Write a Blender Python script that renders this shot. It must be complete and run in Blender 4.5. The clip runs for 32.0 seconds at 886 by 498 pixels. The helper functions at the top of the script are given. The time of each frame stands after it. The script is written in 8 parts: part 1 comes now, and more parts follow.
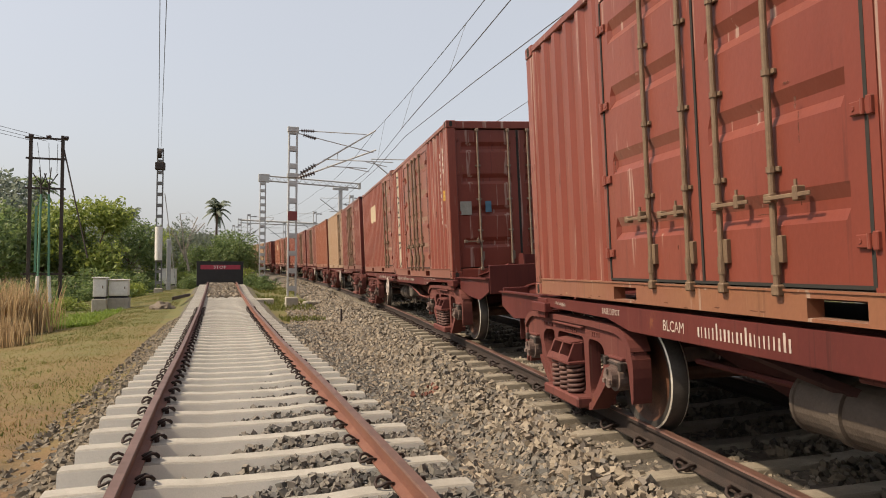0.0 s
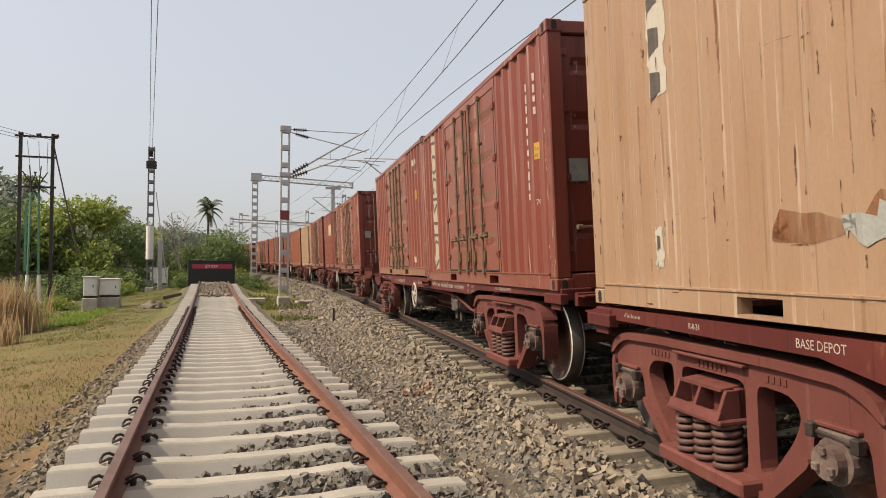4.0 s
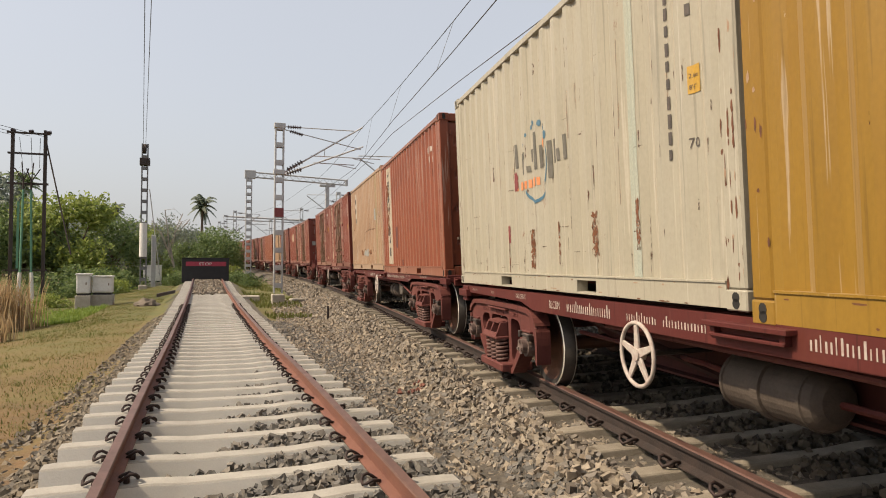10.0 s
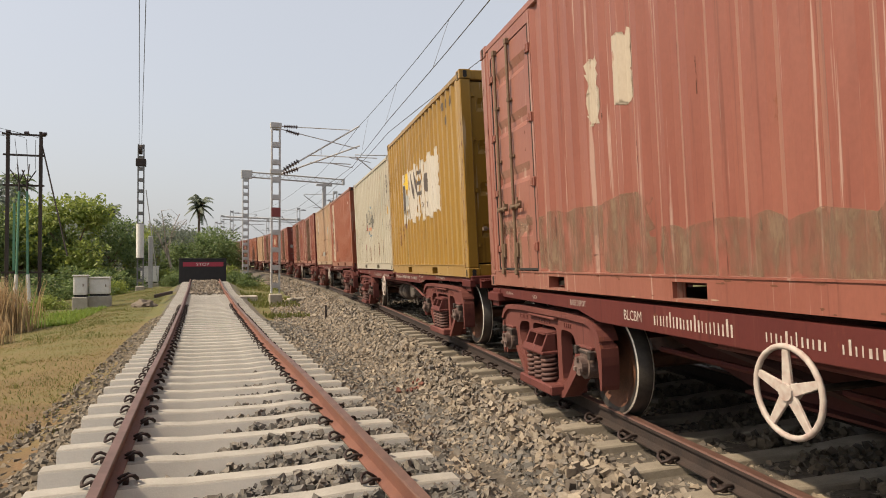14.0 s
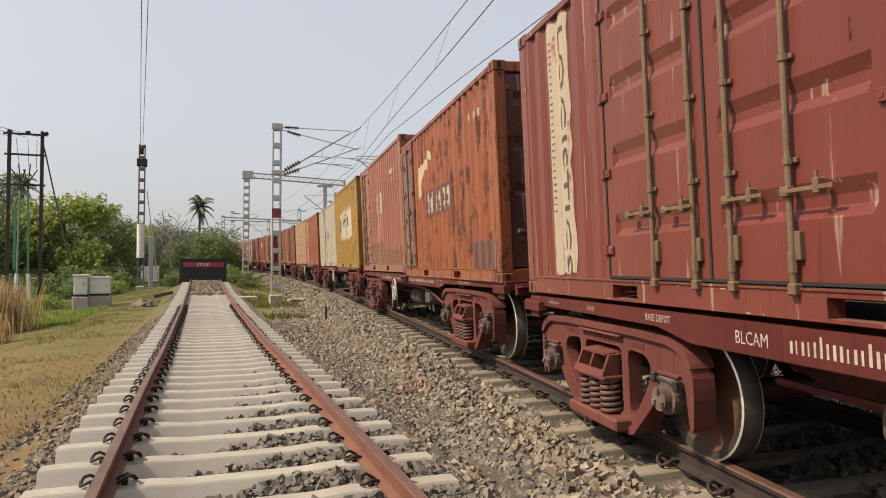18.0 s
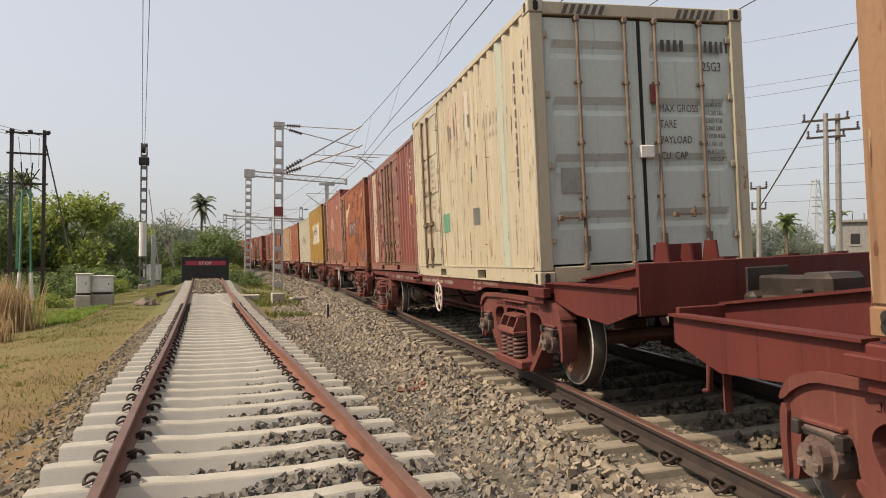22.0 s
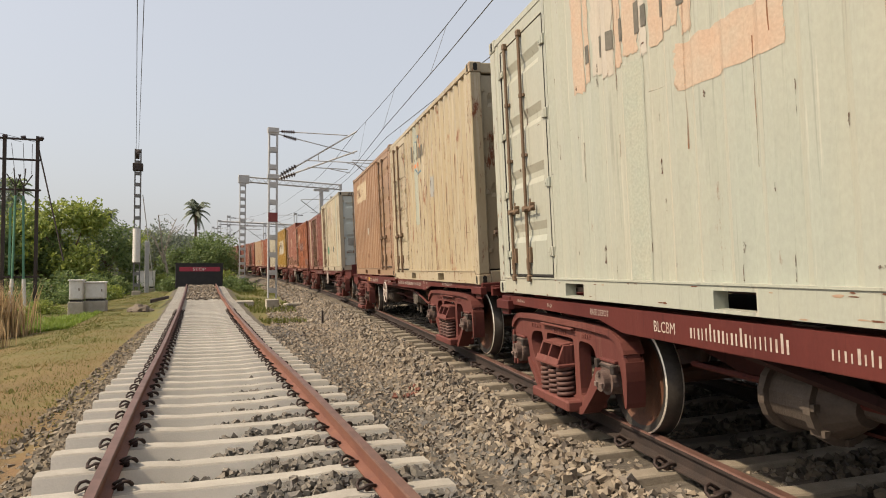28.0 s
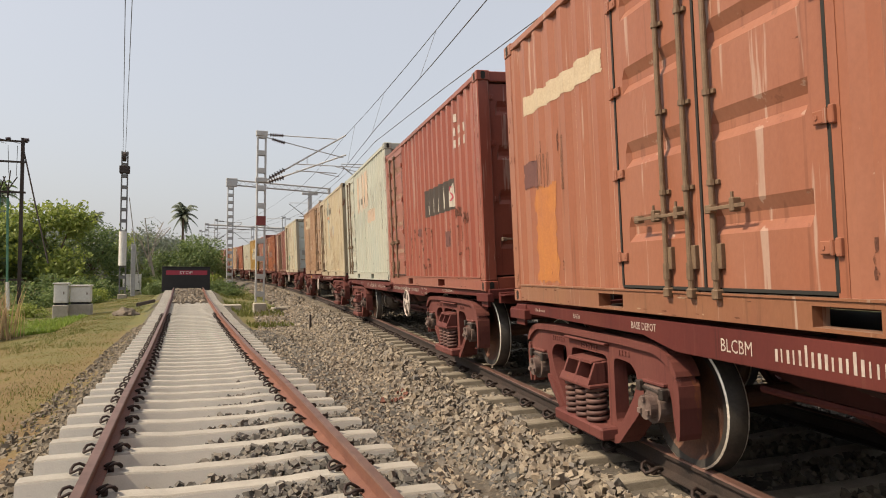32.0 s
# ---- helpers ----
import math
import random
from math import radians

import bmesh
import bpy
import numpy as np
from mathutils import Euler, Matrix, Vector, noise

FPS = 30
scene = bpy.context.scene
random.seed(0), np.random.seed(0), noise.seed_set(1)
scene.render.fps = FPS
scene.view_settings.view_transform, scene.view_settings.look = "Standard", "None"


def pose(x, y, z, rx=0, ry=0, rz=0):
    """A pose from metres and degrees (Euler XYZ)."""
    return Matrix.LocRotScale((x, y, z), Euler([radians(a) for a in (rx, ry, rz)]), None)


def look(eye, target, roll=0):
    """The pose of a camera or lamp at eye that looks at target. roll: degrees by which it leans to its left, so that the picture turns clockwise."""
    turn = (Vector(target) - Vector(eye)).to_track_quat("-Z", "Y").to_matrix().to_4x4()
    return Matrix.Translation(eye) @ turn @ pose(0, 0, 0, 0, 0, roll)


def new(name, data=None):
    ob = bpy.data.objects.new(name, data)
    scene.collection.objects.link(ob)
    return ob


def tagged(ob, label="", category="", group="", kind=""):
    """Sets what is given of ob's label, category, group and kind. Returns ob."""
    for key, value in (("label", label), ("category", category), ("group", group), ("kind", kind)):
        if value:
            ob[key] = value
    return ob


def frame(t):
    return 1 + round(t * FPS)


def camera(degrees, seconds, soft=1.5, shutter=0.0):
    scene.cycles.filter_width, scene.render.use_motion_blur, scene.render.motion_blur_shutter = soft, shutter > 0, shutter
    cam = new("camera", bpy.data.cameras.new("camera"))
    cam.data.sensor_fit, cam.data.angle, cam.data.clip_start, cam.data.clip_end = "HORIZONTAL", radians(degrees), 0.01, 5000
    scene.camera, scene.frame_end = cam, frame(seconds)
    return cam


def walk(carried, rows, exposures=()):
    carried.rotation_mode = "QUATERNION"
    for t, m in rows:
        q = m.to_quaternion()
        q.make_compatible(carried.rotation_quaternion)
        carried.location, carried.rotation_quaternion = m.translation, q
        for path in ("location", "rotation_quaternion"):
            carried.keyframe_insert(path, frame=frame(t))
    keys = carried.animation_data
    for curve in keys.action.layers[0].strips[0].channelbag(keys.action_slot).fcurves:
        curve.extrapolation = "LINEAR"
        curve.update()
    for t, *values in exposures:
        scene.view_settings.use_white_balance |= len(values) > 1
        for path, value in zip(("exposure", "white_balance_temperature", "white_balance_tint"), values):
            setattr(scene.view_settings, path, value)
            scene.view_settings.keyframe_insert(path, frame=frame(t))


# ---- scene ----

# ---- camera ----
cam = camera(67.33, 32.0, soft=1.0)
EYE = (-0.29, 0.0, 1.296)
AIM = [
    (0, -18.325, 1.680, -0.193),
    (0.5, -18.356, 1.754, -0.282),
    (1, -18.674, 1.615, -0.352),
    (1.5, -18.543, 1.334, -0.214),
    (2, -18.716, 1.131, -0.453),
    (2.5, -18.667, 1.027, -0.352),
    (3, -18.641, 1.272, -0.169),
    (3.5, -18.867, 1.503, -0.241),
    (5.5, -19.144, 2.019, -0.229),
    (6, -19.535, 2.161, -0.327),
    (6.5, -19.709, 2.099, -0.446),
    (7, -19.835, 1.688, -0.451),
    (7.5, -19.750, 1.857, -0.378),
    (8, -19.838, 1.951, -0.178),
    (8.5, -19.819, 1.826, -0.272),
    (9, -19.825, 1.574, -0.275),
    (9.5, -19.636, 1.421, -0.426),
    (10, -19.443, 1.453, -0.338),
    (10.5, -19.579, 1.395, -0.101),
    (11, -19.416, 1.576, -0.144),
    (11.5, -19.499, 1.631, -0.030),
    (12, -19.496, 1.374, 0.098),
    (12.5, -19.559, 1.222, -0.151),
    (13, -19.602, 1.144, -0.069),
    (13.5, -19.640, 1.379, 0.165),
    (15.5, -19.818, 0.964, -0.052),
    (16, -19.846, 1.139, -0.172),
    (16.5, -19.705, 1.275, -0.291),
    (17, -19.645, 1.316, -0.561),
    (17.5, -19.477, 1.274, -0.371),
    (18, -19.623, 1.453, -0.161),
    (18.5, -19.577, 1.460, -0.208),
    (19, -19.588, 1.587, -0.233),
    (19.5, -19.697, 1.358, -0.221),
    (20, -19.464, 1.091, -0.075),
    (20.5, -19.381, 1.222, 0.024),
    (21, -19.421, 1.508, -0.032),
    (21.5, -19.289, 1.509, -0.018),
    (22, -19.460, 1.285, -0.063),
    (22.5, -19.557, 1.083, -0.154),
    (23, -19.485, 1.380, -0.094),
    (23.5, -19.499, 1.343, 0.023),
    (24, -19.613, 1.107, 0.115),
    (24.5, -19.780, 0.866, 0.080),
    (25, -19.847, 0.926, -0.024),
    (25.5, -19.917, 1.204, 0.113),
    (27.5, -19.771, 1.275, -0.026),
    (28, -19.911, 1.778, 0.023),
    (28.5, -19.996, 2.090, 0.028),
    (29, -20.106, 2.193, 0.167),
    (29.5, -20.344, 2.073, 0.039),
    (30, -20.368, 2.216, -0.043),
    (30.5, -20.486, 2.176, -0.064),
    (31, -20.825, 2.229, -0.261),
    (31.5, -20.920, 2.145, -0.226),
    (32, -20.896, 2.156, -0.175),
    ]
walk(cam, [(t, pose(*EYE, 90 + p, r, y)) for t, y, p, r in AIM])

# ---- sky, sun ----
SUN_EL, SUN_AZ = 48.0, -88.0   # height, and compass turn from +y (minus: to the left)
world = bpy.data.worlds.new("sky")
scene.world = world
world.use_nodes = True
wn = world.node_tree.nodes
sky = wn.new("ShaderNodeTexSky")
sky.sky_type, sky.sun_disc = "NISHITA", False
sky.sun_elevation, sky.sun_rotation = radians(SUN_EL), radians(SUN_AZ)
sky.air_density, sky.dust_density, sky.ozone_density = 1.0, 6.0, 1.6
haze = wn.new("ShaderNodeMix")
haze.data_type = "RGBA"
haze.inputs["Factor"].default_value = 0.45
haze.inputs[7].default_value = (8.6, 8.6, 8.7, 1)
bg = wn["Background"]
bg.inputs["Strength"].default_value = 0.108
world.node_tree.links.new(sky.outputs[0], haze.inputs[6])
world.node_tree.links.new(haze.outputs[2], bg.inputs["Color"])
sun_data = bpy.data.lights.new("sun", "SUN")
sun_data.energy, sun_data.angle, sun_data.color = 5.0, radians(1.2), (1.0, 0.83, 0.62)
sun = new("sun", sun_data)
a, e = radians(SUN_AZ), radians(SUN_EL)
sun.matrix_world = look((0, 0, 40), Vector((0, 0, 40)) - Vector((math.sin(a) * math.cos(e), math.cos(a) * math.cos(e), math.sin(e))))
scene.view_settings.exposure = 0.25

# ---- materials ----
def mat(name, color, rough=0.7, metal=0.0, color2=None, scale=4.0, bump=0.0, bump_scale=60.0, fine=0.25, stretch=(1, 1, 1), per_object=0.0, detail=6.0):
    """A two-scale surface: broad patches between color and color2, fine grain, and relief."""
    m = bpy.data.materials.new(name)
    m.use_nodes = True
    n, l = m.node_tree.nodes, m.node_tree.links
    b = n["Principled BSDF"]
    b.inputs["Metallic"].default_value = metal
    tc = n.new("ShaderNodeTexCoord")
    mp = n.new("ShaderNodeMapping")
    mp.inputs["Scale"].default_value = stretch
    l.new(tc.outputs["Object"], mp.inputs[0])
    n1 = n.new("ShaderNodeTexNoise")
    n1.inputs["Scale"].default_value, n1.inputs["Detail"].default_value, n1.inputs["Roughness"].default_value = scale, detail, 0.65
    n2 = n.new("ShaderNodeTexNoise")
    n2.inputs["Scale"].default_value, n2.inputs["Detail"].default_value = bump_scale, 4.0
    l.new(mp.outputs[0], n1.inputs["Vector"])
    l.new(mp.outputs[0], n2.inputs["Vector"])
    ramp = n.new("ShaderNodeValToRGB")
    ramp.color_ramp.elements[0].position, ramp.color_ramp.elements[1].position = 0.35, 0.68
    ramp.color_ramp.elements[0].color = (*color, 1)
    ramp.color_ramp.elements[1].color = (*(color2 or color), 1)
    l.new(n1.outputs["Fac"], ramp.inputs[0])
    grain = n.new("ShaderNodeMapRange")
    grain.inputs["To Min"].default_value, grain.inputs["To Max"].default_value = 1 - fine, 1 + fine
    l.new(n2.outputs["Fac"], grain.inputs["Value"])
    mul = n.new("ShaderNodeVectorMath")
    mul.operation = "SCALE"
    l.new(ramp.outputs[0], mul.inputs[0])
    l.new(grain.outputs[0], mul.inputs["Scale"])
    out = mul.outputs[0]
    if per_object:
        oi = n.new("ShaderNodeObjectInfo")
        r = n.new("ShaderNodeMapRange")
        r.inputs["To Min"].default_value, r.inputs["To Max"].default_value = 1 - per_object, 1 + per_object
        l.new(oi.outputs["Random"], r.inputs["Value"])
        mul2 = n.new("ShaderNodeVectorMath")
        mul2.operation = "SCALE"
        l.new(out, mul2.inputs[0])
        l.new(r.outputs[0], mul2.inputs["Scale"])
        out = mul2.outputs[0]
    l.new(out, b.inputs["Base Color"])
    rr = n.new("ShaderNodeMapRange")
    rr.inputs["To Min"].default_value, rr.inputs["To Max"].default_value = max(rough - 0.12, 0.05), min(rough + 0.12, 1)
    l.new(n1.outputs["Fac"], rr.inputs["Value"])
    l.new(rr.outputs[0], b.inputs["Roughness"])
    if bump:
        bp = n.new("ShaderNodeBump")
        bp.inputs["Strength"].default_value, bp.inputs["Distance"].default_value = bump, 0.02
        l.new(n2.outputs["Fac"], bp.inputs["Height"])
        l.new(bp.outputs[0], b.inputs["Normal"])
    return m


def island_mat(name, colors, rough=0.85, grain_scale=40.0, bump=0.5):
    """Loose pieces in one mesh, each of its own tone."""
    m = bpy.data.materials.new(name)
    m.use_nodes = True
    n, l = m.node_tree.nodes, m.node_tree.links
    b = n["Principled BSDF"]
    b.inputs["Roughness"].default_value = rough
    g = n.new("ShaderNodeNewGeometry")
    ramp = n.new("ShaderNodeValToRGB")
    ramp.color_ramp.interpolation = "LINEAR"
    el = ramp.color_ramp.elements
    for i, c in enumerate(colors):
        e_ = el[i] if i < 2 else el.new(i / (len(colors) - 1))
        e_.position = i / (len(colors) - 1)
        e_.color = (*c, 1)
    l.new(g.outputs["Random Per Island"], ramp.inputs[0])
    tc = n.new("ShaderNodeTexCoord")
    nz = n.new("ShaderNodeTexNoise")
    nz.inputs["Scale"].default_value, nz.inputs["Detail"].default_value = grain_scale, 5
    l.new(tc.outputs["Object"], nz.inputs["Vector"])
    mr = n.new("ShaderNodeMapRange")
    mr.inputs["To Min"].default_value, mr.inputs["To Max"].default_value = 0.7, 1.3
    l.new(nz.outputs["Fac"], mr.inputs["Value"])
    mul = n.new("ShaderNodeVectorMath")
    mul.operation = "SCALE"
    l.new(ramp.outputs[0], mul.inputs[0])
    l.new(mr.outputs[0], mul.inputs["Scale"])
    l.new(mul.outputs[0], b.inputs["Base Color"])
    bp = n.new("ShaderNodeBump")
    bp.inputs["Strength"].default_value, bp.inputs["Distance"].default_value = bump, 0.01
    l.new(nz.outputs["Fac"], bp.inputs["Height"])
    l.new(bp.outputs[0], b.inputs["Normal"])
    return m


def paint(name, color, faded, rust=(0.16, 0.055, 0.025), rust_amount=0.3, streak=0.5, scrape=0.15, rough=0.46, under=(0.55, 0.5, 0.42), dust=0.3):
    """Old container paint: faded patches, rust that runs down from sores, pale scrapes, road dirt."""
    m = bpy.data.materials.new(name)
    m.use_nodes = True
    n, l = m.node_tree.nodes, m.node_tree.links
    b = n["Principled BSDF"]
    b.inputs["Specular IOR Level"].default_value = 0.3
    tc = n.new("ShaderNodeTexCoord")
    oi = n.new("ShaderNodeObjectInfo")
    off = n.new("ShaderNodeVectorMath")
    off.operation = "SCALE"
    off.inputs[0].default_value = (17.0, 31.0, 11.0)
    l.new(oi.outputs["Random"], off.inputs["Scale"])
    add = n.new("ShaderNodeVectorMath")
    l.new(tc.outputs["Object"], add.inputs[0])
    l.new(off.outputs[0], add.inputs[1])

    def noise_tex(scale, sc=(1, 1, 1), detail=6, rg=0.6):
        mp = n.new("ShaderNodeMapping")
        mp.inputs["Scale"].default_value = sc
        l.new(add.outputs[0], mp.inputs[0])
        t = n.new("ShaderNodeTexNoise")
        t.inputs["Scale"].default_value, t.inputs["Detail"].default_value, t.inputs["Roughness"].default_value = scale, detail, rg
        l.new(mp.outputs[0], t.inputs["Vector"])
        return t.outputs["Fac"]

    def step(fac, lo, hi, top=1.0):
        mr = n.new("ShaderNodeMapRange")
        mr.inputs["From Min"].default_value, mr.inputs["From Max"].default_value = lo, hi
        mr.inputs["To Max"].default_value = top
        l.new(fac, mr.inputs["Value"])
        return mr.outputs[0]

    def mix(a, c, fac):
        x = n.new("ShaderNodeMix")
        x.data_type = "RGBA"
        l.new(fac, x.inputs["Factor"])
        if isinstance(a, tuple):
            x.inputs[6].default_value = (*a, 1)
        else:
            l.new(a, x.inputs[6])
        if isinstance(c, tuple):
            x.inputs[7].default_value = (*c, 1)
        else:
            l.new(c, x.inputs[7])
        return x.outputs[2]

    def both(a, c):
        x = n.new("ShaderNodeMath")
        x.operation = "MULTIPLY"
        l.new(a, x.inputs[0])
        l.new(c, x.inputs[1])
        return x.outputs[0]
    base = mix(color, faded, step(noise_tex(0.9, (1, 1, 0.45)), 0.34, 0.7))
    base = mix(base, tuple(v * 0.62 for v in color), step(noise_tex(3.0, (1, 1, 0.12), 5), 0.56, 0.82, 0.55 * streak + 0.15))
    base = mix(base, under, step(noise_tex(7.0, (1, 1, 0.5), 8, 0.75), 0.69, 0.72, scrape * 3))
    base = mix(base, under, step(noise_tex(9.0, (1, 2.2, 0.05), 4, 0.6), 0.62, 0.66, scrape * 2.0))
    base = mix(base, tuple(v * 0.45 for v in color), step(noise_tex(11.0, (1, 2.0, 0.04), 4, 0.6), 0.60, 0.66, 0.25 + 0.35 * streak))
    runs = both(step(noise_tex(2.3, (1.0, 1.0, 0.10), 6, 0.7), 0.6 - 0.12 * rust_amount, 0.74, streak), step(noise_tex(0.8), 0.40, 0.6))
    base = mix(base, tuple(0.45 * r_ + 0.55 * c_ for r_, c_ in zip(rust, color)), runs)
    sores = step(noise_tex(4.2, (1.2, 1.2, 0.42), 10, 0.8), 0.68 - 0.17 * rust_amount, 0.73 - 0.17 * rust_amount, min(1.0, 0.4 + rust_amount))
    base = mix(base, rust, sores)
    grain = n.new("ShaderNodeVectorMath")
    grain.operation = "SCALE"
    l.new(base, grain.inputs[0])
    gm = n.new("ShaderNodeMapRange")
    gm.inputs["To Min"].default_value, gm.inputs["To Max"].default_value = 0.86, 1.14
    g = noise_tex(45, (1, 1, 0.6), 4)
    l.new(g, gm.inputs["Value"])
    l.new(gm.outputs[0], grain.inputs["Scale"])
    l.new(grain.outputs[0], b.inputs["Base Color"])
    ro = n.new("ShaderNodeMapRange")
    ro.inputs["To Min"].default_value, ro.inputs["To Max"].default_value = rough, 0.9
    l.new(sores, ro.inputs["Value"])
    l.new(ro.outputs[0], b.inputs["Roughness"])
    b.inputs["Coat Weight"].default_value, b.inputs["Coat Roughness"].default_value = 0.06, 0.40
    b.inputs["Sheen Weight"].default_value, b.inputs["Sheen Roughness"].default_value = dust, 0.4
    b.inputs["Sheen Tint"].default_value = (1.0, 0.84, 0.66, 1)
    bp = n.new("ShaderNodeBump")
    bp.inputs["Strength"].default_value, bp.inputs["Distance"].default_value = 0.35, 0.012
    l.new(noise_tex(5, (1, 1, 0.6), 5), bp.inputs["Height"])
    l.new(bp.outputs[0], b.inputs["Normal"])
    return m


M = {}
M["red"] = paint("red container paint", (0.138, 0.027, 0.016), (0.174, 0.04, 0.026), rust_amount=0.35)
M["red2"] = paint("brown-red container paint", (0.116, 0.024, 0.018), (0.148, 0.036, 0.027), rust_amount=0.25)
M["pink"] = paint("sun-faded pink-red container paint", (0.18, 0.056, 0.038), (0.226, 0.082, 0.057), rust_amount=0.3)
M["brick"] = paint("faded brick-red container paint", (0.188, 0.044, 0.028), (0.22, 0.062, 0.039), rust_amount=0.35)
M["orange"] = paint("orange-red container paint", (0.174, 0.043, 0.018), (0.206, 0.058, 0.028), rust_amount=0.2)
M["salmon"] = paint("faded orange container paint", (0.233, 0.081, 0.043), (0.261, 0.109, 0.067), rust_amount=0.2)
M["tan"] = paint("tan container paint", (0.214, 0.119, 0.065), (0.247, 0.149, 0.087), rust_amount=0.4)
M["cream"] = paint("cream container paint", (0.265, 0.159, 0.093), (0.292, 0.196, 0.127), rust_amount=0.4)
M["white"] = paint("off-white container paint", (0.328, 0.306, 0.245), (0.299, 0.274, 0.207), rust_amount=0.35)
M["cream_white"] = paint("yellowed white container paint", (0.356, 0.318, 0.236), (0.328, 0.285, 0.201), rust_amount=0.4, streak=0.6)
# Lighter and greener than the sides: skylight on the end put in the paint.
M["pale_end"] = paint("pale end paint, skylight in the tone", (0.43, 0.465, 0.42), (0.48, 0.51, 0.46), rust_amount=0.1, streak=0.3, scrape=0.05)
M["mint"] = paint("pale green-white container paint", (0.313, 0.337, 0.292), (0.337, 0.337, 0.277), rust_amount=0.25, streak=0.3)
M["stained"] = paint("rust-stained cream container paint", (0.355, 0.31, 0.218), (0.335, 0.275, 0.175), rust_amount=0.65, streak=0.8)
M["yellow"] = paint("ochre yellow container paint", (0.218, 0.119, 0.011), (0.238, 0.138, 0.02), rust_amount=0.15)
M["rusty"] = paint("rust-eaten orange container paint", (0.235, 0.072, 0.028), (0.2, 0.055, 0.022), rust=(0.061, 0.019, 0.012), rust_amount=0.9, streak=1.0, scrape=0.3, under=(0.289, 0.134, 0.061), dust=0.15)
M["wagon"] = paint("oxide-red wagon paint", (0.07, 0.013, 0.011), (0.104, 0.022, 0.017), rust_amount=0.4, scrape=0.08, rough=0.65, under=(0.144, 0.063, 0.045), dust=0.0)
# Wagon red darkened to hold the shade below the sill.
M["girder"] = paint("oxide-red girder, shade in the paint", (0.046, 0.011, 0.009), (0.07, 0.018, 0.014), rust_amount=0.3, scrape=0.0, rough=0.8, dust=0.0)
# Nearly black red: the dark beneath the wagon is painted into these parts.
M["under"] = paint("darkened underframe, shade in the paint", (0.028, 0.011, 0.010), (0.045, 0.017, 0.015), rust_amount=0.3, scrape=0.0, rough=0.85, dust=0.0)
M["bogie"] = paint("dusty oxide-red bogie paint", (0.092, 0.024, 0.02), (0.137, 0.047, 0.037), rust_amount=0.4, scrape=0.12, rough=0.8, under=(0.163, 0.096, 0.074), dust=0.0)
M["cap"] = mat("dusty bearing cap", (0.074, 0.044, 0.037), 0.75, 0.1, (0.178, 0.133, 0.111), 7, 0.2)
M["rod_dark"] = mat("rust-brown lock rod", (0.115, 0.072, 0.042), 0.65, 0.1, (0.165, 0.11, 0.066), 9)
M["tank"] = mat("dust-brown air vessel", (0.051, 0.037, 0.028), 0.75, 0.0, (0.085, 0.066, 0.051), 5, 0.2)
M["valve"] = mat("dust-grey brake valve", (0.055, 0.046, 0.036), 0.8, 0.0, (0.098, 0.081, 0.065), 9, 0.3)
M["dark"] = mat("greasy black steel", (0.02, 0.017, 0.015), 0.6, 0.2, (0.05, 0.035, 0.028), 6, 0.2)
M["spring"] = mat("dusty red-brown spring steel", (0.074, 0.033, 0.028), 0.7, 0.1, (0.126, 0.067, 0.053), 9)
# Tread colour holds the dark that the running surface reflects.
M["tread"] = mat("darkened wheel tread", (0.05, 0.045, 0.042), 0.5, 0.6, (0.09, 0.08, 0.07), 5)
M["bright"] = mat("polished flange edge", (0.80, 0.75, 0.66), 0.45, 0.55, (0.66, 0.61, 0.54), 5)
M["wheel"] = mat("rust-brown oily wheel", (0.042, 0.020, 0.014), 0.6, 0.1, (0.15, 0.062, 0.032), 2.2, 0.2)
M["galv"] = mat("worn galvanised rod", (0.206, 0.165, 0.123), 0.6, 0.2, (0.123, 0.077, 0.051), 8)
M["gasket"] = mat("black door rubber", (0.016, 0.015, 0.013), 0.95)
M["mark_white"] = mat("worn white stencil paint", (0.44, 0.40, 0.35), 0.7, 0, (0.30, 0.22, 0.19), 20, 0, 80)
M["mark_dark"] = mat("dark stencil paint", (0.05, 0.045, 0.04), 0.7, 0, (0.09, 0.07, 0.06), 20)
M["rail"] = mat("rusty rail steel", (0.122, 0.048, 0.032), 0.75, 0.1, (0.178, 0.075, 0.047), 5, 0.2, 120)
M["rail_dark"] = mat("dark rail web", (0.022, 0.015, 0.012), 0.8, 0.1, (0.042, 0.027, 0.021), 6, 0.2)
M["rail_top"] = mat("worn rail head", (0.156, 0.085, 0.064), 0.5, 0.3, (0.105, 0.06, 0.046), 4)
M["clip"] = mat("black-brown rail clip", (0.022, 0.014, 0.012), 0.7, 0.3, (0.04, 0.022, 0.017), 20)
# Sides paled and tops toned down, to even out sky and sun light.
M["concrete"] = mat("pale sleeper concrete", (0.52, 0.495, 0.44), 0.9, 0, (0.60, 0.57, 0.51), 3, 0.12, 90, 0.10, per_object=0.06)
M["concrete_top"] = mat("toned-down sleeper top", (0.25, 0.232, 0.20), 0.92, 0, (0.32, 0.30, 0.262), 4, 0.2, 70, 0.16, per_object=0.08)
M["main_top"] = mat("brown main rail head", (0.12, 0.065, 0.05), 0.5, 0.4, (0.16, 0.085, 0.065), 4)
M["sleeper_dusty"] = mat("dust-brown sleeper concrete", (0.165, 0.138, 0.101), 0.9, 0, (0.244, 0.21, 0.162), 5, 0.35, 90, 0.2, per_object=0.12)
M["concrete_old"] = mat("dusty sleeper concrete", (0.299, 0.266, 0.216), 0.9, 0, (0.382, 0.349, 0.29), 3, 0.35, 90, 0.15, per_object=0.08)
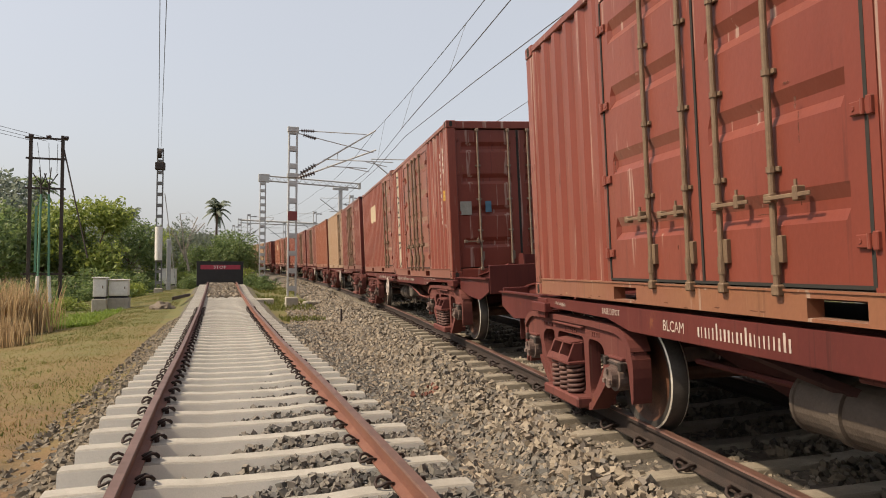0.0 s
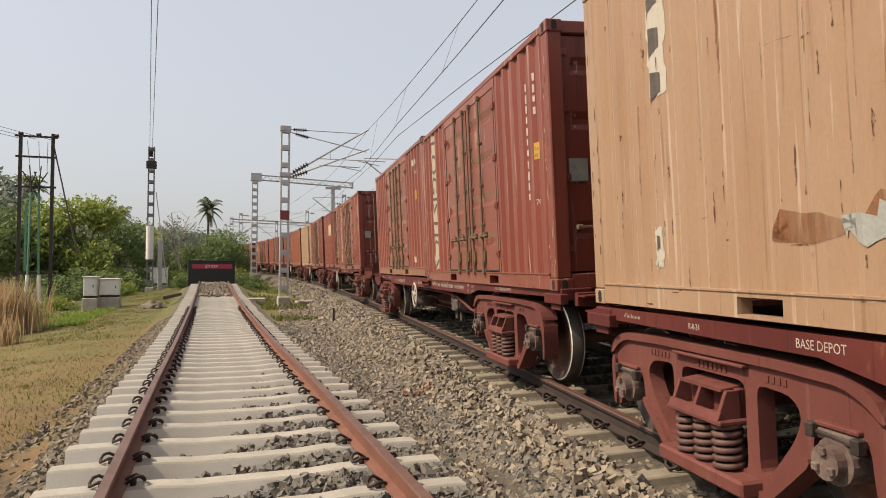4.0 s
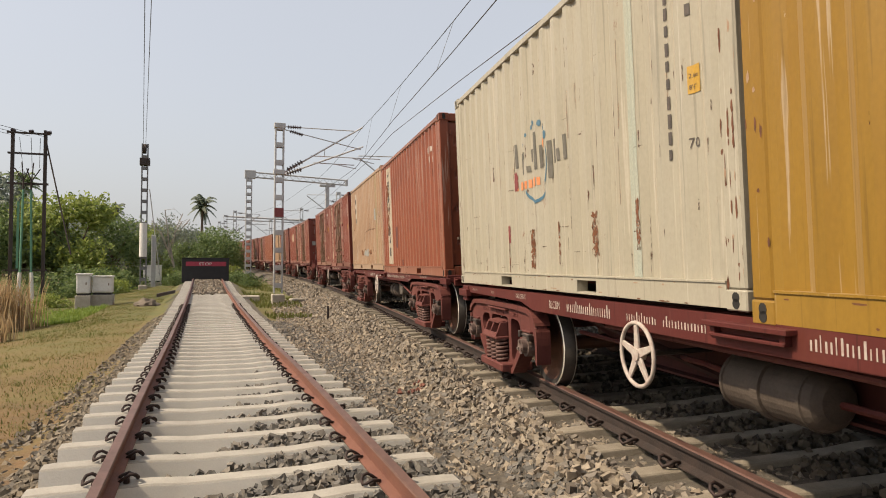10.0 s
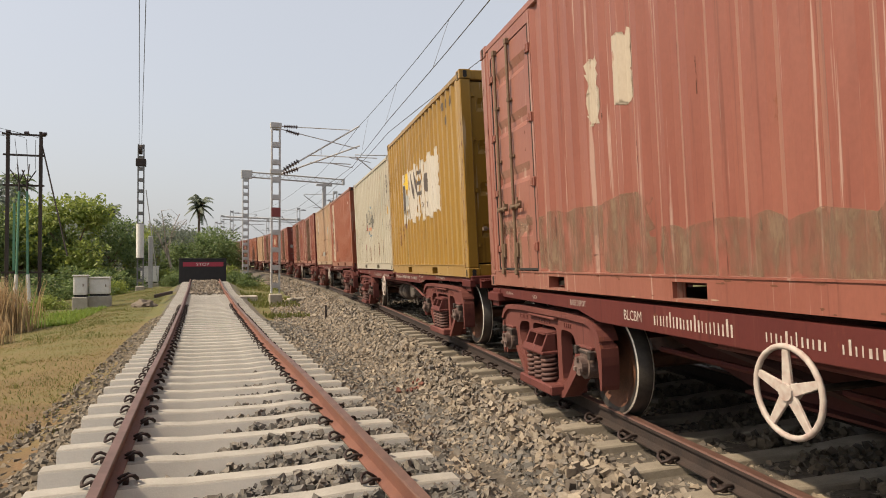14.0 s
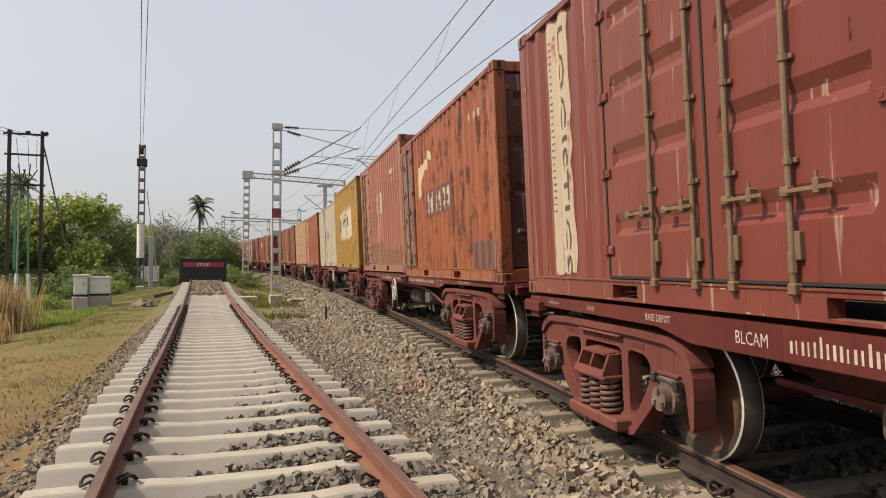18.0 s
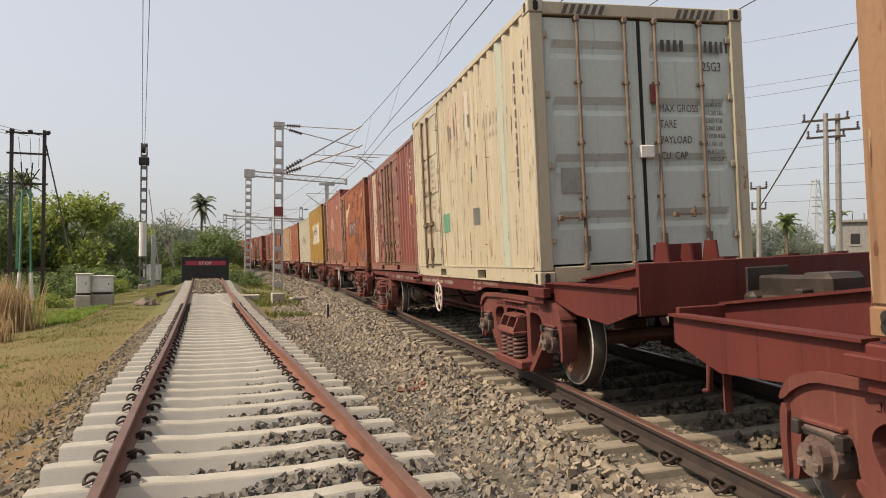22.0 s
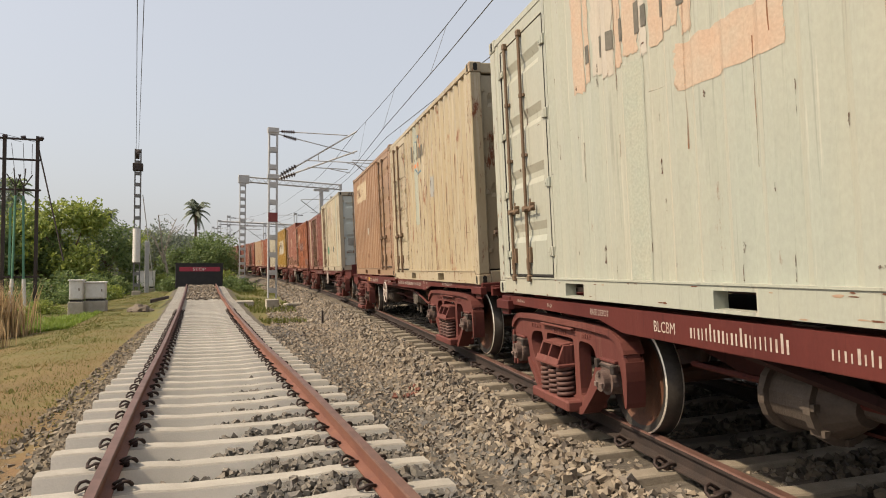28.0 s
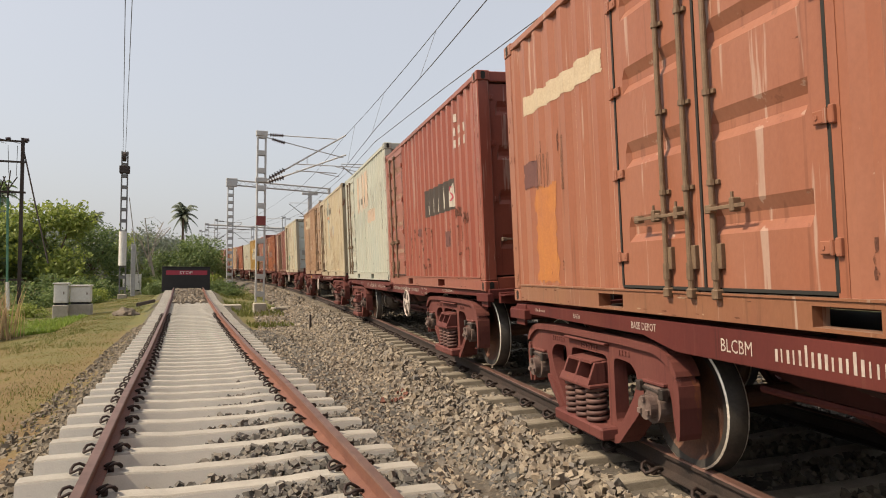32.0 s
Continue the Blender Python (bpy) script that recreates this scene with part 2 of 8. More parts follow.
M["pole_grey"] = mat("dull grey pole concrete", (0.17, 0.165, 0.16), 0.9, 0, (0.24, 0.235, 0.225), 3, 0.3)
M["mast"] = mat("galvanised mast steel", (0.446, 0.446, 0.439), 0.6, 0.2, (0.351, 0.344, 0.338), 4)
M["mast_dark"] = mat("dark weathered mast steel", (0.13, 0.13, 0.13), 0.65, 0.2, (0.19, 0.185, 0.18), 4)
M["pole"] = mat("rusty pole steel", (0.03, 0.024, 0.022), 0.8, 0.1, (0.055, 0.038, 0.032), 4)
M["wire"] = mat("weathered wire", (0.10, 0.10, 0.10), 0.6, 0.4)
M["insul"] = mat("brown porcelain insulator", (0.05, 0.03, 0.028), 0.3)
M["black_board"] = mat("black painted plate", (0.012, 0.012, 0.013), 0.75, 0, (0.025, 0.024, 0.024), 3)
M["stop_red"] = mat("crimson stop band", (0.34, 0.03, 0.06), 0.6, 0, (0.28, 0.03, 0.05), 6)
M["white_paint"] = mat("white paint", (0.64, 0.623, 0.59), 0.6, 0, (0.574, 0.549, 0.508), 6)
# Bed toned dark so the gaps between loose stones look shaded.
M["bed"] = mat("fine ballast, gap shade in the tone", (0.06, 0.05, 0.038), 0.95, 0, (0.101, 0.085, 0.065), 1.5, 1.0, 24, 0.5)


def ground_paint():
    """Orange-brown bare earth near the track, dry yellow grass, green further off, by broad uneven patches."""
    m = mat("earth and thin grass", (0.155, 0.08, 0.03), 0.95, 0, (0.062, 0.043, 0.02), 1.7, 0.9, 24, 0.5, detail=10)
    n, l = m.node_tree.nodes, m.node_tree.links
    b = n["Principled BSDF"]
    old = b.inputs["Base Color"].links[0].from_socket
    tc = n.new("ShaderNodeTexCoord")
    sep = n.new("ShaderNodeSeparateXYZ")
    l.new(tc.outputs["Object"], sep.inputs[0])
    nz = n.new("ShaderNodeTexNoise")
    nz.inputs["Scale"].default_value, nz.inputs["Detail"].default_value, nz.inputs["Roughness"].default_value = 0.5, 9, 0.68
    l.new(tc.outputs["Object"], nz.inputs["Vector"])
    far = n.new("ShaderNodeMapRange")
    far.inputs["From Min"].default_value, far.inputs["From Max"].default_value = 5.0, 13.0
    l.new(sep.outputs["Y"], far.inputs["Value"])
    add = n.new("ShaderNodeMath")
    l.new(far.outputs[0], add.inputs[0])
    k = n.new("ShaderNodeMapRange")
    k.inputs["From Min"].default_value, k.inputs["From Max"].default_value, k.inputs["To Min"].default_value, k.inputs["To Max"].default_value = 0.3, 0.7, -0.5, 0.5
    l.new(nz.outputs["Fac"], k.inputs["Value"])
    l.new(k.outputs[0], add.inputs[1])
    grass = n.new("ShaderNodeValToRGB")
    grass.color_ramp.elements[0].color = (0.13, 0.092, 0.026, 1)
    grass.color_ramp.elements[1].color = (0.045, 0.064, 0.015, 1)
    mid = grass.color_ramp.elements.new(0.5)
    mid.color = (0.098, 0.092, 0.02, 1)
    grass.color_ramp.elements[0].position, grass.color_ramp.elements[1].position = 0.4, 0.62
    yy = n.new("ShaderNodeMapRange")
    yy.inputs["From Min"].default_value, yy.inputs["From Max"].default_value, yy.inputs["To Min"].default_value, yy.inputs["To Max"].default_value = 12.0, 34.0, -0.12, 0.16
    l.new(sep.outputs["Y"], yy.inputs["Value"])
    sm = n.new("ShaderNodeMath")
    l.new(nz.outputs["Fac"], sm.inputs[0])
    l.new(yy.outputs[0], sm.inputs[1])
    l.new(sm.outputs[0], grass.inputs[0])
    mx = n.new("ShaderNodeMix")
    mx.data_type = "RGBA"
    l.new(add.outputs[0], mx.inputs["Factor"])
    l.new(old, mx.inputs[6])
    l.new(grass.outputs[0], mx.inputs[7])
    l.new(mx.outputs[2], b.inputs["Base Color"])
    return m


M["ground"] = ground_paint()


def stain(name, color, lo=0.42, hi=0.52, scale=26.0, stretch=(1, 1, 0.5), most=0.95):
    """A thin stain with a broken edge: rust or mud that lets the paint show through."""
    m = mat(name, color, 0.9, 0, tuple(v * 0.7 for v in color), 9)
    n, l = m.node_tree.nodes, m.node_tree.links
    b = n["Principled BSDF"]
    tc = n.new("ShaderNodeTexCoord")
    mp = n.new("ShaderNodeMapping")
    mp.inputs["Scale"].default_value = stretch
    l.new(tc.outputs["Object"], mp.inputs[0])
    t = n.new("ShaderNodeTexNoise")
    t.inputs["Scale"].default_value, t.inputs["Detail"].default_value, t.inputs["Roughness"].default_value = scale, 8, 0.7
    l.new(mp.outputs[0], t.inputs["Vector"])
    r = n.new("ShaderNodeMapRange")
    r.inputs["From Min"].default_value, r.inputs["From Max"].default_value, r.inputs["To Max"].default_value = lo, hi, most
    l.new(t.outputs["Fac"], r.inputs["Value"])
    l.new(r.outputs[0], b.inputs["Alpha"])
    return m


M["rust_stain"] = stain("rust bloom", (0.17, 0.065, 0.028))
M["mud_stain"] = stain("dried mud film", (0.21, 0.14, 0.09), 0.38, 0.62, 5.0, (1, 1.4, 0.4), 0.8)
M["dark_stain"] = stain("dark rust scab", (0.095, 0.036, 0.022), 0.42, 0.56, 30.0, (1, 1, 0.5), 0.9)
M["dusty_rail"] = paint("dust-tanned red rail", (0.2, 0.089, 0.045), (0.167, 0.055, 0.034), rust_amount=0.3)
# Darker than the open ballast: shade under the train set into the stone.
M["oily_shade"] = island_mat("darker stone under the train, shade in its tone", [(0.044, 0.035, 0.026), (0.089, 0.071, 0.05), (0.129, 0.104, 0.073), (0.062, 0.053, 0.042)])

# ---- helpers for building ----
def mesh_of(bm, name="mesh", smooth=False):
    me = bpy.data.meshes.new(name)
    bm.to_mesh(me)
    bm.free()
    if smooth:
        me.polygons.foreach_set("use_smooth", [True] * len(me.polygons))
    return me


def part(name, shape, material, parent=None, label="", at=None):
    """One mesh object under a thing or under a part; the material sits on the object, so meshes can be shared."""
    me = mesh_of(shape, name) if isinstance(shape, bmesh.types.BMesh) else shape
    ob = new(name, me)
    mats = material if isinstance(material, (list, tuple)) else [material]
    while len(me.materials) < len(mats):
        me.materials.append(None)
    for i, m in enumerate(mats):
        ob.material_slots[i].link = "OBJECT"
        ob.material_slots[i].material = m
    if parent:
        ob.parent = parent
    if at is not None:
        ob.matrix_basis = at
    if label:
        ob["label"] = label
    return ob


def empty(name, label, category, group="", at=None, kind=""):
    ob = new(name)
    ob.empty_display_size = 0.2
    if at is not None:
        ob.matrix_basis = at
    return tagged(ob, label, category, group, kind)


def box(bm, x0, x1, y0, y1, z0, z1, bevel=0.0, m=None):
    vs = [bm.verts.new(v) for v in ((x0, y0, z0), (x1, y0, z0), (x1, y1, z0), (x0, y1, z0), (x0, y0, z1), (x1, y0, z1), (x1, y1, z1), (x0, y1, z1))]
    if m is not None:
        for v in vs:
            v.co = m @ v.co
    fs = [bm.faces.new([vs[i] for i in f]) for f in ((3, 2, 1, 0), (4, 5, 6, 7), (0, 1, 5, 4), (1, 2, 6, 5), (2, 3, 7, 6), (3, 0, 4, 7))]
    if bevel:
        es = list({e_ for f in fs for e_ in f.edges})
        bmesh.ops.bevel(bm, geom=es, offset=bevel, segments=1, affect="EDGES", clamp_overlap=True)
    return bm


def boxm(*a, **k):
    return box(bmesh.new(), *a, **k)


def rod(bm, a, b, r, n=8, r2=None):
    """A round bar from a to b."""
    a, b = Vector(a), Vector(b)
    d = b - a
    m = Matrix.Translation((a + b) / 2) @ d.to_track_quat("Z", "Y").to_matrix().to_4x4()
    bmesh.ops.create_cone(bm, cap_ends=True, segments=n, radius1=r, radius2=r if r2 is None else r2, depth=d.length, matrix=m)
    return bm


def prism(bm, outline, axis, lo, hi, bevel=0.0):
    """An outline (two coordinates) drawn out along an axis from lo to hi."""
    def at(p, v):
        return {"x": (v, p[0], p[1]), "y": (p[0], v, p[1]), "z": (p[0], p[1], v)}[axis]
    a = [bm.verts.new(at(p, lo)) for p in outline]
    b = [bm.verts.new(at(p, hi)) for p in outline]
    fs = [bm.faces.new(a), bm.faces.new(b[::-1])]
    k = len(outline)
    for i in range(k):
        fs.append(bm.faces.new((a[i], b[i], b[(i + 1) % k], a[(i + 1) % k])))
    bmesh.ops.recalc_face_normals(bm, faces=fs)
    if bevel:
        es = list({e_ for f in fs[:2] for e_ in f.edges})
        bmesh.ops.bevel(bm, geom=es, offset=bevel, segments=1, affect="EDGES", clamp_overlap=True)
    return bm


def tube(points, r, n=6):
    """A bar that follows points."""
    bm = bmesh.new()
    rings = []
    pts = [Vector(p) for p in points]
    for i, p in enumerate(pts):
        d = (pts[min(i + 1, len(pts) - 1)] - pts[max(i - 1, 0)]).normalized()
        q = d.to_track_quat("Z", "Y")
        rings.append([bm.verts.new(p + q @ Vector((r * math.cos(2 * math.pi * k / n), r * math.sin(2 * math.pi * k / n), 0))) for k in range(n)])
    for a, b in zip(rings, rings[1:]):
        for k in range(n):
            bm.faces.new((a[k], a[(k + 1) % n], b[(k + 1) % n], b[k]))
    bm.faces.new(rings[0][::-1])
    bm.faces.new(rings[-1])
    return bm


def letters(text, size, wide=1.0):
    """A flat mesh of letters, from x = 0, baseline at y = 0."""
    cu = bpy.data.curves.new("letters", "FONT")
    cu.body, cu.size, cu.resolution_u = text, size, 2
    cu.extrude = 0.0
    ob = bpy.data.objects.new("letters", cu)
    bm = bmesh.new()
    me = ob.to_mesh()
    bm.from_mesh(me)
    ob.to_mesh_clear()
    bpy.data.objects.remove(ob)
    bpy.data.curves.remove(cu)
    for v in bm.verts:
        v.co.x *= wide
    return bm


# ---- the two tracks ----
PSI, KAP, X0, Z1, GRADE, CANT = radians(7.0), 0.00218, 2.503, 0.002, 0.0094, radians(2.71)


def smooth_at(x, xs, ys):
    """A soft curve through knots."""
    i = max(0, min(len(xs) - 2, next((k for k in range(len(xs) - 1) if x < xs[k + 1]), len(xs) - 2)))
    t = (x - xs[i]) / (xs[i + 1] - xs[i])
    t = max(0.0, min(1.0, t))
    t = t * t * (3 - 2 * t)
    return ys[i] * (1 - t) + ys[i + 1] * t


def siding_x(y):
    return 0.02 - 0.0072 * y


def siding_z(y):
    return smooth_at(y, (-12, 7, 14, 22, 33, 46, 60), (0, 0, -0.08, -0.08, 0.06, 0.38, 0.60))


def rail_point(s):
    """The near rail of the main line, s metres on from abreast of the camera: x, y, heading to the right."""
    k = KAP if s > 0 else 1e-9
    th = PSI - k * s
    return X0 + (math.cos(th) - math.cos(PSI)) / k, (math.sin(PSI) - math.sin(th)) / k, th


def on_line(s, across=0.0, up=0.0):
    """A pose on the main line: y along the track, x across it from its centre, canted."""
    x, y, th = rail_point(s)
    m = Matrix.Translation((x, y, Z1 + GRADE * max(s, -20))) @ Matrix.Rotation(-th, 4, "Z") @ Matrix.Rotation(-CANT, 4, "Y")
    return m @ Matrix.Translation((0.87 + across, 0, up))

# ---- ground ----
def ground_z(x, y):
    """The lie of the land: the two ballast beds, the ditch between them, the grass that falls away to the side."""
    rx = rail_point(y / math.cos(PSI) if y > 0 else y)[0]
    mz = Z1 + GRADE * max(y, -20)
    sz = siding_z(y)
    base = smooth_at(x, (-40, -12, -7, -2.6, 2, 6, 16, 60), (-1.8, -1.5, -0.85, -0.5, -0.42, -0.35, -0.6, -1.2)) + 0.5 * (sz if y < 60 else 0.6)
    e_ = abs(x - siding_x(y))
    bed = sz + smooth_at(x - siding_x(y), (-1.2, -0.2, 0.5, 1.4), (-0.35, -0.34, -0.27, -0.26)) - max(0.0, e_ - 1.5) * 0.45
    if y > 48:
        bed = -9
    d = x - rx
    across = d - 0.87
    main = mz - 0.196 + across * math.sin(CANT) * 0.9 - max(0.0, abs(across) - 1.75) * 0.62
    return max(base, bed, main)



# ---- the train ----
V, VD = 2.924, 0.00348
SURGE = (0.0, 0.0, -0.02, 0.05, 0.02, 0.09, 0.06, -0.03, 0.10)   # every four seconds, metres ahead of an even run
CL, CW, CH = 6.02, 2.438, 2.59          # a twenty-foot container
HW = CW / 2
FLOOR = 1.015                            # container bottom over the rail


def run(t):
    """How far the train has come along its line at t seconds."""
    k = max(0, min(len(SURGE) - 2, int(t // 4)))
    f_ = t / 4 - k
    p0, p1, p2, p3 = (SURGE[max(0, min(len(SURGE) - 1, k + j))] for j in (-1, 0, 1, 2))
    surge = p1 + 0.5 * f_ * (p2 - p0 + f_ * (2 * p0 - 5 * p1 + 4 * p2 - p3 + f_ * (3 * (p1 - p2) + p3 - p0)))
    return V * (t - 16) + VD * (t - 16) ** 2 + surge


PITCH, DEEP = 0.278, 0.032


def wave(y):
    """Depth of the corrugation at y, 0 on the outer flats."""
    k = (y + 20 * PITCH) % PITCH
    for a, b, da, db in ((0, 0.072, 0, 0), (0.072, 0.139, 0, 1), (0.139, 0.211, 1, 1), (0.211, PITCH, 1, 0)):
        if k <= b:
            return DEEP * (da + (db - da) * (k - a) / (b - a))
    return 0.0


def wave_breaks(y0, y1):
    out = [y0]
    k = math.floor((y0 + 20 * PITCH) / PITCH) * PITCH - 20 * PITCH
    while k < y1:
        out += [k + d for d in (0, 0.072, 0.139, 0.211) if y0 + 1e-4 < k + d < y1 - 1e-4]
        k += PITCH
    return out + [y1]


def corrugated(side, y0, y1, z0, z1, lift=0.0, thick=0.0):
    """A folded steel sheet in the plane of a container's side; side is -1 or 1."""
    bm = bmesh.new()
    rows = []
    for y in wave_breaks(y0, y1):
        x = side * (HW - 0.012 - wave(y) + lift)
        rows.append([bm.verts.new((x, y, z0)), bm.verts.new((x, y, z1))])
    for a, b in zip(rows, rows[1:]):
        bm.faces.new((a[0], b[0], b[1], a[1]) if side > 0 else (b[0], a[0], a[1], b[1]))
    if thick:
        bmesh.ops.solidify(bm, geom=bm.faces[:], thickness=thick)
    return bm


def on_side(bm, side=-1, lift=0.003):
    """Lays a flat mesh, drawn in (x, y) as (towards the container's front turned left-to-right, up), onto the corrugated side."""
    ys = [v.co.x for v in bm.verts]
    for y in wave_breaks(min(ys), max(ys))[1:-1]:
        bmesh.ops.bisect_plane(bm, geom=bm.verts[:] + bm.edges[:] + bm.faces[:], plane_co=(y, 0, 0), plane_no=(1, 0, 0))
    for v in bm.verts:
        y, z = v.co.x, v.co.y
        v.co = (side * (HW - 0.012 - wave(y) + lift), y, z)
    return bm


def ragged(y0, y1, z0, z1, seed, rough=0.04, n=14):
    """A patch of paint with a torn outline, flat, in (y, z) as (x, y)."""
    r = random.Random(seed)
    bm = bmesh.new()
    pts = []
    for a, b in (((y0, z0), (y1, z0)), ((y1, z0), (y1, z1)), ((y1, z1), (y0, z1)), ((y0, z1), (y0, z0))):
        for i in range(n):
            f = i / n
            pts.append((a[0] + (b[0] - a[0]) * f + r.uniform(-rough, rough), a[1] + (b[1] - a[1]) * f + r.uniform(-rough, rough)))
    f = bm.faces.new([bm.verts.new((p[0], p[1], 0)) for p in pts])
    bmesh.ops.triangulate(bm, faces=[f])
    return bm


# meshes that all containers share
def door_leaf(w, h):
    """A pressed door leaf in a plane: width along x, height along z, facing -y; three or five pressed troughs."""
    bm = bmesh.new()
    zs = [0.0]
    k = 4
    for i in range(k):
        c = h * (i + 0.75) / (k + 0.3)
        zs += [c - 0.085, c - 0.03, c + 0.02, c + 0.09]
    zs.append(h)
    prof = [0.0]
    for i in range(k):
        prof += [0.0, 0.032, 0.032, 0.0]
    prof.append(0.0)
    m = 0.10
    def col(x, deep):
        return [bm.verts.new((x, (p if deep else 0.0), z)) for z, p in zip(zs, prof)]
    cols = [col(0, False), col(m, False), col(m + 0.03, True), col(w - m - 0.03, True), col(w - m, False), col(w, False)]
    for a, b in zip(cols, cols[1:]):
        for i in range(len(zs) - 1):
            bm.faces.new((a[i], b[i], b[i + 1], a[i + 1]))
    return bm


def flat_leaf(w, h):
    """A flat door leaf with three narrow pressed lines."""
    bm = bmesh.new()
    zs, prof = [0.0], [0.0]
    for f in (0.22, 0.48, 0.74):
        zs += [h * f - 0.014, h * f - 0.004, h * f + 0.004, h * f + 0.014]
        prof += [0.0, 0.012, 0.012, 0.0]
    zs.append(h)
    prof.append(0.0)
    cols = [[bm.verts.new((x, p if 0.05 < x < w - 0.05 else 0.0, z)) for z, p in zip(zs, prof)] for x in (0, 0.05, 0.07, w - 0.07, w - 0.05, w)]
    for a, b in zip(cols, cols[1:]):
        for i in range(len(zs) - 1):
            bm.faces.new((a[i], b[i], b[i + 1], a[i + 1]))
    return bm


def lock_rod(h):
    bm = bmesh.new()
    rod(bm, (0, 0, 0.0), (0, 0, h), 0.0175, 10)
    for z in (0.02, h - 0.02):
        box(bm, -0.026, 0.026, -0.022, 0.035, z - 0.03, z + 0.03, 0.008)
        box(bm, -0.034, 0.012, -0.012, 0.03, z - 0.012, z + 0.012, 0.004)
    rod(bm, (0, 0, 0.10), (0, 0, 0.20), 0.024, 8)
    box(bm, -0.012, 0.05, 0.0, 0.032, 0.16, 0.30, 0.004)
    for f in (0.28, 0.5, 0.74):
        rod(bm, (0, 0, h * f - 0.016), (0, 0, h * f + 0.016), 0.025, 8)
        box(bm, -0.045, 0.045, 0.008, 0.03, h * f - 0.014, h * f + 0.014, 0.004)
    return bm


def lock_handle():
    bm = bmesh.new()
    box(bm, -0.02, 0.30, -0.030, -0.020, -0.011, 0.011, 0.003)
    box(bm, -0.025, 0.03, -0.028, 0.02, -0.024, 0.024, 0.005)
    box(bm, 0.19, 0.225, -0.036, 0.02, -0.03, 0.045, 0.006)
    rod(bm, (0.21, -0.025, 0.04), (0.21, -0.025, 0.075), 0.009, 6)
    return bm


def hinge():
    bm = bmesh.new()
    box(bm, -0.05, 0.072, -0.012, 0.01, -0.030, 0.030, 0.004)
    box(bm, -0.052, -0.022, -0.020, 0.01, -0.042, 0.042, 0.005)
    rod(bm, (-0.004, -0.014, -0.034), (-0.004, -0.014, 0.034), 0.010, 8)
    rod(bm, (0.05, -0.016, 0), (0.05, -0.008, 0), 0.012, 6)
    return bm


def casting():
    """A corner casting with its oval holes."""
    bm = bmesh.new()
    box(bm, -0.081, 0.081, -0.089, 0.089, -0.059, 0.059, 0.008)
    return bm


def hole():
    bm = bmesh.new()
    for k in (-0.018, 0.018):
        bmesh.ops.create_cone(bm, cap_ends=True, segments=10, radius1=0.030, radius2=0.030, depth=0.012,
                              matrix=Matrix.Translation((0, 0, k)) @ Matrix.Rotation(math.pi / 2, 4, "Y"))
    return bm


def bottom_rail(side, pockets):
    """The lower side rail, with fork pockets cut through it."""
    bm = bmesh.new()
    cuts = sorted(pockets)
    y = -CL / 2 + 0.17
    x0, x1 = sorted((side * (HW - 0.002), side * (HW - 0.10)))
    spans = []
    for a, b in cuts:
        spans.append((y, a))
        y = b
    spans.append((y, CL / 2 - 0.17))
    for a, b in spans:
        box(bm, x0, x1, a, b, 0.012, 0.155)
    for a, b in cuts:
        box(bm, x0, x1, a, b, 0.012, 0.03)
        box(bm, x0, x1, a, b, 0.128, 0.155)
    box(bm, *sorted((side * (HW + 0.006), side * (HW - 0.05))), -CL / 2 + 0.17, CL / 2 - 0.17, 0.156, 0.168)
    return bm


POCKETS = ((-1.21, -0.85), (0.85, 1.21))
SH = {
    "leaf_end": mesh_of(door_leaf(1.08, 2.26), "leaf"), "rod_end": mesh_of(lock_rod(2.32), "rod"),
    "leaf_side": mesh_of(door_leaf(1.23, 2.20), "leaf"), "rod_side": mesh_of(lock_rod(2.28), "rod"),
    "leaf_narrow": mesh_of(door_leaf(1.18, 2.20), "leaf"), "leaf_small": mesh_of(door_leaf(0.90, 2.20), "leaf"), "leaf_wide": mesh_of(door_leaf(1.28, 2.20), "leaf"),
    "leaf_flat": mesh_of(flat_leaf(1.18, 2.20), "leaf"), "handle": mesh_of(lock_handle(), "handle"), "hinge": mesh_of(hinge(), "hinge"), "casting": mesh_of(casting(), "casting"), "hole": mesh_of(hole(), "hole"),
    "post": mesh_of(boxm(-0.075, 0.075, -0.08, 0.08, 0.12, CH - 0.12, 0.012), "post"),
    "rail_l": mesh_of(bottom_rail(-1, POCKETS), "rail"), "rail_r": mesh_of(bottom_rail(1, POCKETS), "rail"),
    "top_rail": mesh_of(boxm(-0.03, 0.03, -CL / 2 + 0.17, CL / 2 - 0.17, CH - 0.085, CH - 0.02, 0.006), "top_rail"),
    "end_sill": mesh_of(boxm(-HW + 0.162, HW - 0.162, -0.06, 0.06, 0.01, 0.16, 0.008), "end_sill"),
    "header": mesh_of(boxm(-HW + 0.15, HW - 0.15, -0.05, 0.05, CH - 0.13, CH - 0.01, 0.008), "header"),
    "side_r": mesh_of(corrugated(1, -CL / 2 + 0.15, CL / 2 - 0.15, 0.15, CH - 0.05), "side"),
    "floor": mesh_of(boxm(-HW + 0.10, HW - 0.10, -CL / 2 + 0.13, CL / 2 - 0.13, 0.11, 0.15), "floor"),
    "front": None, "gasket_end": mesh_of(boxm(-0.019, 0.019, -0.012, 0.02, 0.0, 2.26), "gasket"),
}


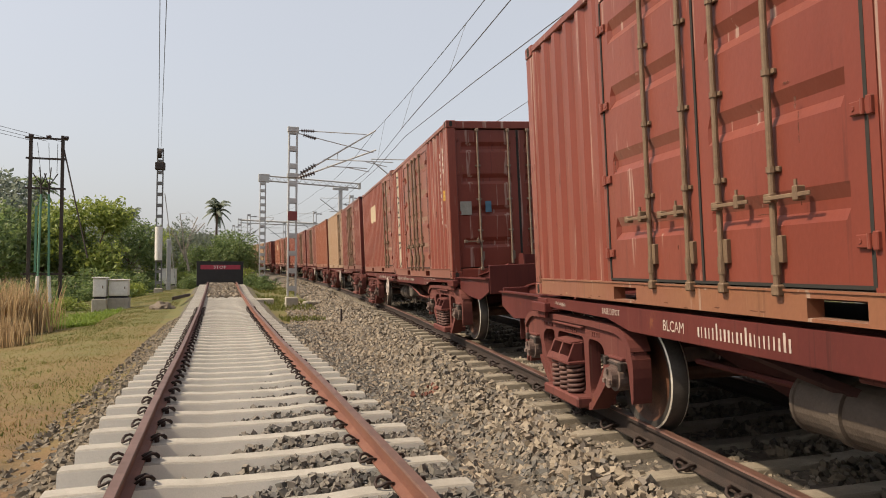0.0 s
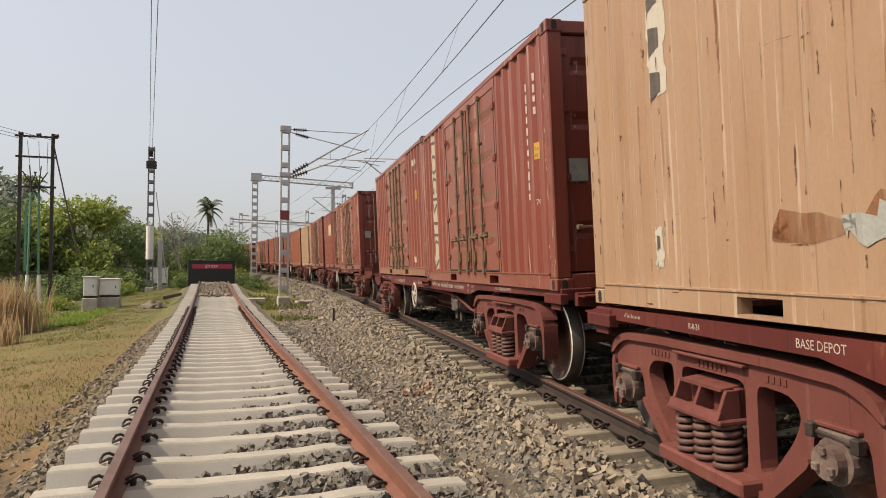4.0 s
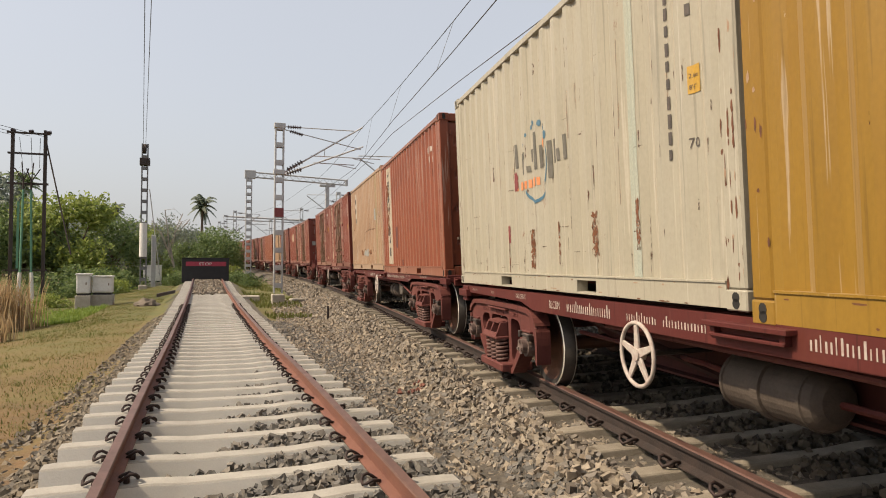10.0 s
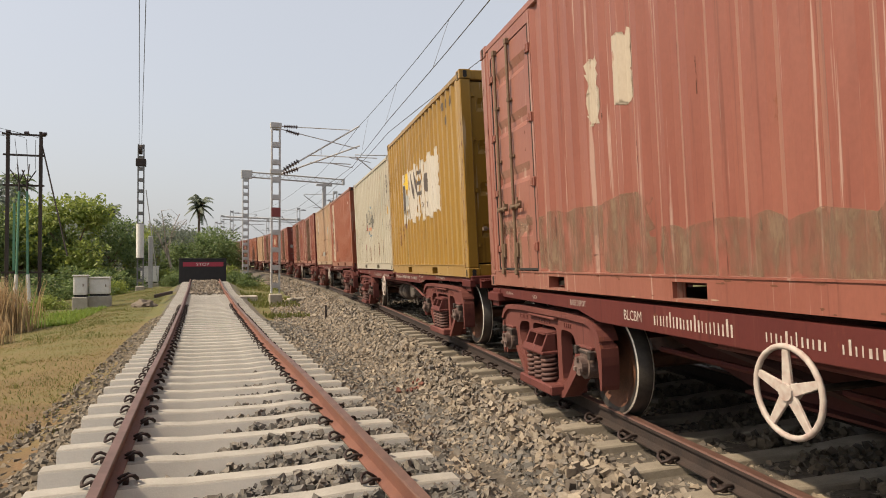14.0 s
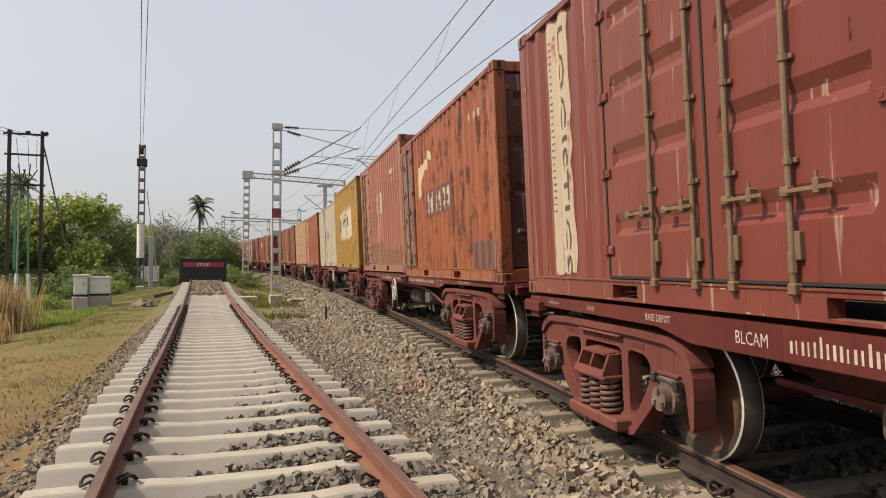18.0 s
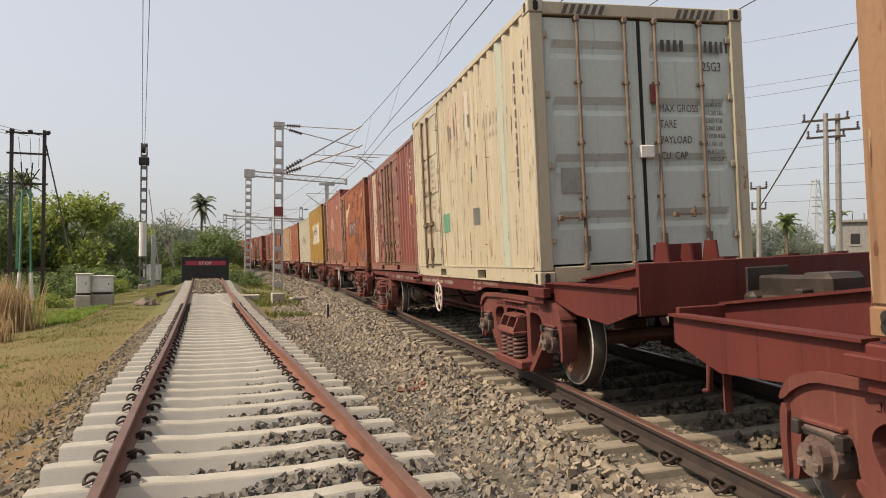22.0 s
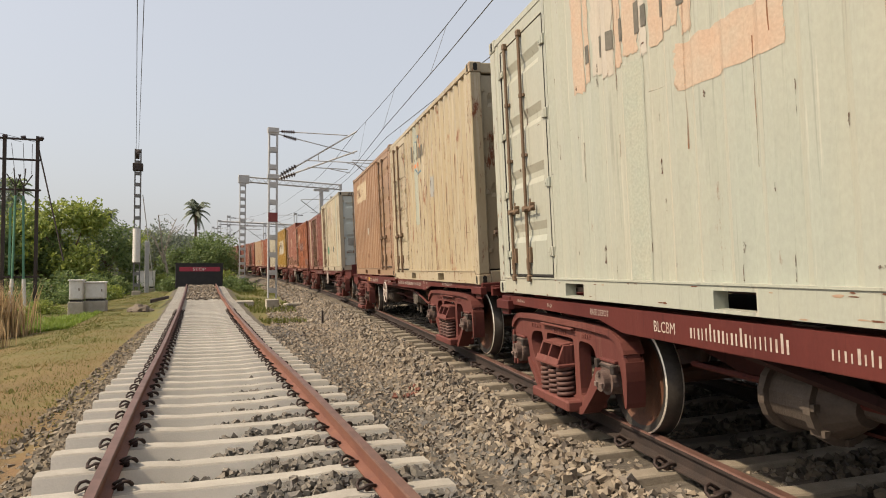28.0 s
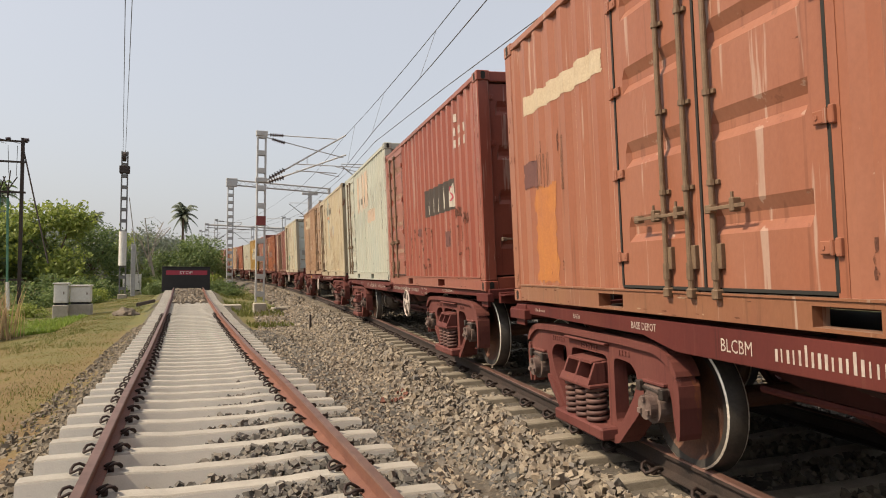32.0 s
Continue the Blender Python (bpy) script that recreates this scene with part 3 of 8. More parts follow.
def roof_mesh():
    bm = bmesh.new()
    rows = []
    y, k = -CL / 2 + 0.14, 0
    while y < CL / 2 - 0.12:
        z = CH - 0.02 - (0.0 if (k // 2) % 2 else 0.02)
        rows.append((bm.verts.new((-HW + 0.04, y, z - 0.01)), bm.verts.new((0, y, z + 0.006)), bm.verts.new((HW - 0.04, y, z - 0.01))))
        y += 0.10 if k % 2 == 0 else 0.035
        k += 1
    for a, b in zip(rows, rows[1:]):
        bm.faces.new((a[0], a[1], b[1], b[0]))
        bm.faces.new((a[1], a[2], b[2], b[1]))
    return mesh_of(bm, "roof")


def front_mesh():
    """The closed front end, folded."""
    bm = bmesh.new()
    rows = []
    for x in wave_breaks(-HW + 0.14, HW - 0.14):
        yy = CL / 2 - 0.02 - wave(x)
        rows.append((bm.verts.new((x, yy, 0.14)), bm.verts.new((x, yy, CH - 0.1))))
    for a, b in zip(rows, rows[1:]):
        bm.faces.new((b[0], a[0], a[1], b[1]))
    return mesh_of(bm, "front")


SH["roof"], SH["front"] = roof_mesh(), front_mesh()
SIDE_CACHE = {}


def side_sheet(spans):
    """The camera-side wall between the doors, as one folded sheet for each span."""
    key = tuple(spans)
    if key not in SIDE_CACHE:
        SIDE_CACHE[key] = [mesh_of(corrugated(-1, a, b, 0.15, CH - 0.05), "side_wall") for a, b in spans]
    return SIDE_CACHE[key]


def container(name, label, paints, front, doors=(), marks=None, group="containers on the train", height=CH, low=None):
    """A twenty-foot box: front is where its front end stands on the train; doors: (front edge, leaf, leaves, hinge sides)."""
    body, ends = paints if isinstance(paints, tuple) else (paints, paints)
    post = body
    c = empty(name, label, "shipping container", group)
    # camera-side wall with gaps for its doors
    spans, y = [], CL / 2 - 0.15
    for d in doors:
        spans.append((d["y"] + 0.06, y))
        y = d["y"] - d["w"] * d["n"] - 0.06
    spans.append((-CL / 2 + 0.15, y))
    for me in side_sheet(spans):
        part("side_wall", me, body, c)
    part("side_wall", SH["side_r"], body, c)
    part("roof", SH["roof"], body, c)
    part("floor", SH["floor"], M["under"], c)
    part("front_wall", SH["front"], body, c)
    for sx in (-1, 1):
        for sy in (-1, 1):
            part("corner_post", SH["post"], post, c, at=Matrix.Translation((sx * (HW - 0.076), sy * (CL / 2 - 0.082), 0)))
            for z in (0.06, CH - 0.06):
                k = part("corner_casting", SH["casting"], post, c, at=Matrix.Translation((sx * (HW - 0.078), sy * (CL / 2 - 0.086), z)))
                if sx < 0:
                    part("casting_hole", SH["hole"], M["gasket"], k, at=Matrix.Translation((-0.0775, 0, 0)))
                if sy < 0:
                    part("casting_hole", SH["hole"], M["gasket"], k, at=Matrix.Translation((0, -0.0855, 0)) @ Matrix.Rotation(math.pi / 2, 4, "Z"))
    part("bottom_rail", SH["rail_l"], low or body, c)
    part("bottom_rail", SH["rail_r"], body, c)
    for sx in (-1, 1):
        part("top_rail", SH["top_rail"], post, c, at=Matrix.Translation((sx * (HW - 0.032), 0, 0)))
    for sy in (-1, 1):
        part("end_sill", SH["end_sill"], post, c, at=Matrix.Translation((0, sy * (CL / 2 - 0.064), 0)))
        part("header", SH["header"], post, c, at=Matrix.Translation((0, sy * (CL / 2 - 0.06), 0)))
    # end doors, facing back
    for k in range(2):
        d = part("end_door", SH["leaf_end"], ends, c, at=Matrix.Translation((-1.09 + k * 1.10, -CL / 2 + 0.045, 0.18)))
        for f in (0.36, 0.85) if k == 0 else (0.15, 0.64):
            part("lock_rod", SH["rod_end"], M["galv"], d, at=Matrix.Translation((1.08 * f, -0.032, -0.05)))
        part("lock_handle", SH["handle"], M["galv"], d, at=Matrix.Translation((0.12 if k == 0 else 0.30, -0.045, 0.42)))
        for z in (0.22, 0.9, 1.55, 2.1):
            part("hinge", SH["hinge"], post, d, at=Matrix.Translation((0.0 if k == 0 else 1.08, -0.02, z)) @ (Matrix.Identity(4) if k == 0 else Matrix.Rotation(math.pi, 4, "Y")))
    for x in (-1.103, 0.0, 1.103):
        part("door_seal", SH["gasket_end"], M["gasket"], c, at=Matrix.Translation((x, -CL / 2 + 0.05, 0.18)))
    # side doors
    turn = Matrix.Rotation(-math.pi / 2, 4, "Z")
    for d in doors:
        w, n, y0 = d["w"], d["n"], d["y"]
        bm = bmesh.new()
        xx = (-HW + 0.008, -HW + 0.07)
        box(bm, *xx, y0, y0 + 0.06, 0.16, CH - 0.06)
        box(bm, *xx, y0 - w * n - 0.06, y0 - w * n, 0.16, CH - 0.06)
        box(bm, *xx, y0 - w * n, y0, CH - 0.19, CH - 0.06)
        part("door_frame", bm, body, c)
        bm = bmesh.new()
        gx = (-HW + 0.006, -HW + 0.03)
        for i in range(n + 1):
            box(bm, *gx, y0 - w * i - 0.010, y0 - w * i + 0.010, 0.19, CH - 0.2)
        box(bm, *gx, y0 - w * n, y0, 0.178, 0.196)
        part("door_seal", bm, M["gasket"], c)
        for i in range(n):
            leaf = part("side_door", SH[d["leaf"]], M[d["m"]] if "m" in d else body, c, at=Matrix.Translation((-HW + 0.014, y0 - w * i - 0.008, 0.19)) @ turn)
            for f in (d["rods"] if i == 0 else d["rods2"]):
                part("lock_rod", SH["rod_side"], d.get("rod_m", M["rod_dark"]), leaf, at=Matrix.Translation((w * f, -0.03, -0.05)))
                part("lock_handle", SH["handle"], d.get("rod_m", M["rod_dark"]), leaf, at=Matrix.Translation((w * f - (0.27 if i == 0 and n == 2 else 0.0), -0.04, d.get("hz", 0.62))))
            for z in (0.2, 0.78, 1.36, 1.98):
                if i == 0:
                    part("hinge", SH["hinge"], body, leaf, at=Matrix.Translation((0.0, -0.008, z)))
                if i == n - 1:
                    part("hinge", SH["hinge"], body, leaf, at=Matrix.Translation((w - 0.016, -0.008, z)) @ Matrix.Rotation(math.pi, 4, "Y"))
    if marks:
        marks(c)
    c.scale.z = height / CH
    c["s"] = front - CL / 2
    return c


# ---- wagons ----
WR = 0.435


def wheel_pair():
    """Two wheels on an axle; slots: plate, tread."""
    bm = bmesh.new()
    n = 40
    for side in (-1, 1):
        prof = [(0.0, 0.09), (-0.12, 0.10), (-0.12, 0.13), (-0.03, 0.17), (-0.02, 0.335), (-0.055, 0.37), (-0.07, WR - 0.012), (-0.062, WR), (0.02, WR + 0.003), (0.05, WR + 0.028), (0.065, WR + 0.02), (0.068, 0.37), (0.03, 0.33), (0.02, 0.18), (0.09, 0.12), (0.09, 0.09)]
        rings = []
        for k in range(n):
            a_ = 2 * math.pi * k / n
            rings.append([bm.verts.new((side * (0.87 - x_), r_ * math.sin(a_), r_ * math.cos(a_))) for x_, r_ in prof])
        for k in range(n):
            r0, r1 = rings[k], rings[(k + 1) % n]
            for i in range(len(prof) - 1):
                f = bm.faces.new((r0[i], r0[i + 1], r1[i + 1], r1[i]))
                f.smooth = i not in (1, 5, 6)
                # Bright slot: polished flange, and a painted highlight on the rim chamfer.
                f.material_index = 2 if i in (6, 9) else 1 if i in (5, 7, 8) else 0
    rod(bm, (-1.08, 0, 0), (1.08, 0, 0), 0.075, 14)
    bmesh.ops.recalc_face_normals(bm, faces=bm.faces[:])
    return mesh_of(bm, "wheelset")


def rounded(pts, times=2):
    """A closed outline with its corners cut softly."""
    for _ in range(times):
        out = []
        for p_, q_ in zip(pts, pts[1:] + pts[:1]):
            long = math.hypot(q_[0] - p_[0], q_[1] - p_[1])
            f_ = min(0.25, 0.035 / max(long, 1e-6))
            out += [(p_[0] + (q_[0] - p_[0]) * f_, p_[1] + (q_[1] - p_[1]) * f_), (q_[0] + (p_[0] - q_[0]) * f_, q_[1] + (p_[1] - q_[1]) * f_)]
        pts = out
    return pts


def plate(loops, x0, x1):
    """A thick plate in the plane of y and z; the first loop is its edge, the others are holes."""
    bm = bmesh.new()
    edges = []
    for loop in loops:
        vs = [bm.verts.new((x0, p_[0], p_[1])) for p_ in loop]
        edges += [bm.edges.new((u_, v_)) for u_, v_ in zip(vs, vs[1:] + vs[:1])]
    bmesh.ops.triangle_fill(bm, edges=edges, use_beauty=True)
    res = bmesh.ops.extrude_face_region(bm, geom=bm.faces[:])
    for v in res["geom"]:
        if isinstance(v, bmesh.types.BMVert):
            v.co.x = x1
    bmesh.ops.recalc_face_normals(bm, faces=bm.faces[:])
    return bm


def side_frame():
    """A cast bogie side frame in the plane x = 0, axles at y = -1 and 1, z from the rail, with cored windows."""
    half = [(0.62, 0.842), (1.06, 0.826), (1.20, 0.775), (1.275, 0.67), (1.29, 0.50), (1.27, 0.27), (1.20, 0.25), (1.18, 0.36), (1.165, 0.53), (1.10, 0.58), (0.90, 0.58), (0.83, 0.53), (0.815, 0.36), (0.72, 0.28), (0.47, 0.055)]
    outline = [(-y_, z_) for y_, z_ in half[::-1]] + half
    outline = rounded(outline[::-1])
    win = [(0.42, 0.69), (0.68, 0.675), (0.76, 0.59), (0.70, 0.45), (0.50, 0.21), (0.42, 0.20)]
    holes = [rounded(win), rounded([(-y_, z_) for y_, z_ in win]), rounded([(-0.32, 0.18), (0.32, 0.18), (0.32, 0.69), (-0.32, 0.69)])]
    bm = plate([outline] + holes, -0.055, 0.055)
    rim = plate([rounded([(-1.21, 0.78), (-1.06, 0.835), (-0.62, 0.852), (0.62, 0.852), (1.06, 0.835), (1.21, 0.78), (1.285, 0.67), (1.255, 0.655), (1.17, 0.73), (1.04, 0.785), (0.6, 0.80), (-0.6, 0.80), (-1.04, 0.785), (-1.17, 0.73), (-1.255, 0.655), (-1.285, 0.67)], 1)], -0.085, 0.085)
    low = [plate([rounded([(s_ * y_, z_) for y_, z_ in ((0.33, 0.05), (0.48, 0.05), (0.73, 0.275), (0.82, 0.36), (0.80, 0.40), (0.66, 0.31), (0.46, 0.11), (0.33, 0.10))], 1)], -0.082, 0.082) for s_ in (-1, 1)]
    jaw = [plate([rounded([(s_ * y_, z_) for y_, z_ in ((1.29, 0.50), (1.272, 0.265), (1.232, 0.26), (1.24, 0.46), (1.225, 0.64), (1.28, 0.64))], 1)], -0.078, 0.078) for s_ in (-1, 1)]
    box(bm, -0.19, 0.19, -0.43, 0.43, 0.07, 0.165, 0.015)
    for extra in [rim] + low + jaw:
        me = mesh_of(extra)
        bm.from_mesh(me)
        bpy.data.meshes.remove(me)
    box(bm, -0.10, 0.10, -0.36, 0.36, 0.768, 0.786, 0.004)
    for y0, n_, z_ in ((-0.16, 7, 0.73), (-0.66, 4, 0.735), (0.46, 6, 0.735)):
        for k in range(n_):
            for sx in (-1, 1):
                box(bm, sx * 0.0575 - 0.004, sx * 0.0575 + 0.004, y0 + 0.045 * k, y0 + 0.045 * k + 0.028, z_ - 0.018, z_ + 0.018)
    for s_ in (-1, 1):
        box(bm, -0.09, 0.09, s_ * 1.0 - 0.13, s_ * 1.0 + 0.13, 0.575, 0.60, 0.006)
    return mesh_of(bm, "side_frame")


def coil(r, h, turns, wire):
    pts = [(r * math.cos(2 * math.pi * k / 10), r * math.sin(2 * math.pi * k / 10), h * k / (10 * turns)) for k in range(int(10 * turns) + 1)]
    return mesh_of(tube(pts, wire, 5), "spring", True)


def bolster():
    bm = bmesh.new()
    prism(bm, [(-1.10, 0.50), (1.10, 0.50), (1.10, 0.60), (0.3, 0.66), (0.22, 0.82), (-0.22, 0.82), (-0.3, 0.66), (-1.10, 0.60)], "y", -0.20, 0.20, 0.015)
    return mesh_of(bm, "bolster")


def spring_cap():
    """The bolster's end over a spring nest, a shelf and a crown with open cells between; looks to -x."""
    bm = bmesh.new()
    box(bm, -0.20, 0.06, -0.28, 0.28, 0.430, 0.462, 0.008)
    box(bm, -0.05, 0.06, -0.24, 0.24, 0.455, 0.63, 0.006)
    prism(bm, [(-0.135, 0.612), (0.06, 0.632), (0.06, 0.652), (-0.135, 0.632)], "y", -0.21, 0.21, 0.006)
    prism(bm, [(-0.20, 0.455), (-0.185, 0.455), (-0.165, 0.505), (-0.18, 0.505)], "y", -0.26, 0.26)
    for y_ in (-0.235, 0.235):
        prism(bm, [(-0.195, 0.458), (-0.125, 0.625), (-0.04, 0.625), (-0.04, 0.458)], "y", y_ - 0.014, y_ + 0.014, 0.004)
    for y_ in (-0.12, 0.12):
        rod(bm, (-0.115, y_, 0.455), (-0.115, y_, 0.485), 0.045, 10)
    return mesh_of(bm, "spring_cap")


def cap_rib():
    return mesh_of(prism(bmesh.new(), [(-0.20, 0.458), (-0.13, 0.625), (-0.04, 0.625), (-0.04, 0.458)], "y", -0.013, 0.013, 0.004), "cap_rib")


def axle_box():
    """Adapter, roller bearing and end cap with its bolts; looks to -x."""
    bm = bmesh.new()
    box(bm, -0.09, 0.09, -0.15, 0.15, 0.08, 0.135, 0.012)
    bmesh.ops.create_cone(bm, cap_ends=True, segments=18, radius1=0.112, radius2=0.112, depth=0.20, matrix=Matrix.Rotation(math.pi / 2, 4, "Y"))
    bmesh.ops.create_cone(bm, cap_ends=True, segments=18, radius1=0.082, radius2=0.078, depth=0.06, matrix=Matrix.Translation((-0.125, 0, 0)) @ Matrix.Rotation(math.pi / 2, 4, "Y"))
    for k in range(3):
        a_ = 2.1 * k
        box(bm, -0.175, -0.15, 0.055 * math.sin(a_) - 0.018, 0.055 * math.sin(a_) + 0.018, 0.055 * math.cos(a_) - 0.018, 0.055 * math.cos(a_) + 0.018, 0.004)
    return mesh_of(bm, "axle_box")


def pad_bolt():
    bm = bmesh.new()
    rod(bm, (0, -0.13, 0.0), (0, 0.13, 0.02), 0.012, 6)
    box(bm, -0.03, 0.02, -0.16, -0.11, -0.03, 0.04, 0.005)
    box(bm, -0.03, 0.02, 0.11, 0.16, -0.01, 0.06, 0.005)
    return mesh_of(bm, "keeper")


WG = {"wheels": wheel_pair(), "frame": side_frame(), "coil": coil(0.072, 0.27, 6, 0.0215), "bolster": bolster(), "spring_cap": spring_cap(), "cap_rib": cap_rib(), "box": axle_box(), "keeper": pad_bolt()}


def bogie(wagon, y, wheels):
    b = part("bogie", WG["bolster"], M["bogie"], wagon, "three-piece cast bogie", at=Matrix.Translation((0, y, 0)))
    for s in (-1, 1):
        part("side_frame", WG["frame"], M["bogie"], b, at=Matrix.Translation((s * 1.10, 0, 0)))
        flip = Matrix.Translation((s * 1.10, 0, 0)) @ (Matrix.Identity(4) if s < 0 else Matrix.Rotation(math.pi, 4, "Z"))
        part("spring_cap", WG["spring_cap"], M["bogie"], b, at=flip)
        part("cap_rib", WG["cap_rib"], M["bogie"], b, at=flip)
        for k in (-0.19, 0.0, 0.19):
            part("spring", WG["coil"], M["spring"], b, at=Matrix.Translation((s * 1.19, k, 0.165)))
        for e_ in (-1, 1):
            part("axle_box", WG["box"], M["cap"], b, at=Matrix.Translation((s * 1.10, e_ * 1.0, WR)) @ (Matrix.Identity(4) if s < 0 else Matrix.Rotation(math.pi, 4, "Z")))
            part("axle_keeper", WG["keeper"], M["dark"], b, at=Matrix.Translation((s * 1.19, e_ * 1.0, 0.53)))
    for e_ in (-1, 1):
        w = part("wheelset", WG["wheels"], [M["wheel"], M["tread"], M["bright"]], b, "brown wheels with bright worn treads", at=Matrix.Translation((0, e_ * 1.0, WR)))
        wheels.append(w)
    return b


def sill_mesh(y0, y1, b0, b1):
    """A side sill, thin over the bogies and deep between them; b0, b1 are the bogies' places."""
    lo, hi, deep = 0.908, 1.018, 0.838
    out = [(y0, lo + 0.02), (b0 + 0.95, lo), (b0 + 1.32, deep), (b1 - 1.32, deep), (b1 - 0.95, lo), (y1, lo + 0.02), (y1, hi), (y0, hi)]
    bm = bmesh.new()
    prism(bm, out, "x", -0.008, 0.008)
    box(bm, -0.007, 0.09, y0, y1, hi - 0.012, hi - 0.001)
    box(bm, -0.006, 0.09, b0 + 1.36, b1 - 1.36, deep - 0.004, deep + 0.010)
    for k in range(9):
        yy = y0 + (y1 - y0) * (k + 0.5) / 9
        box(bm, 0.0, 0.07, yy - 0.006, yy + 0.006, lo + 0.02, hi - 0.02)
    return bm


def hand_wheel():
    bm = bmesh.new()
    n, k_ = 28, 7
    rings = [[bm.verts.new((0.016 * math.sin(2 * math.pi * j / k_), (0.225 + 0.016 * math.cos(2 * math.pi * j / k_)) * math.cos(2 * math.pi * i / n), (0.225 + 0.016 * math.cos(2 * math.pi * j / k_)) * math.sin(2 * math.pi * i / n))) for j in range(k_)] for i in range(n)]
    for i in range(n):
        u_, v_ = rings[i], rings[(i + 1) % n]
        for j in range(k_):
            bm.faces.new((u_[j], u_[(j + 1) % k_], v_[(j + 1) % k_], v_[j])).smooth = True
    bmesh.ops.recalc_face_normals(bm, faces=bm.faces[:])
    return mesh_of(bm, "rim")


WHEEL_SPOKE = mesh_of(prism(bmesh.new(), [(0.02, -0.034), (0.222, -0.019), (0.222, 0.019), (0.02, 0.034)], "x", -0.006, 0.012, 0.003), "spoke")
WHEEL_HUB = mesh_of(rod(bmesh.new(), (-0.02, 0, 0), (0.05, 0, 0), 0.045, 10), "hub")


def air_tank():
    bm = bmesh.new()
    prof = [(-0.44, 0.02), (-0.42, 0.11), (-0.38, 0.155), (-0.335, 0.172), (-0.33, 0.182), (-0.31, 0.182), (-0.305, 0.172), (-0.02, 0.172), (-0.015, 0.19), (0.045, 0.19), (0.05, 0.172), (0.32, 0.172), (0.325, 0.182), (0.345, 0.182), (0.38, 0.155), (0.42, 0.11), (0.44, 0.02)]
    n = 28
    rings = [[bm.verts.new((r_ * math.cos(2 * math.pi * k / n), y_, r_ * math.sin(2 * math.pi * k / n))) for k in range(n)] for y_, r_ in prof]
    for a_, b_ in zip(rings, rings[1:]):
        for k in range(n):
            bm.faces.new((a_[k], b_[k], b_[(k + 1) % n], a_[(k + 1) % n]))
    bm.faces.new(rings[0])
    bm.faces.new(rings[-1][::-1])
    for y_ in (-0.22, 0.22):
        box(bm, -0.03, 0.03, y_ - 0.03, y_ + 0.03, 0.19, 0.42)
    bmesh.ops.recalc_face_normals(bm, faces=bm.faces[:])
    return mesh_of(bm, "air_tank")


def brake_cylinder():
    bm = bmesh.new()
    ax = Matrix.Rotation(math.pi / 2, 4, "X")
    for d, r1, r2, y_ in ((0.34, 0.19, 0.19, 0.2), (0.05, 0.225, 0.225, 0.02), (0.16, 0.19, 0.09, -0.08), (0.05, 0.225, 0.225, 0.36)):
        bmesh.ops.create_cone(bm, cap_ends=True, segments=18, radius1=r1, radius2=r2, depth=d, matrix=Matrix.Translation((0, y_, 0)) @ ax)
    rod(bm, (0, -0.1, 0), (0, -0.55, -0.02), 0.045, 10)
    box(bm, -0.05, 0.05, -0.60, -0.50, -0.06, 0.04, 0.01)
    for k in range(8):
        a_ = math.pi * k / 4
        box(bm, 0.2 * math.cos(a_) - 0.018, 0.2 * math.cos(a_) + 0.018, -0.03, 0.07, 0.2 * math.sin(a_) - 0.018, 0.2 * math.sin(a_) + 0.018)
    box(bm, -0.04, 0.04, 0.05, 0.3, 0.17, 0.40)
    return mesh_of(bm, "brake_cylinder")


def valve():
    bm = bmesh.new()
    box(bm, -0.10, 0.10, -0.10, 0.16, -0.12, 0.14, 0.02)
    box(bm, -0.07, 0.07, -0.05, 0.05, 0.14, 0.20, 0.015)
    box(bm, -0.12, 0.04, -0.26, -0.10, -0.08, 0.08, 0.02)
    rod(bm, (0, -0.26, 0), (0, -0.38, 0.0), 0.075, 12)
    rod(bm, (-0.02, -0.40, 0), (-0.02, -0.38, 0.0), 0.09, 12)
    for yy, h in ((0.1, 0.12), (-0.18, 0.14)):
        rod(bm, (-0.02, yy, -0.12), (-0.02, yy, -0.12 - h), 0.028, 8)
    box(bm, -0.03, 0.03, -0.02, 0.04, 0.15, 0.36)
    return mesh_of(bm, "control_valve")


WG.update(hand=hand_wheel(), tank=air_tank(), cyl=brake_cylinder(), valve=valve())
WHEELS = []
SILL_X = 1.203


def lock_pad():
    """The bracket that carries a container's corner."""
    bm = bmesh.new()
    box(bm, -1.225, -0.92, -0.13, 0.13, 0.90, 1.012, 0.008)
    box(bm, -1.27, -1.19, -0.20, 0.20, 0.87, 0.965, 0.006)
    box(bm, -1.235, -1.205, -0.11, 0.11, 0.81, 0.90)
    return mesh_of(bm, "corner_seat")


def mid_pad():
    bm = bmesh.new()
    box(bm, -1.28, -0.95, -0.34, 0.34, 0.955, 0.985, 0.004)
    box(bm, -1.26, -1.16, -0.30, 0.30, 0.895, 0.915, 0.004)
    box(bm, -1.25, -1.18, -0.30, -0.26, 0.90, 0.97)
    box(bm, -1.25, -1.18, 0.26, 0.30, 0.90, 0.97)
    box(bm, -1.20, -0.95, -0.15, 0.15, 0.98, 1.012, 0.004)
    return mesh_of(bm, "middle_seat")


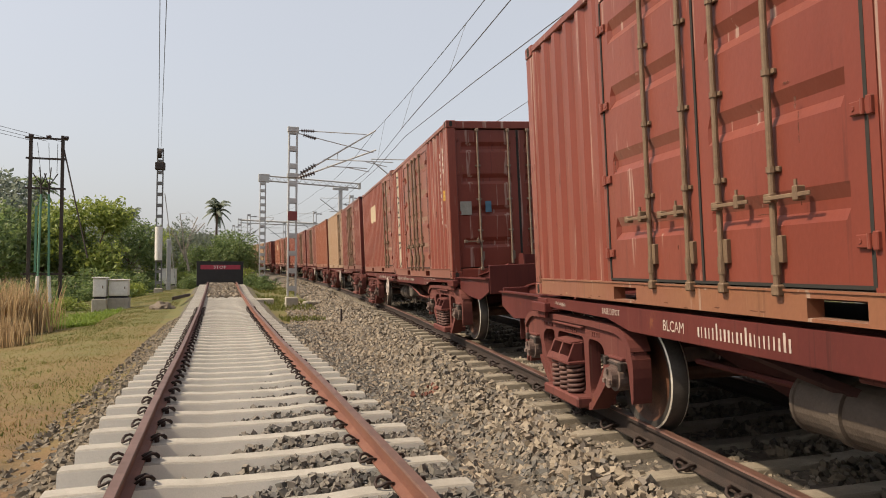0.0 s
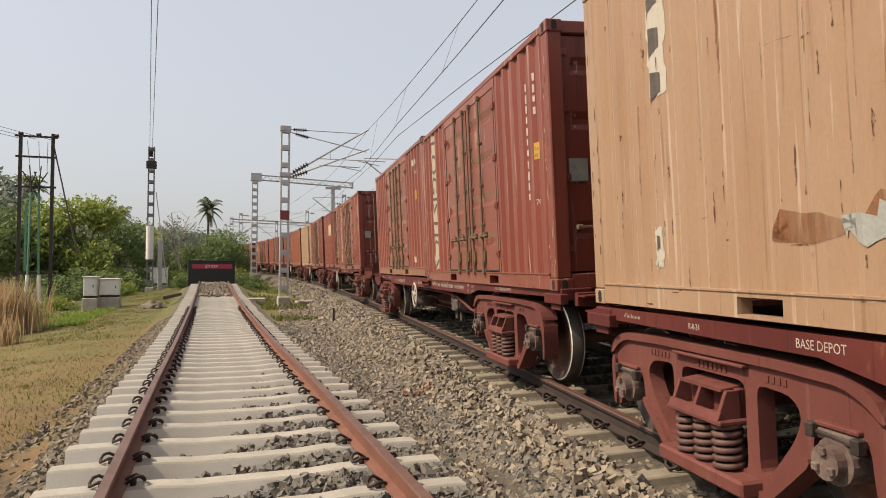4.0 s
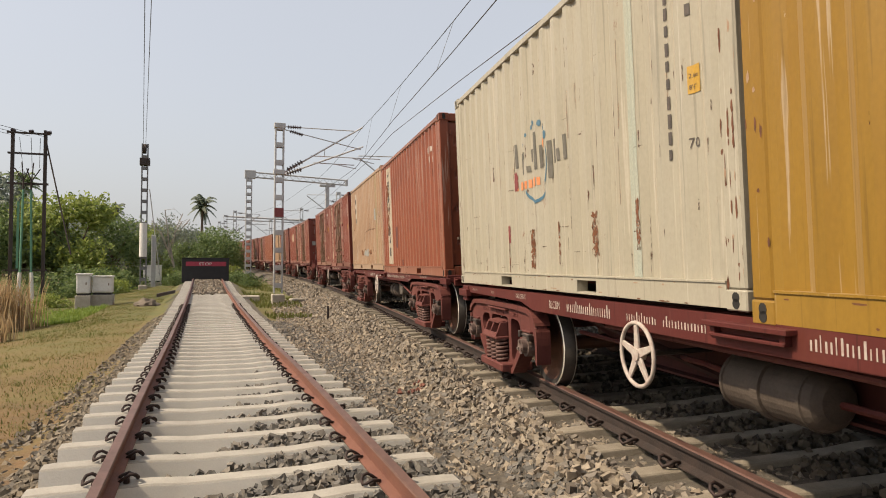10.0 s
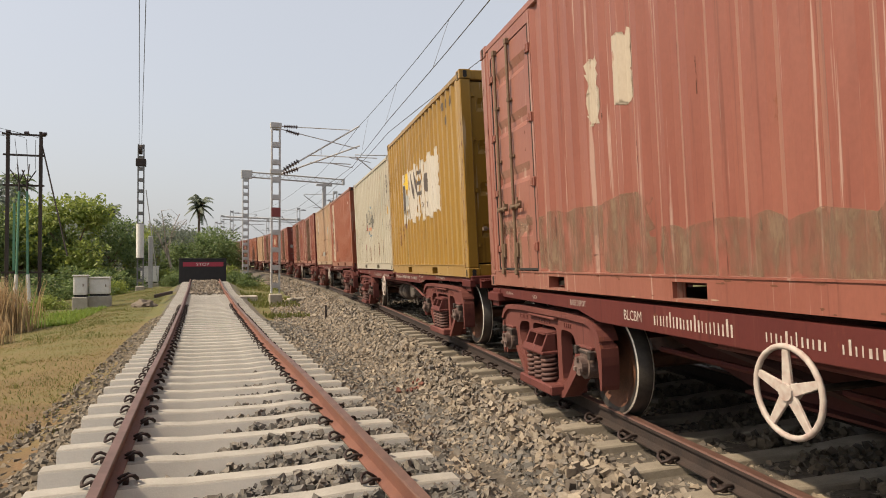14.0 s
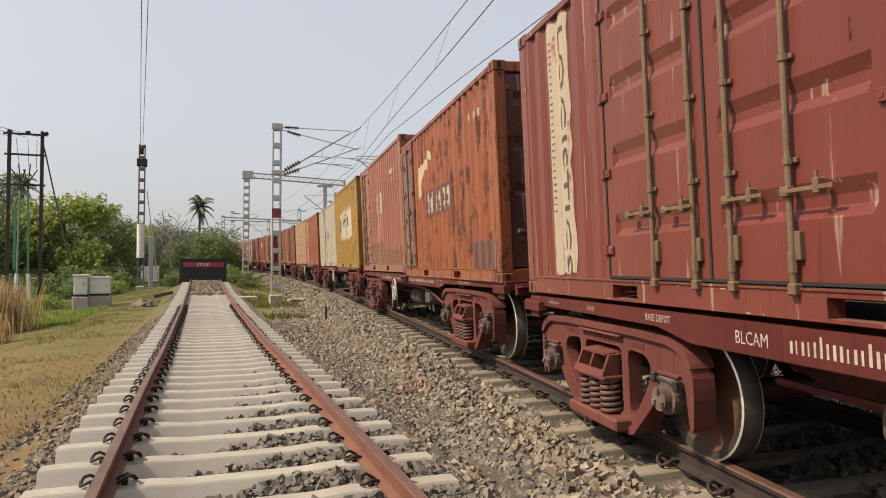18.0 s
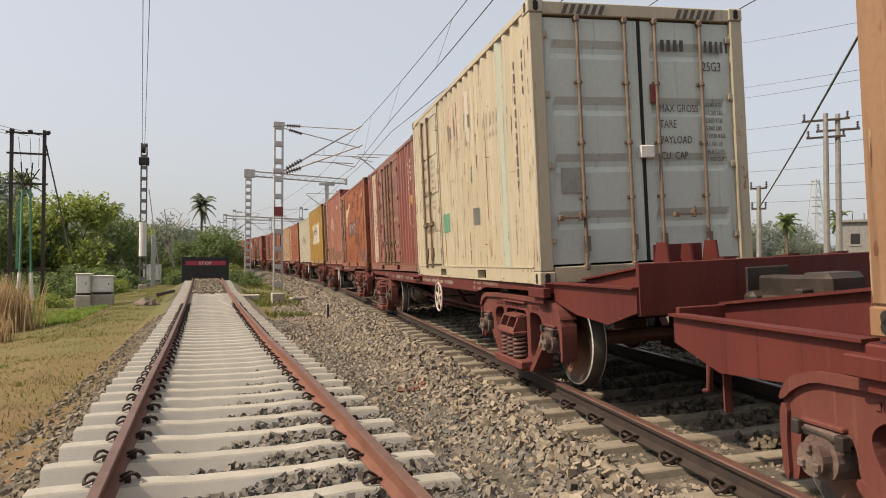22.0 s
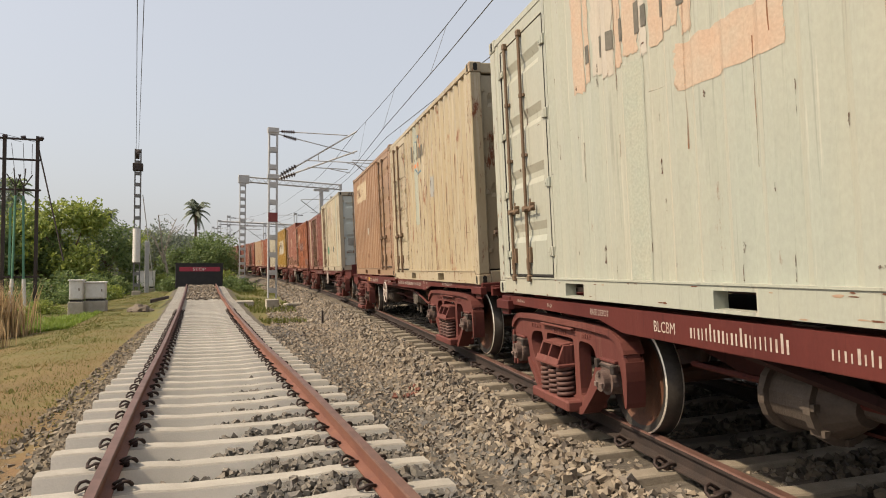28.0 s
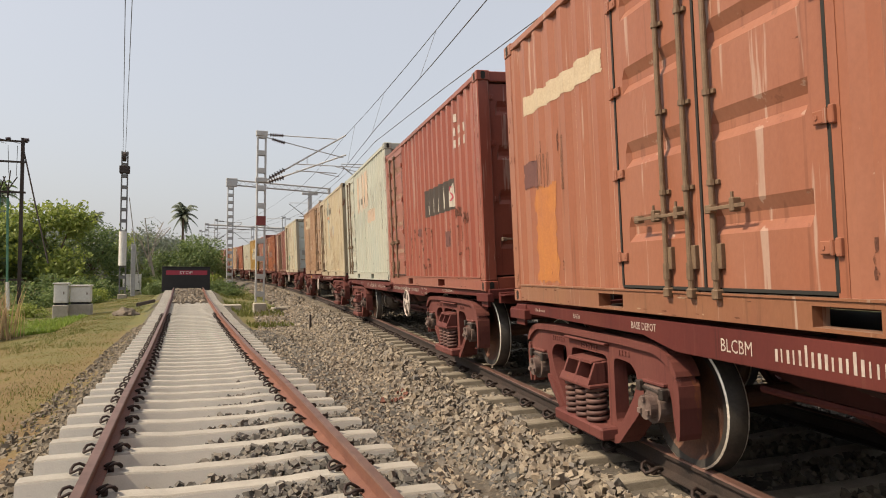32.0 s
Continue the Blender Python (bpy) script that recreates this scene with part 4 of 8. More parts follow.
def end_platform(rise):
    """The open end deck of an end wagon, beyond the container: webs on edge with flanged tops, and the headstock; y grows outwards. rise: 1 slopes up outwards, -1 inwards."""
    parts = []
    zi, zo = (1.02, 1.20) if rise > 0 else (1.24, 1.06)
    for x in (-1.14, 1.14):
        bm = bmesh.new()
        prism(bm, [(0.08, 1.005), (1.62, 1.02), (1.62, 0.83), (1.15, 0.70), (0.55, 0.74), (0.08, 0.84)], "x", x - 0.01, x + 0.01)
        box(bm, x - 0.05, x + 0.05, 0.08, 1.62, 1.005, 1.022)
        parts.append(("side_web", bm))
    for x in (-0.78, -0.30, 0.30, 0.78):
        bm = bmesh.new()
        prism(bm, [(0.04, 0.88), (0.04, zi), (1.58, zo), (1.58, 0.84)], "x", x - 0.009, x + 0.009)
        prism(bm, [(0.04, zi), (1.58, zo), (1.58, zo + 0.018), (0.04, zi + 0.018)], "x", x - 0.055, x + 0.055)
        parts.append(("deck_rib", bm))
    bm = bmesh.new()
    box(bm, -1.13, 1.13, 1.585, 1.625, 0.80, zo, 0.006)
    parts.append(("headstock", bm))
    parts.append(("deck_plate", boxm(-1.13, 1.13, 0.05, 1.58, 0.85, 0.865)))
    bm = bmesh.new()
    for x in (-0.26, 0.0, 0.26):
        prism(bm, [(0.42, 1.0), (0.72, 1.0), (0.66, 1.36), (0.50, 1.36)] if x else [(0.44, 1.0), (0.70, 1.0), (0.64, 1.34), (0.52, 1.34)], "x", x - 0.012, x + 0.012)
    box(bm, -0.26, 0.26, 0.42, 0.44, 1.0, 1.34)
    parts.append(("stop_bracket", bm))
    return [(n_, mesh_of(b_, n_)) for n_, b_ in parts]


def coupler():
    bm = bmesh.new()
    box(bm, -0.09, 0.09, -0.1, 0.55, 0.93, 1.11, 0.02)
    box(bm, -0.17, 0.17, 0.50, 0.78, 0.90, 1.14, 0.04)
    box(bm, -0.20, 0.20, -0.05, 0.02, 0.86, 1.18, 0.01)
    return mesh_of(bm, "coupler")


WG.update(pad=lock_pad(), mid=mid_pad(), platform={1: end_platform(1), -1: end_platform(-1)}, coupler=coupler())
SILLS = {}


def wagon(front, kind, code_marks=None, gear="b"):
    """One flat wagon under two containers. kind: 'mid', 'open_front' or 'open_rear'. Local y runs to the train's front."""
    length = 2 * CL + 0.05
    half = length / 2
    w = empty("container_flat_wagon", "oxide-red container flat wagon with white stencilled lettering, rolling on rails", "flat wagon", "wagons of the train")
    bf = half - (0.66 if kind == "open_front" else 1.42)
    br = -half + (1.0 if kind == "open_rear" else 1.86)
    key = (round(bf, 2), round(br, 2))
    if key not in SILLS:
        ys, ye = -half - 0.02, half + 0.02
        g = bmesh.new()
        prism(g, [(br - 1.2, 0.80), (br + 1.0, 0.78), (br + 2.4, 0.44), (bf - 2.4, 0.44), (bf - 1.0, 0.78), (bf + 1.2, 0.80), (bf + 1.2, 0.96), (br - 1.2, 0.96)], "x", -0.62, 0.62)
        box(g, -0.70, 0.70, br + 2.4, bf - 2.4, 0.42, 0.438)
        x = []
        for yy in (br, br + 1.9, -1.2, 1.2, bf - 1.9, bf):
            x.append(bmesh.new())
            wide, thick = (0.94, 0.28) if yy in (br, bf) else (SILL_X - 0.01, 0.06)
            prism(x[-1], [(-wide, 0.86), (-0.41, 0.66), (0.41, 0.66), (wide, 0.86), (wide, 0.95), (-wide, 0.95)], "y", yy - thick, yy + thick)
        d = []
        for yy in (br + 2.6, bf - 2.6):
            s_ = 1 if yy < 0 else -1
            for sx in (-1, 1):
                d.append(rod(bmesh.new(), (sx * (SILL_X - 0.06), yy, 0.84), (sx * 0.66, yy + s_ * 1.1, 0.48), 0.035, 4))
        h = bmesh.new()
        prism(h, [(-1.16, 0.86), (-0.5, 0.80), (-0.26, 0.66), (0.26, 0.66), (0.5, 0.80), (1.16, 0.86), (1.16, 0.98), (-1.16, 0.98)], "y", -0.03, 0.03, 0.006)
        box(h, -1.16, 1.16, 0.0, 0.18, 0.945, 0.96)
        p = tube([(-0.82, bf - 1.6, 0.62), (-0.82, 1.0, 0.60), (-0.80, 0.6, 0.55), (-0.80, -2.4, 0.53), (-0.82, br + 1.6, 0.58)], 0.022, 6)
        p2 = tube([(-1.10, 2.0, 0.80), (-1.10, -0.3, 0.79), (-1.10, -1.2, 0.775), (-1.10, -1.7, 0.74), (-1.09, -2.1, 0.66), (-1.07, -2.4, 0.58), (-1.0, -2.7, 0.54), (-0.6, -3.2, 0.52)], 0.02, 8)
        SILLS[key] = [mesh_of(sill_mesh(ys, ye, br, bf), "sill"), mesh_of(g, "girder"), [mesh_of(b_, "bearer") for b_ in x], [mesh_of(b_, "brace") for b_ in d], mesh_of(h, "headstock"), mesh_of(p, "pipe"), mesh_of(p2, "pipe")]
    sill, girder, bearer, brace, head, pipe, pipe2 = SILLS[key]
    part("side_sill", sill, M["wagon"], w, at=Matrix.Translation((-SILL_X, 0, 0)))
    part("side_sill", sill, M["wagon"], w, at=Matrix.Translation((SILL_X, 0, 0)) @ Matrix.Diagonal((-1, 1, 1, 1)))
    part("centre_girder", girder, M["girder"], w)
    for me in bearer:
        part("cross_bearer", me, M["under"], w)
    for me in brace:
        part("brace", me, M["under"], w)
    part("brake_pipe", pipe, M["wagon"], w)
    if gear == "b":
        part("brake_rod", pipe2, M["bogie"], w)
    for s in (1, -1):
        open_end = (kind == "open_front" and s > 0) or (kind == "open_rear" and s < 0)
        m = Matrix.Translation((0, s * half, 0)) @ (Matrix.Identity(4) if s > 0 else Matrix.Rotation(math.pi, 4, "Z"))
        if open_end:
            for n_, me in WG["platform"][-s]:
                part(n_, me, M["wagon"], w, at=m)
            part("coupler", WG["coupler"], M["dark"], w, at=m @ Matrix.Translation((0, 1.62, -0.05)))
            part("hose", mesh_of(tube([(-0.75, 1.60, 0.84), (-0.75, 1.74, 0.84), (-0.755, 1.80, 0.80), (-0.76, 1.82, 0.72), (-0.76, 1.84, 0.44), (-0.76, 1.90, 0.42)], 0.022, 8), "hose", True), M["bogie"], w, "red brake hose", at=m)
            part("step", mesh_of(boxm(-1.02, -0.965, 1.30, 1.315, 0.42, 0.86), "step"), M["bogie"], w, at=m)
        else:
            part("headstock", head, M["wagon"], w, at=m @ Matrix.Translation((0, 0.20, 0)))
            part("drawbar", mesh_of(boxm(-0.09, 0.09, 0.15, 0.55, 0.78, 0.94, 0.02), "drawbar"), M["dark"], w, at=m)
        for sx in (-1, 1):
            part("corner_seat", WG["pad"], M["wagon"], w, at=Matrix.Translation((0, s * (half - 0.10), 0)) @ (Matrix.Identity(4) if sx < 0 else Matrix.Rotation(math.pi, 4, "Z")))
    for sx in (-1, 1):
        part("middle_seat", WG["mid"], M["wagon"], w, at=Matrix.Identity(4) if sx < 0 else Matrix.Rotation(math.pi, 4, "Z"))
    for y in (bf, br):
        bogie(w, y, WHEELS)
    hy = 1.20 if gear == "b" else -1.62
    hw = part("hand_brake_wheel", WG["hand"], M["mark_white"], w, "pale painted hand brake wheel", at=Matrix.Translation((-1.225, hy, 0.665)))
    part("hub", WHEEL_HUB, M["mark_white"], hw)
    for k in range(5):
        part("spoke", WHEEL_SPOKE, M["mark_white"], hw, at=Matrix.Rotation(2 * math.pi * k / 5 + 0.3, 4, "X"))
    part("brake_shaft", mesh_of(rod(bmesh.new(), (-1.20, hy, 0.665), (-0.3, hy, 0.66), 0.02, 8), "shaft"), M["dark"], w)
    if gear == "b":
        part("air_tank", WG["tank"], M["tank"], w, "dust-brown air tank hung in straps", at=Matrix.Translation((-0.80, 2.3 if kind == "open_front" else 0.28, 0.55)))
        part("control_valve", WG["valve"], M["valve"], w, at=Matrix.Translation((-1.0, -1.45, 0.62)))
    else:
        part("brake_cylinder", WG["cyl"], M["tank"], w, "dust-brown brake cylinder", at=Matrix.Translation((-0.78, 1.75, 0.58)))
    if code_marks:
        code_marks(w, kind, gear)
    w["s"] = front - half
    return w



# ---- markings ----
def mark(c, bm, m, name="marking", label=""):
    ob = part(name, bm, m, c, label)
    if name == "lettering":
        ob["kind"] = "stuff"
    return ob


def patch(c, m, y0, y1, z0, z1, seed=1, rough=0.02, lift=0.003, name="paint_patch"):
    mark(c, on_side(ragged(y1, y0, z0, z1, seed, rough), -1, lift), m, name)


def words(c, text, y0, z0, size, m, down=False, wide=0.9, lift=0.004):
    """Letters on the camera side; down: turned to read from top to bottom."""
    bm = letters(text, size, wide)
    for v in bm.verts:
        lx, ly = v.co.x, v.co.y
        v.co = (y0 - ly, z0 - lx, 0) if down else (y0 - lx, z0 + ly, 0)
    mark(c, on_side(bm, -1, lift), m, "lettering")


def bars(c, y0, z0, count, w, h, gap, m, down=False, seed=3, lift=0.005):
    """Plain bars where writing is not to be read."""
    r = random.Random(seed)
    bm = bmesh.new()
    for k in range(count):
        ww, hh = w * r.uniform(0.75, 1.1), h * r.uniform(0.85, 1.05)
        ys, zs = (y0, z0 - k * (w + gap)) if down else (y0 - k * (w + gap), z0)
        q = ((ys, zs), (ys - hh, zs), (ys - hh, zs - ww), (ys, zs - ww)) if down else ((ys, zs), (ys - ww, zs), (ys - ww, zs + hh), (ys, zs + hh))
        bm.faces.new([bm.verts.new((a_, b_, 0)) for a_, b_ in q])
    mark(c, on_side(bm, -1, lift), m, "lettering")


def shape(c, pts, m, lift=0.004, name="logo_shape"):
    bm = bmesh.new()
    f_ = bm.faces.new([bm.verts.new((a_, b_, 0)) for a_, b_ in pts])
    bmesh.ops.triangulate(bm, faces=[f_])
    mark(c, on_side(bm, -1, lift), m, name)


def disc(y, z, r, n=14):
    return [(y + r * math.cos(2 * math.pi * k / n), z + r * math.sin(2 * math.pi * k / n)) for k in range(n)]


def end_words(c, text, x0, z0, size, m):
    bm = letters(text, size, 0.8)
    for v in bm.verts:
        v.co = (x0 + v.co.x, -CL / 2 + 0.040, z0 + v.co.y)
    mark(c, bm, m, "lettering")


def end_plate(c, x0, x1, z0, z1, m, name="data_plate"):
    mark(c, boxm(x0, x1, -CL / 2 + 0.028, -CL / 2 + 0.044, z0, z1), m, name)


M["name_band"] = mat("nearly black name film", (0.028, 0.022, 0.018), 0.75, 0, (0.05, 0.036, 0.028), 9)
M["cream_strip"] = paint("peeling cream strip", (0.372, 0.319, 0.246), (0.345, 0.286, 0.212), rust_amount=0.5, rust=(0.239, 0.053, 0.033), scrape=0.1)
M["torn_white"] = paint("torn white film", (0.412, 0.385, 0.332), (0.385, 0.345, 0.286), rust_amount=0.25, scrape=0.0)
M["worn_brown"] = stain("scraped brown primer", (0.19, 0.085, 0.05), 0.36, 0.6, 22.0, (1, 1, 0.3), 0.8)
M["rust_halo"] = stain("orange rust run", (0.22, 0.075, 0.026), 0.42, 0.66, 18.0, (1, 1, 0.25), 0.75)
M["chip_rust"] = mat("chipped rust edge", (0.15, 0.055, 0.026), 0.85, 0, (0.08, 0.035, 0.02), 30)
M["chip_pale"] = mat("bare pale primer edge", (0.36, 0.27, 0.19), 0.8, 0, (0.27, 0.16, 0.10), 30)
M["maroon"] = mat("maroon repair paint", (0.16, 0.03, 0.03), 0.7, 0, (0.2, 0.05, 0.045), 6)
M["dull_purple"] = mat("dull purple-brown repair paint", (0.085, 0.034, 0.03), 0.7, 0, (0.125, 0.05, 0.042), 7)
M["green_patch"] = mat("green repair paint", (0.07, 0.19, 0.12), 0.7, 0, (0.11, 0.235, 0.155), 6)
M["grey_patch"] = mat("grey repair paint", (0.24, 0.25, 0.23), 0.7, 0, (0.3, 0.3, 0.28), 6)
M["patch_steel"] = mat("dull dark steel patch", (0.075, 0.08, 0.075), 0.6, 0.1, (0.12, 0.125, 0.11), 7, 0.3)
M["blue_band"] = mat("faded blue band", (0.30, 0.325, 0.272), 0.7, 0, (0.325, 0.33, 0.268), 5)
M["green_band"] = mat("faded olive band", (0.175, 0.115, 0.022), 0.7, 0, (0.205, 0.13, 0.022), 4)
M["tan_band"] = mat("faded tan-green band", (0.24, 0.18, 0.10), 0.7, 0, (0.27, 0.20, 0.112), 4)
M["logo_grey"] = mat("dark grey logo paint", (0.085, 0.08, 0.065), 0.7, 0, (0.13, 0.12, 0.10), 12)
M["logo_orange"] = mat("faded orange logo paint", (0.58, 0.19, 0.065), 0.7, 0, (0.52, 0.23, 0.11), 12)
M["logo_blue"] = mat("dull blue logo paint", (0.04, 0.115, 0.18), 0.7, 0, (0.07, 0.15, 0.21), 12)
M["sticker_yellow"] = mat("yellow height sticker", (0.40, 0.235, 0.03), 0.6)
M["logo_yellow"] = mat("bright yellow film", (0.50, 0.34, 0.03), 0.5)
M["peach"] = mat("peeling peach film", (0.41, 0.295, 0.215), 0.75, 0, (0.385, 0.32, 0.25), 5)
M["plate_grey"] = mat("dull data plate", (0.30, 0.30, 0.26), 0.5, 0.2, (0.22, 0.22, 0.19), 9)
M["orange_patch"] = mat("orange touch-up paint", (0.36, 0.135, 0.032), 0.7, 0, (0.31, 0.115, 0.04), 3)
M["brown_door"] = paint("dark brown door paint", (0.085, 0.035, 0.03), (0.12, 0.05, 0.042), rust_amount=0.3)
M["mud"] = mat("dried mud", (0.14, 0.11, 0.08), 0.9, 0, (0.10, 0.08, 0.06), 5)
M["film_sign"] = mat("pale sign film", (0.428, 0.351, 0.244), 0.6, 0, (0.382, 0.306, 0.206), 5)
M["ghost"] = mat("faded grey ghost letters", (0.24, 0.22, 0.17), 0.7, 0, (0.30, 0.27, 0.2), 14)
M["rust_streak"] = stain("rust run", (0.24, 0.10, 0.042), 0.38, 0.6, 7.0, (1, 1, 0.15), 0.75)


def id_block(c, m, y=-2.28, z=2.15, n=11):
    """Stencilled owner's code and number, here plain bars, with the height sticker below."""
    bars(c, y, z, n, 0.085, 0.032, 0.03, m, True, 11)
    bars(c, y - 0.25, z + 0.05, 4, 0.085, 0.032, 0.03, m, True, 12)


def sticker(c, y, z):
    shape(c, [(y, z), (y - 0.10, z), (y - 0.10, z + 0.17), (y, z + 0.17)], M["sticker_yellow"], 0.004, "height_sticker")
    words(c, "2.6m", y - 0.01, z + 0.095, 0.042, M["mark_dark"], lift=0.006)
    words(c, "8'6\"", y - 0.01, z + 0.025, 0.042, M["mark_dark"], lift=0.006)


def strip_marks(y0, y1):
    def go(c):
        patch(c, M["cream_strip"], y0, y1, 0.20, 2.46, 5, 0.018)
        words(c, "LOGISTICS", y1 + 0.21, 2.40, 0.25, M["mark_dark"], True, 1.86, 0.006)
        bars(c, y0 - 0.035, 2.3, 26, 0.016, 0.055, 0.045, M["logo_grey"], True, 21, 0.006)
        id_block(c, M["mark_white"])
        sticker(c, -2.52, 1.32)
        words(c, "70", -2.52, 0.86, 0.08, M["mark_white"])
        end_plate(c, -1.03, -0.84, 1.04, 1.26, M["plate_grey"])
        end_plate(c, -0.60, -0.50, 1.08, 1.26, M["logo_blue"])
        scabs(c, 60, 330 + int(y0 * 100), "dark_stain", 0.2, 2.2, 0.14)
    return go


def c1_marks(c):
    scabs(c, 26, 301, 'dark_stain', 0.25, 1.4, 0.25)
    bars(c, -1.95, 2.18, 4, 0.07, 0.12, 0.05, M["mark_white"])
    words(c, "2G3", -2.12, 2.0, 0.13, M["mark_white"])
    sticker(c, -2.16, 1.50)
    shape(c, [(-1.83, 0.27), (-1.99, 0.27), (-1.99, 0.38), (-1.83, 0.38)], M["film_sign"])


def c3_marks(c):
    scabs(c, 14, 401, "rust_streak", 0.9, 2.2, 1.2)
    scabs(c, 150, 302, 'dark_stain', 0.2, 2.2, 0.22)
    patch(c, M["torn_white"], 2.10, 1.88, 1.45, 2.35, 9, 0.02)
    for k in range(3):
        z = 2.22 - 0.30 * k
        shape(c, [(2.06, z), (1.92, z - 0.03), (1.92, z - 0.16), (2.06, z - 0.22)], M["mark_dark"], 0.006)
    patch(c, M["torn_white"], 2.10, 1.96, 0.30, 0.56, 10, 0.02)
    shape(c, [(2.07, 0.52), (1.99, 0.50), (1.99, 0.42), (2.07, 0.40)], M["mark_dark"], 0.006)
    patch(c, M["grey_patch"], -1.66, -1.92, 1.33, 1.62, 12, 0.012)
    patch(c, M["tan_band"], -1.92, -2.12, 0.16, 2.5, 13, 0.008)
    patch(c, M["rust_streak"], 0.85, -0.95, 0.44, 0.56, 14, 0.07)
    patch(c, M["grey_patch"], 0.45, -0.35, 0.42, 0.55, 15, 0.05, 0.005)
    patch(c, M["tan"], -1.0, -1.25, 0.18, 0.38, 16, 0.02, 0.006)
    bars(c, -2.30, 2.15, 4, 0.09, 0.055, 0.03, M["mark_white"], True, 4)
    bars(c, -2.42, 1.5, 3, 0.09, 0.06, 0.03, M["mark_white"], True, 5)
    shape(c, [(0.27, 1.06), (-0.6, 1.13), (-1.73, 1.10), (-1.73, 1.08), (-0.6, 1.10)], M["rust_streak"], 0.005, "scratch")


def c4_marks(c):
    scabs(c, 16, 406, "rust_streak", 0.9, 2.2, 1.5)
    scabs(c, 40, 303, 'dark_stain', 0.2, 2.2, 0.25)
    patch(c, M["cream_strip"], 2.30, 1.88, 0.22, 2.42, 7, 0.012)
    z = 2.36
    for k, (h, cross) in enumerate(((0.22, (0.5,)), (0.26, (0.15, 0.5)), (0.26, (0.3, 0.7)), (0.28, (0.5,)), (0.24, ()), (0.26, (0.3, 0.7)), (0.24, (0.1, 0.5)), (0.22, (0.1, 0.5, 0.9)))):
        if k != 4:
            top, low = z - 0.02, z - h + 0.02
            shape(c, [(2.20, top), (2.14, top), (2.14, low), (2.20, low)] if k % 3 else [(2.20, (top + low) / 2 + 0.03), (1.95, top), (1.95, top - 0.06), (2.20, (top + low) / 2 - 0.03)], M["mark_dark"], 0.006)
            for f_ in cross:
                zz = top + (low - top) * f_
                shape(c, [(2.14, zz + 0.028), (1.95, zz + 0.028), (1.95, zz - 0.028), (2.14, zz - 0.028)], M["mark_dark"], 0.006)
        z -= h
    patch(c, M["rust_stain"], 2.30, 2.18, 0.9, 2.0, 17, 0.05, 0.008)
    patch(c, M["rust_stain"], 2.16, 1.96, 1.36, 1.50, 27, 0.03, 0.008)
    patch(c, M["dull_purple"], 1.36, 1.10, 0.56, 1.02, 18, 0.006)
    bars(c, 0.70, 2.2, 24, 0.05, 0.045, 0.03, M["mark_white"], True, 31)
    bars(c, -2.0, 2.1, 3, 0.07, 0.10, 0.05, M["mark_white"])
    bars(c, -2.05, 1.92, 3, 0.07, 0.10, 0.05, M["mark_white"])
    patch(c, M["dull_purple"], 0.75, 0.55, 0.16, 0.30, 19, 0.02)


def ring_logo(c, y, z, s, faded=False):
    """A ring of dots, a blue sweep and a grey row of strokes: plain shapes of a carrier's sign."""
    for k in range(7):
        a_ = radians(150 - k * 20)
        shape(c, disc(y - 0.42 * s * math.cos(a_), z + 0.16 * s + 0.42 * s * math.sin(a_), (0.02 + 0.005 * k) * s), M["logo_blue"])
    shape(c, disc(y - 0.27 * s, z + 0.30 * s, 0.07 * s), M["logo_orange"])
    xs = [(-0.78, 0.0, 0.42), (-0.66, 0.10, 0.42), (-0.50, 0.0, 0.28), (-0.40, 0.18, 0.28), (-0.26, 0.0, 0.08), (-0.16, 0.12, 0.28), (0.02, 0.0, 0.46), (0.14, 0.0, 0.28), (0.27, 0.0, 0.2), (0.44, -0.16, 0.28), (0.56, 0.0, 0.28), (0.72, 0.0, 0.14), (0.84, 0.0, 0.28)]
    for x, lo, hi in xs:
        shape(c, [(y - x * s, z + lo * s), (y - (x + 0.075) * s, z + lo * s), (y - (x + 0.06) * s, z + hi * s), (y - (x - 0.01) * s, z + hi * s)], M["logo_grey"], 0.005)
    bars(c, y + 0.66 * s, z - 0.20 * s, 8, 0.07 * s, 0.11 * s, 0.035 * s, M["logo_orange"], False, 8)
    arc = []
    for k in range(11):
        a_ = radians(-140 + k * 16)
        arc.append((y - 0.42 * s * math.cos(a_), z + 0.06 * s + 0.48 * s * math.sin(a_)))
    back = [(y - 0.40 * s * math.cos(radians(-140 + k * 16)), z + 0.09 * s + 0.47 * s * math.sin(radians(-140 + k * 16))) for k in range(10, -1, -1)]
    shape(c, arc + back, M["logo_blue"])


def c5_marks(c):
    scabs(c, 12, 402, "rust_streak", 0.9, 2.2, 1.2)
    scabs(c, 130, 304, "dark_stain", 0.2, 2.2, 0.3)
    ring_logo(c, 0.06, 1.20, 0.80)
    patch(c, M["maroon"], 0.72, 0.55, 1.05, 1.24, 2, 0.01, 0.006)
    patch(c, M["maroon"], 0.98, 0.84, 0.50, 0.68, 3, 0.01, 0.005)
    patch(c, M["blue_band"], -1.76, -1.92, 0.17, 2.5, 4, 0.006)
    id_block(c, M["mark_dark"])
    sticker(c, -2.53, 1.30)
    words(c, "70", -2.52, 0.97, 0.09, M["mark_dark"])
    for k in range(5):
        patch(c, M["rust_stain"], 0.95 - 0.7 * k, 0.89 - 0.7 * k, 0.18 + 0.05 * k, 0.56 + 0.04 * k, 40 + k, 0.02, 0.005)


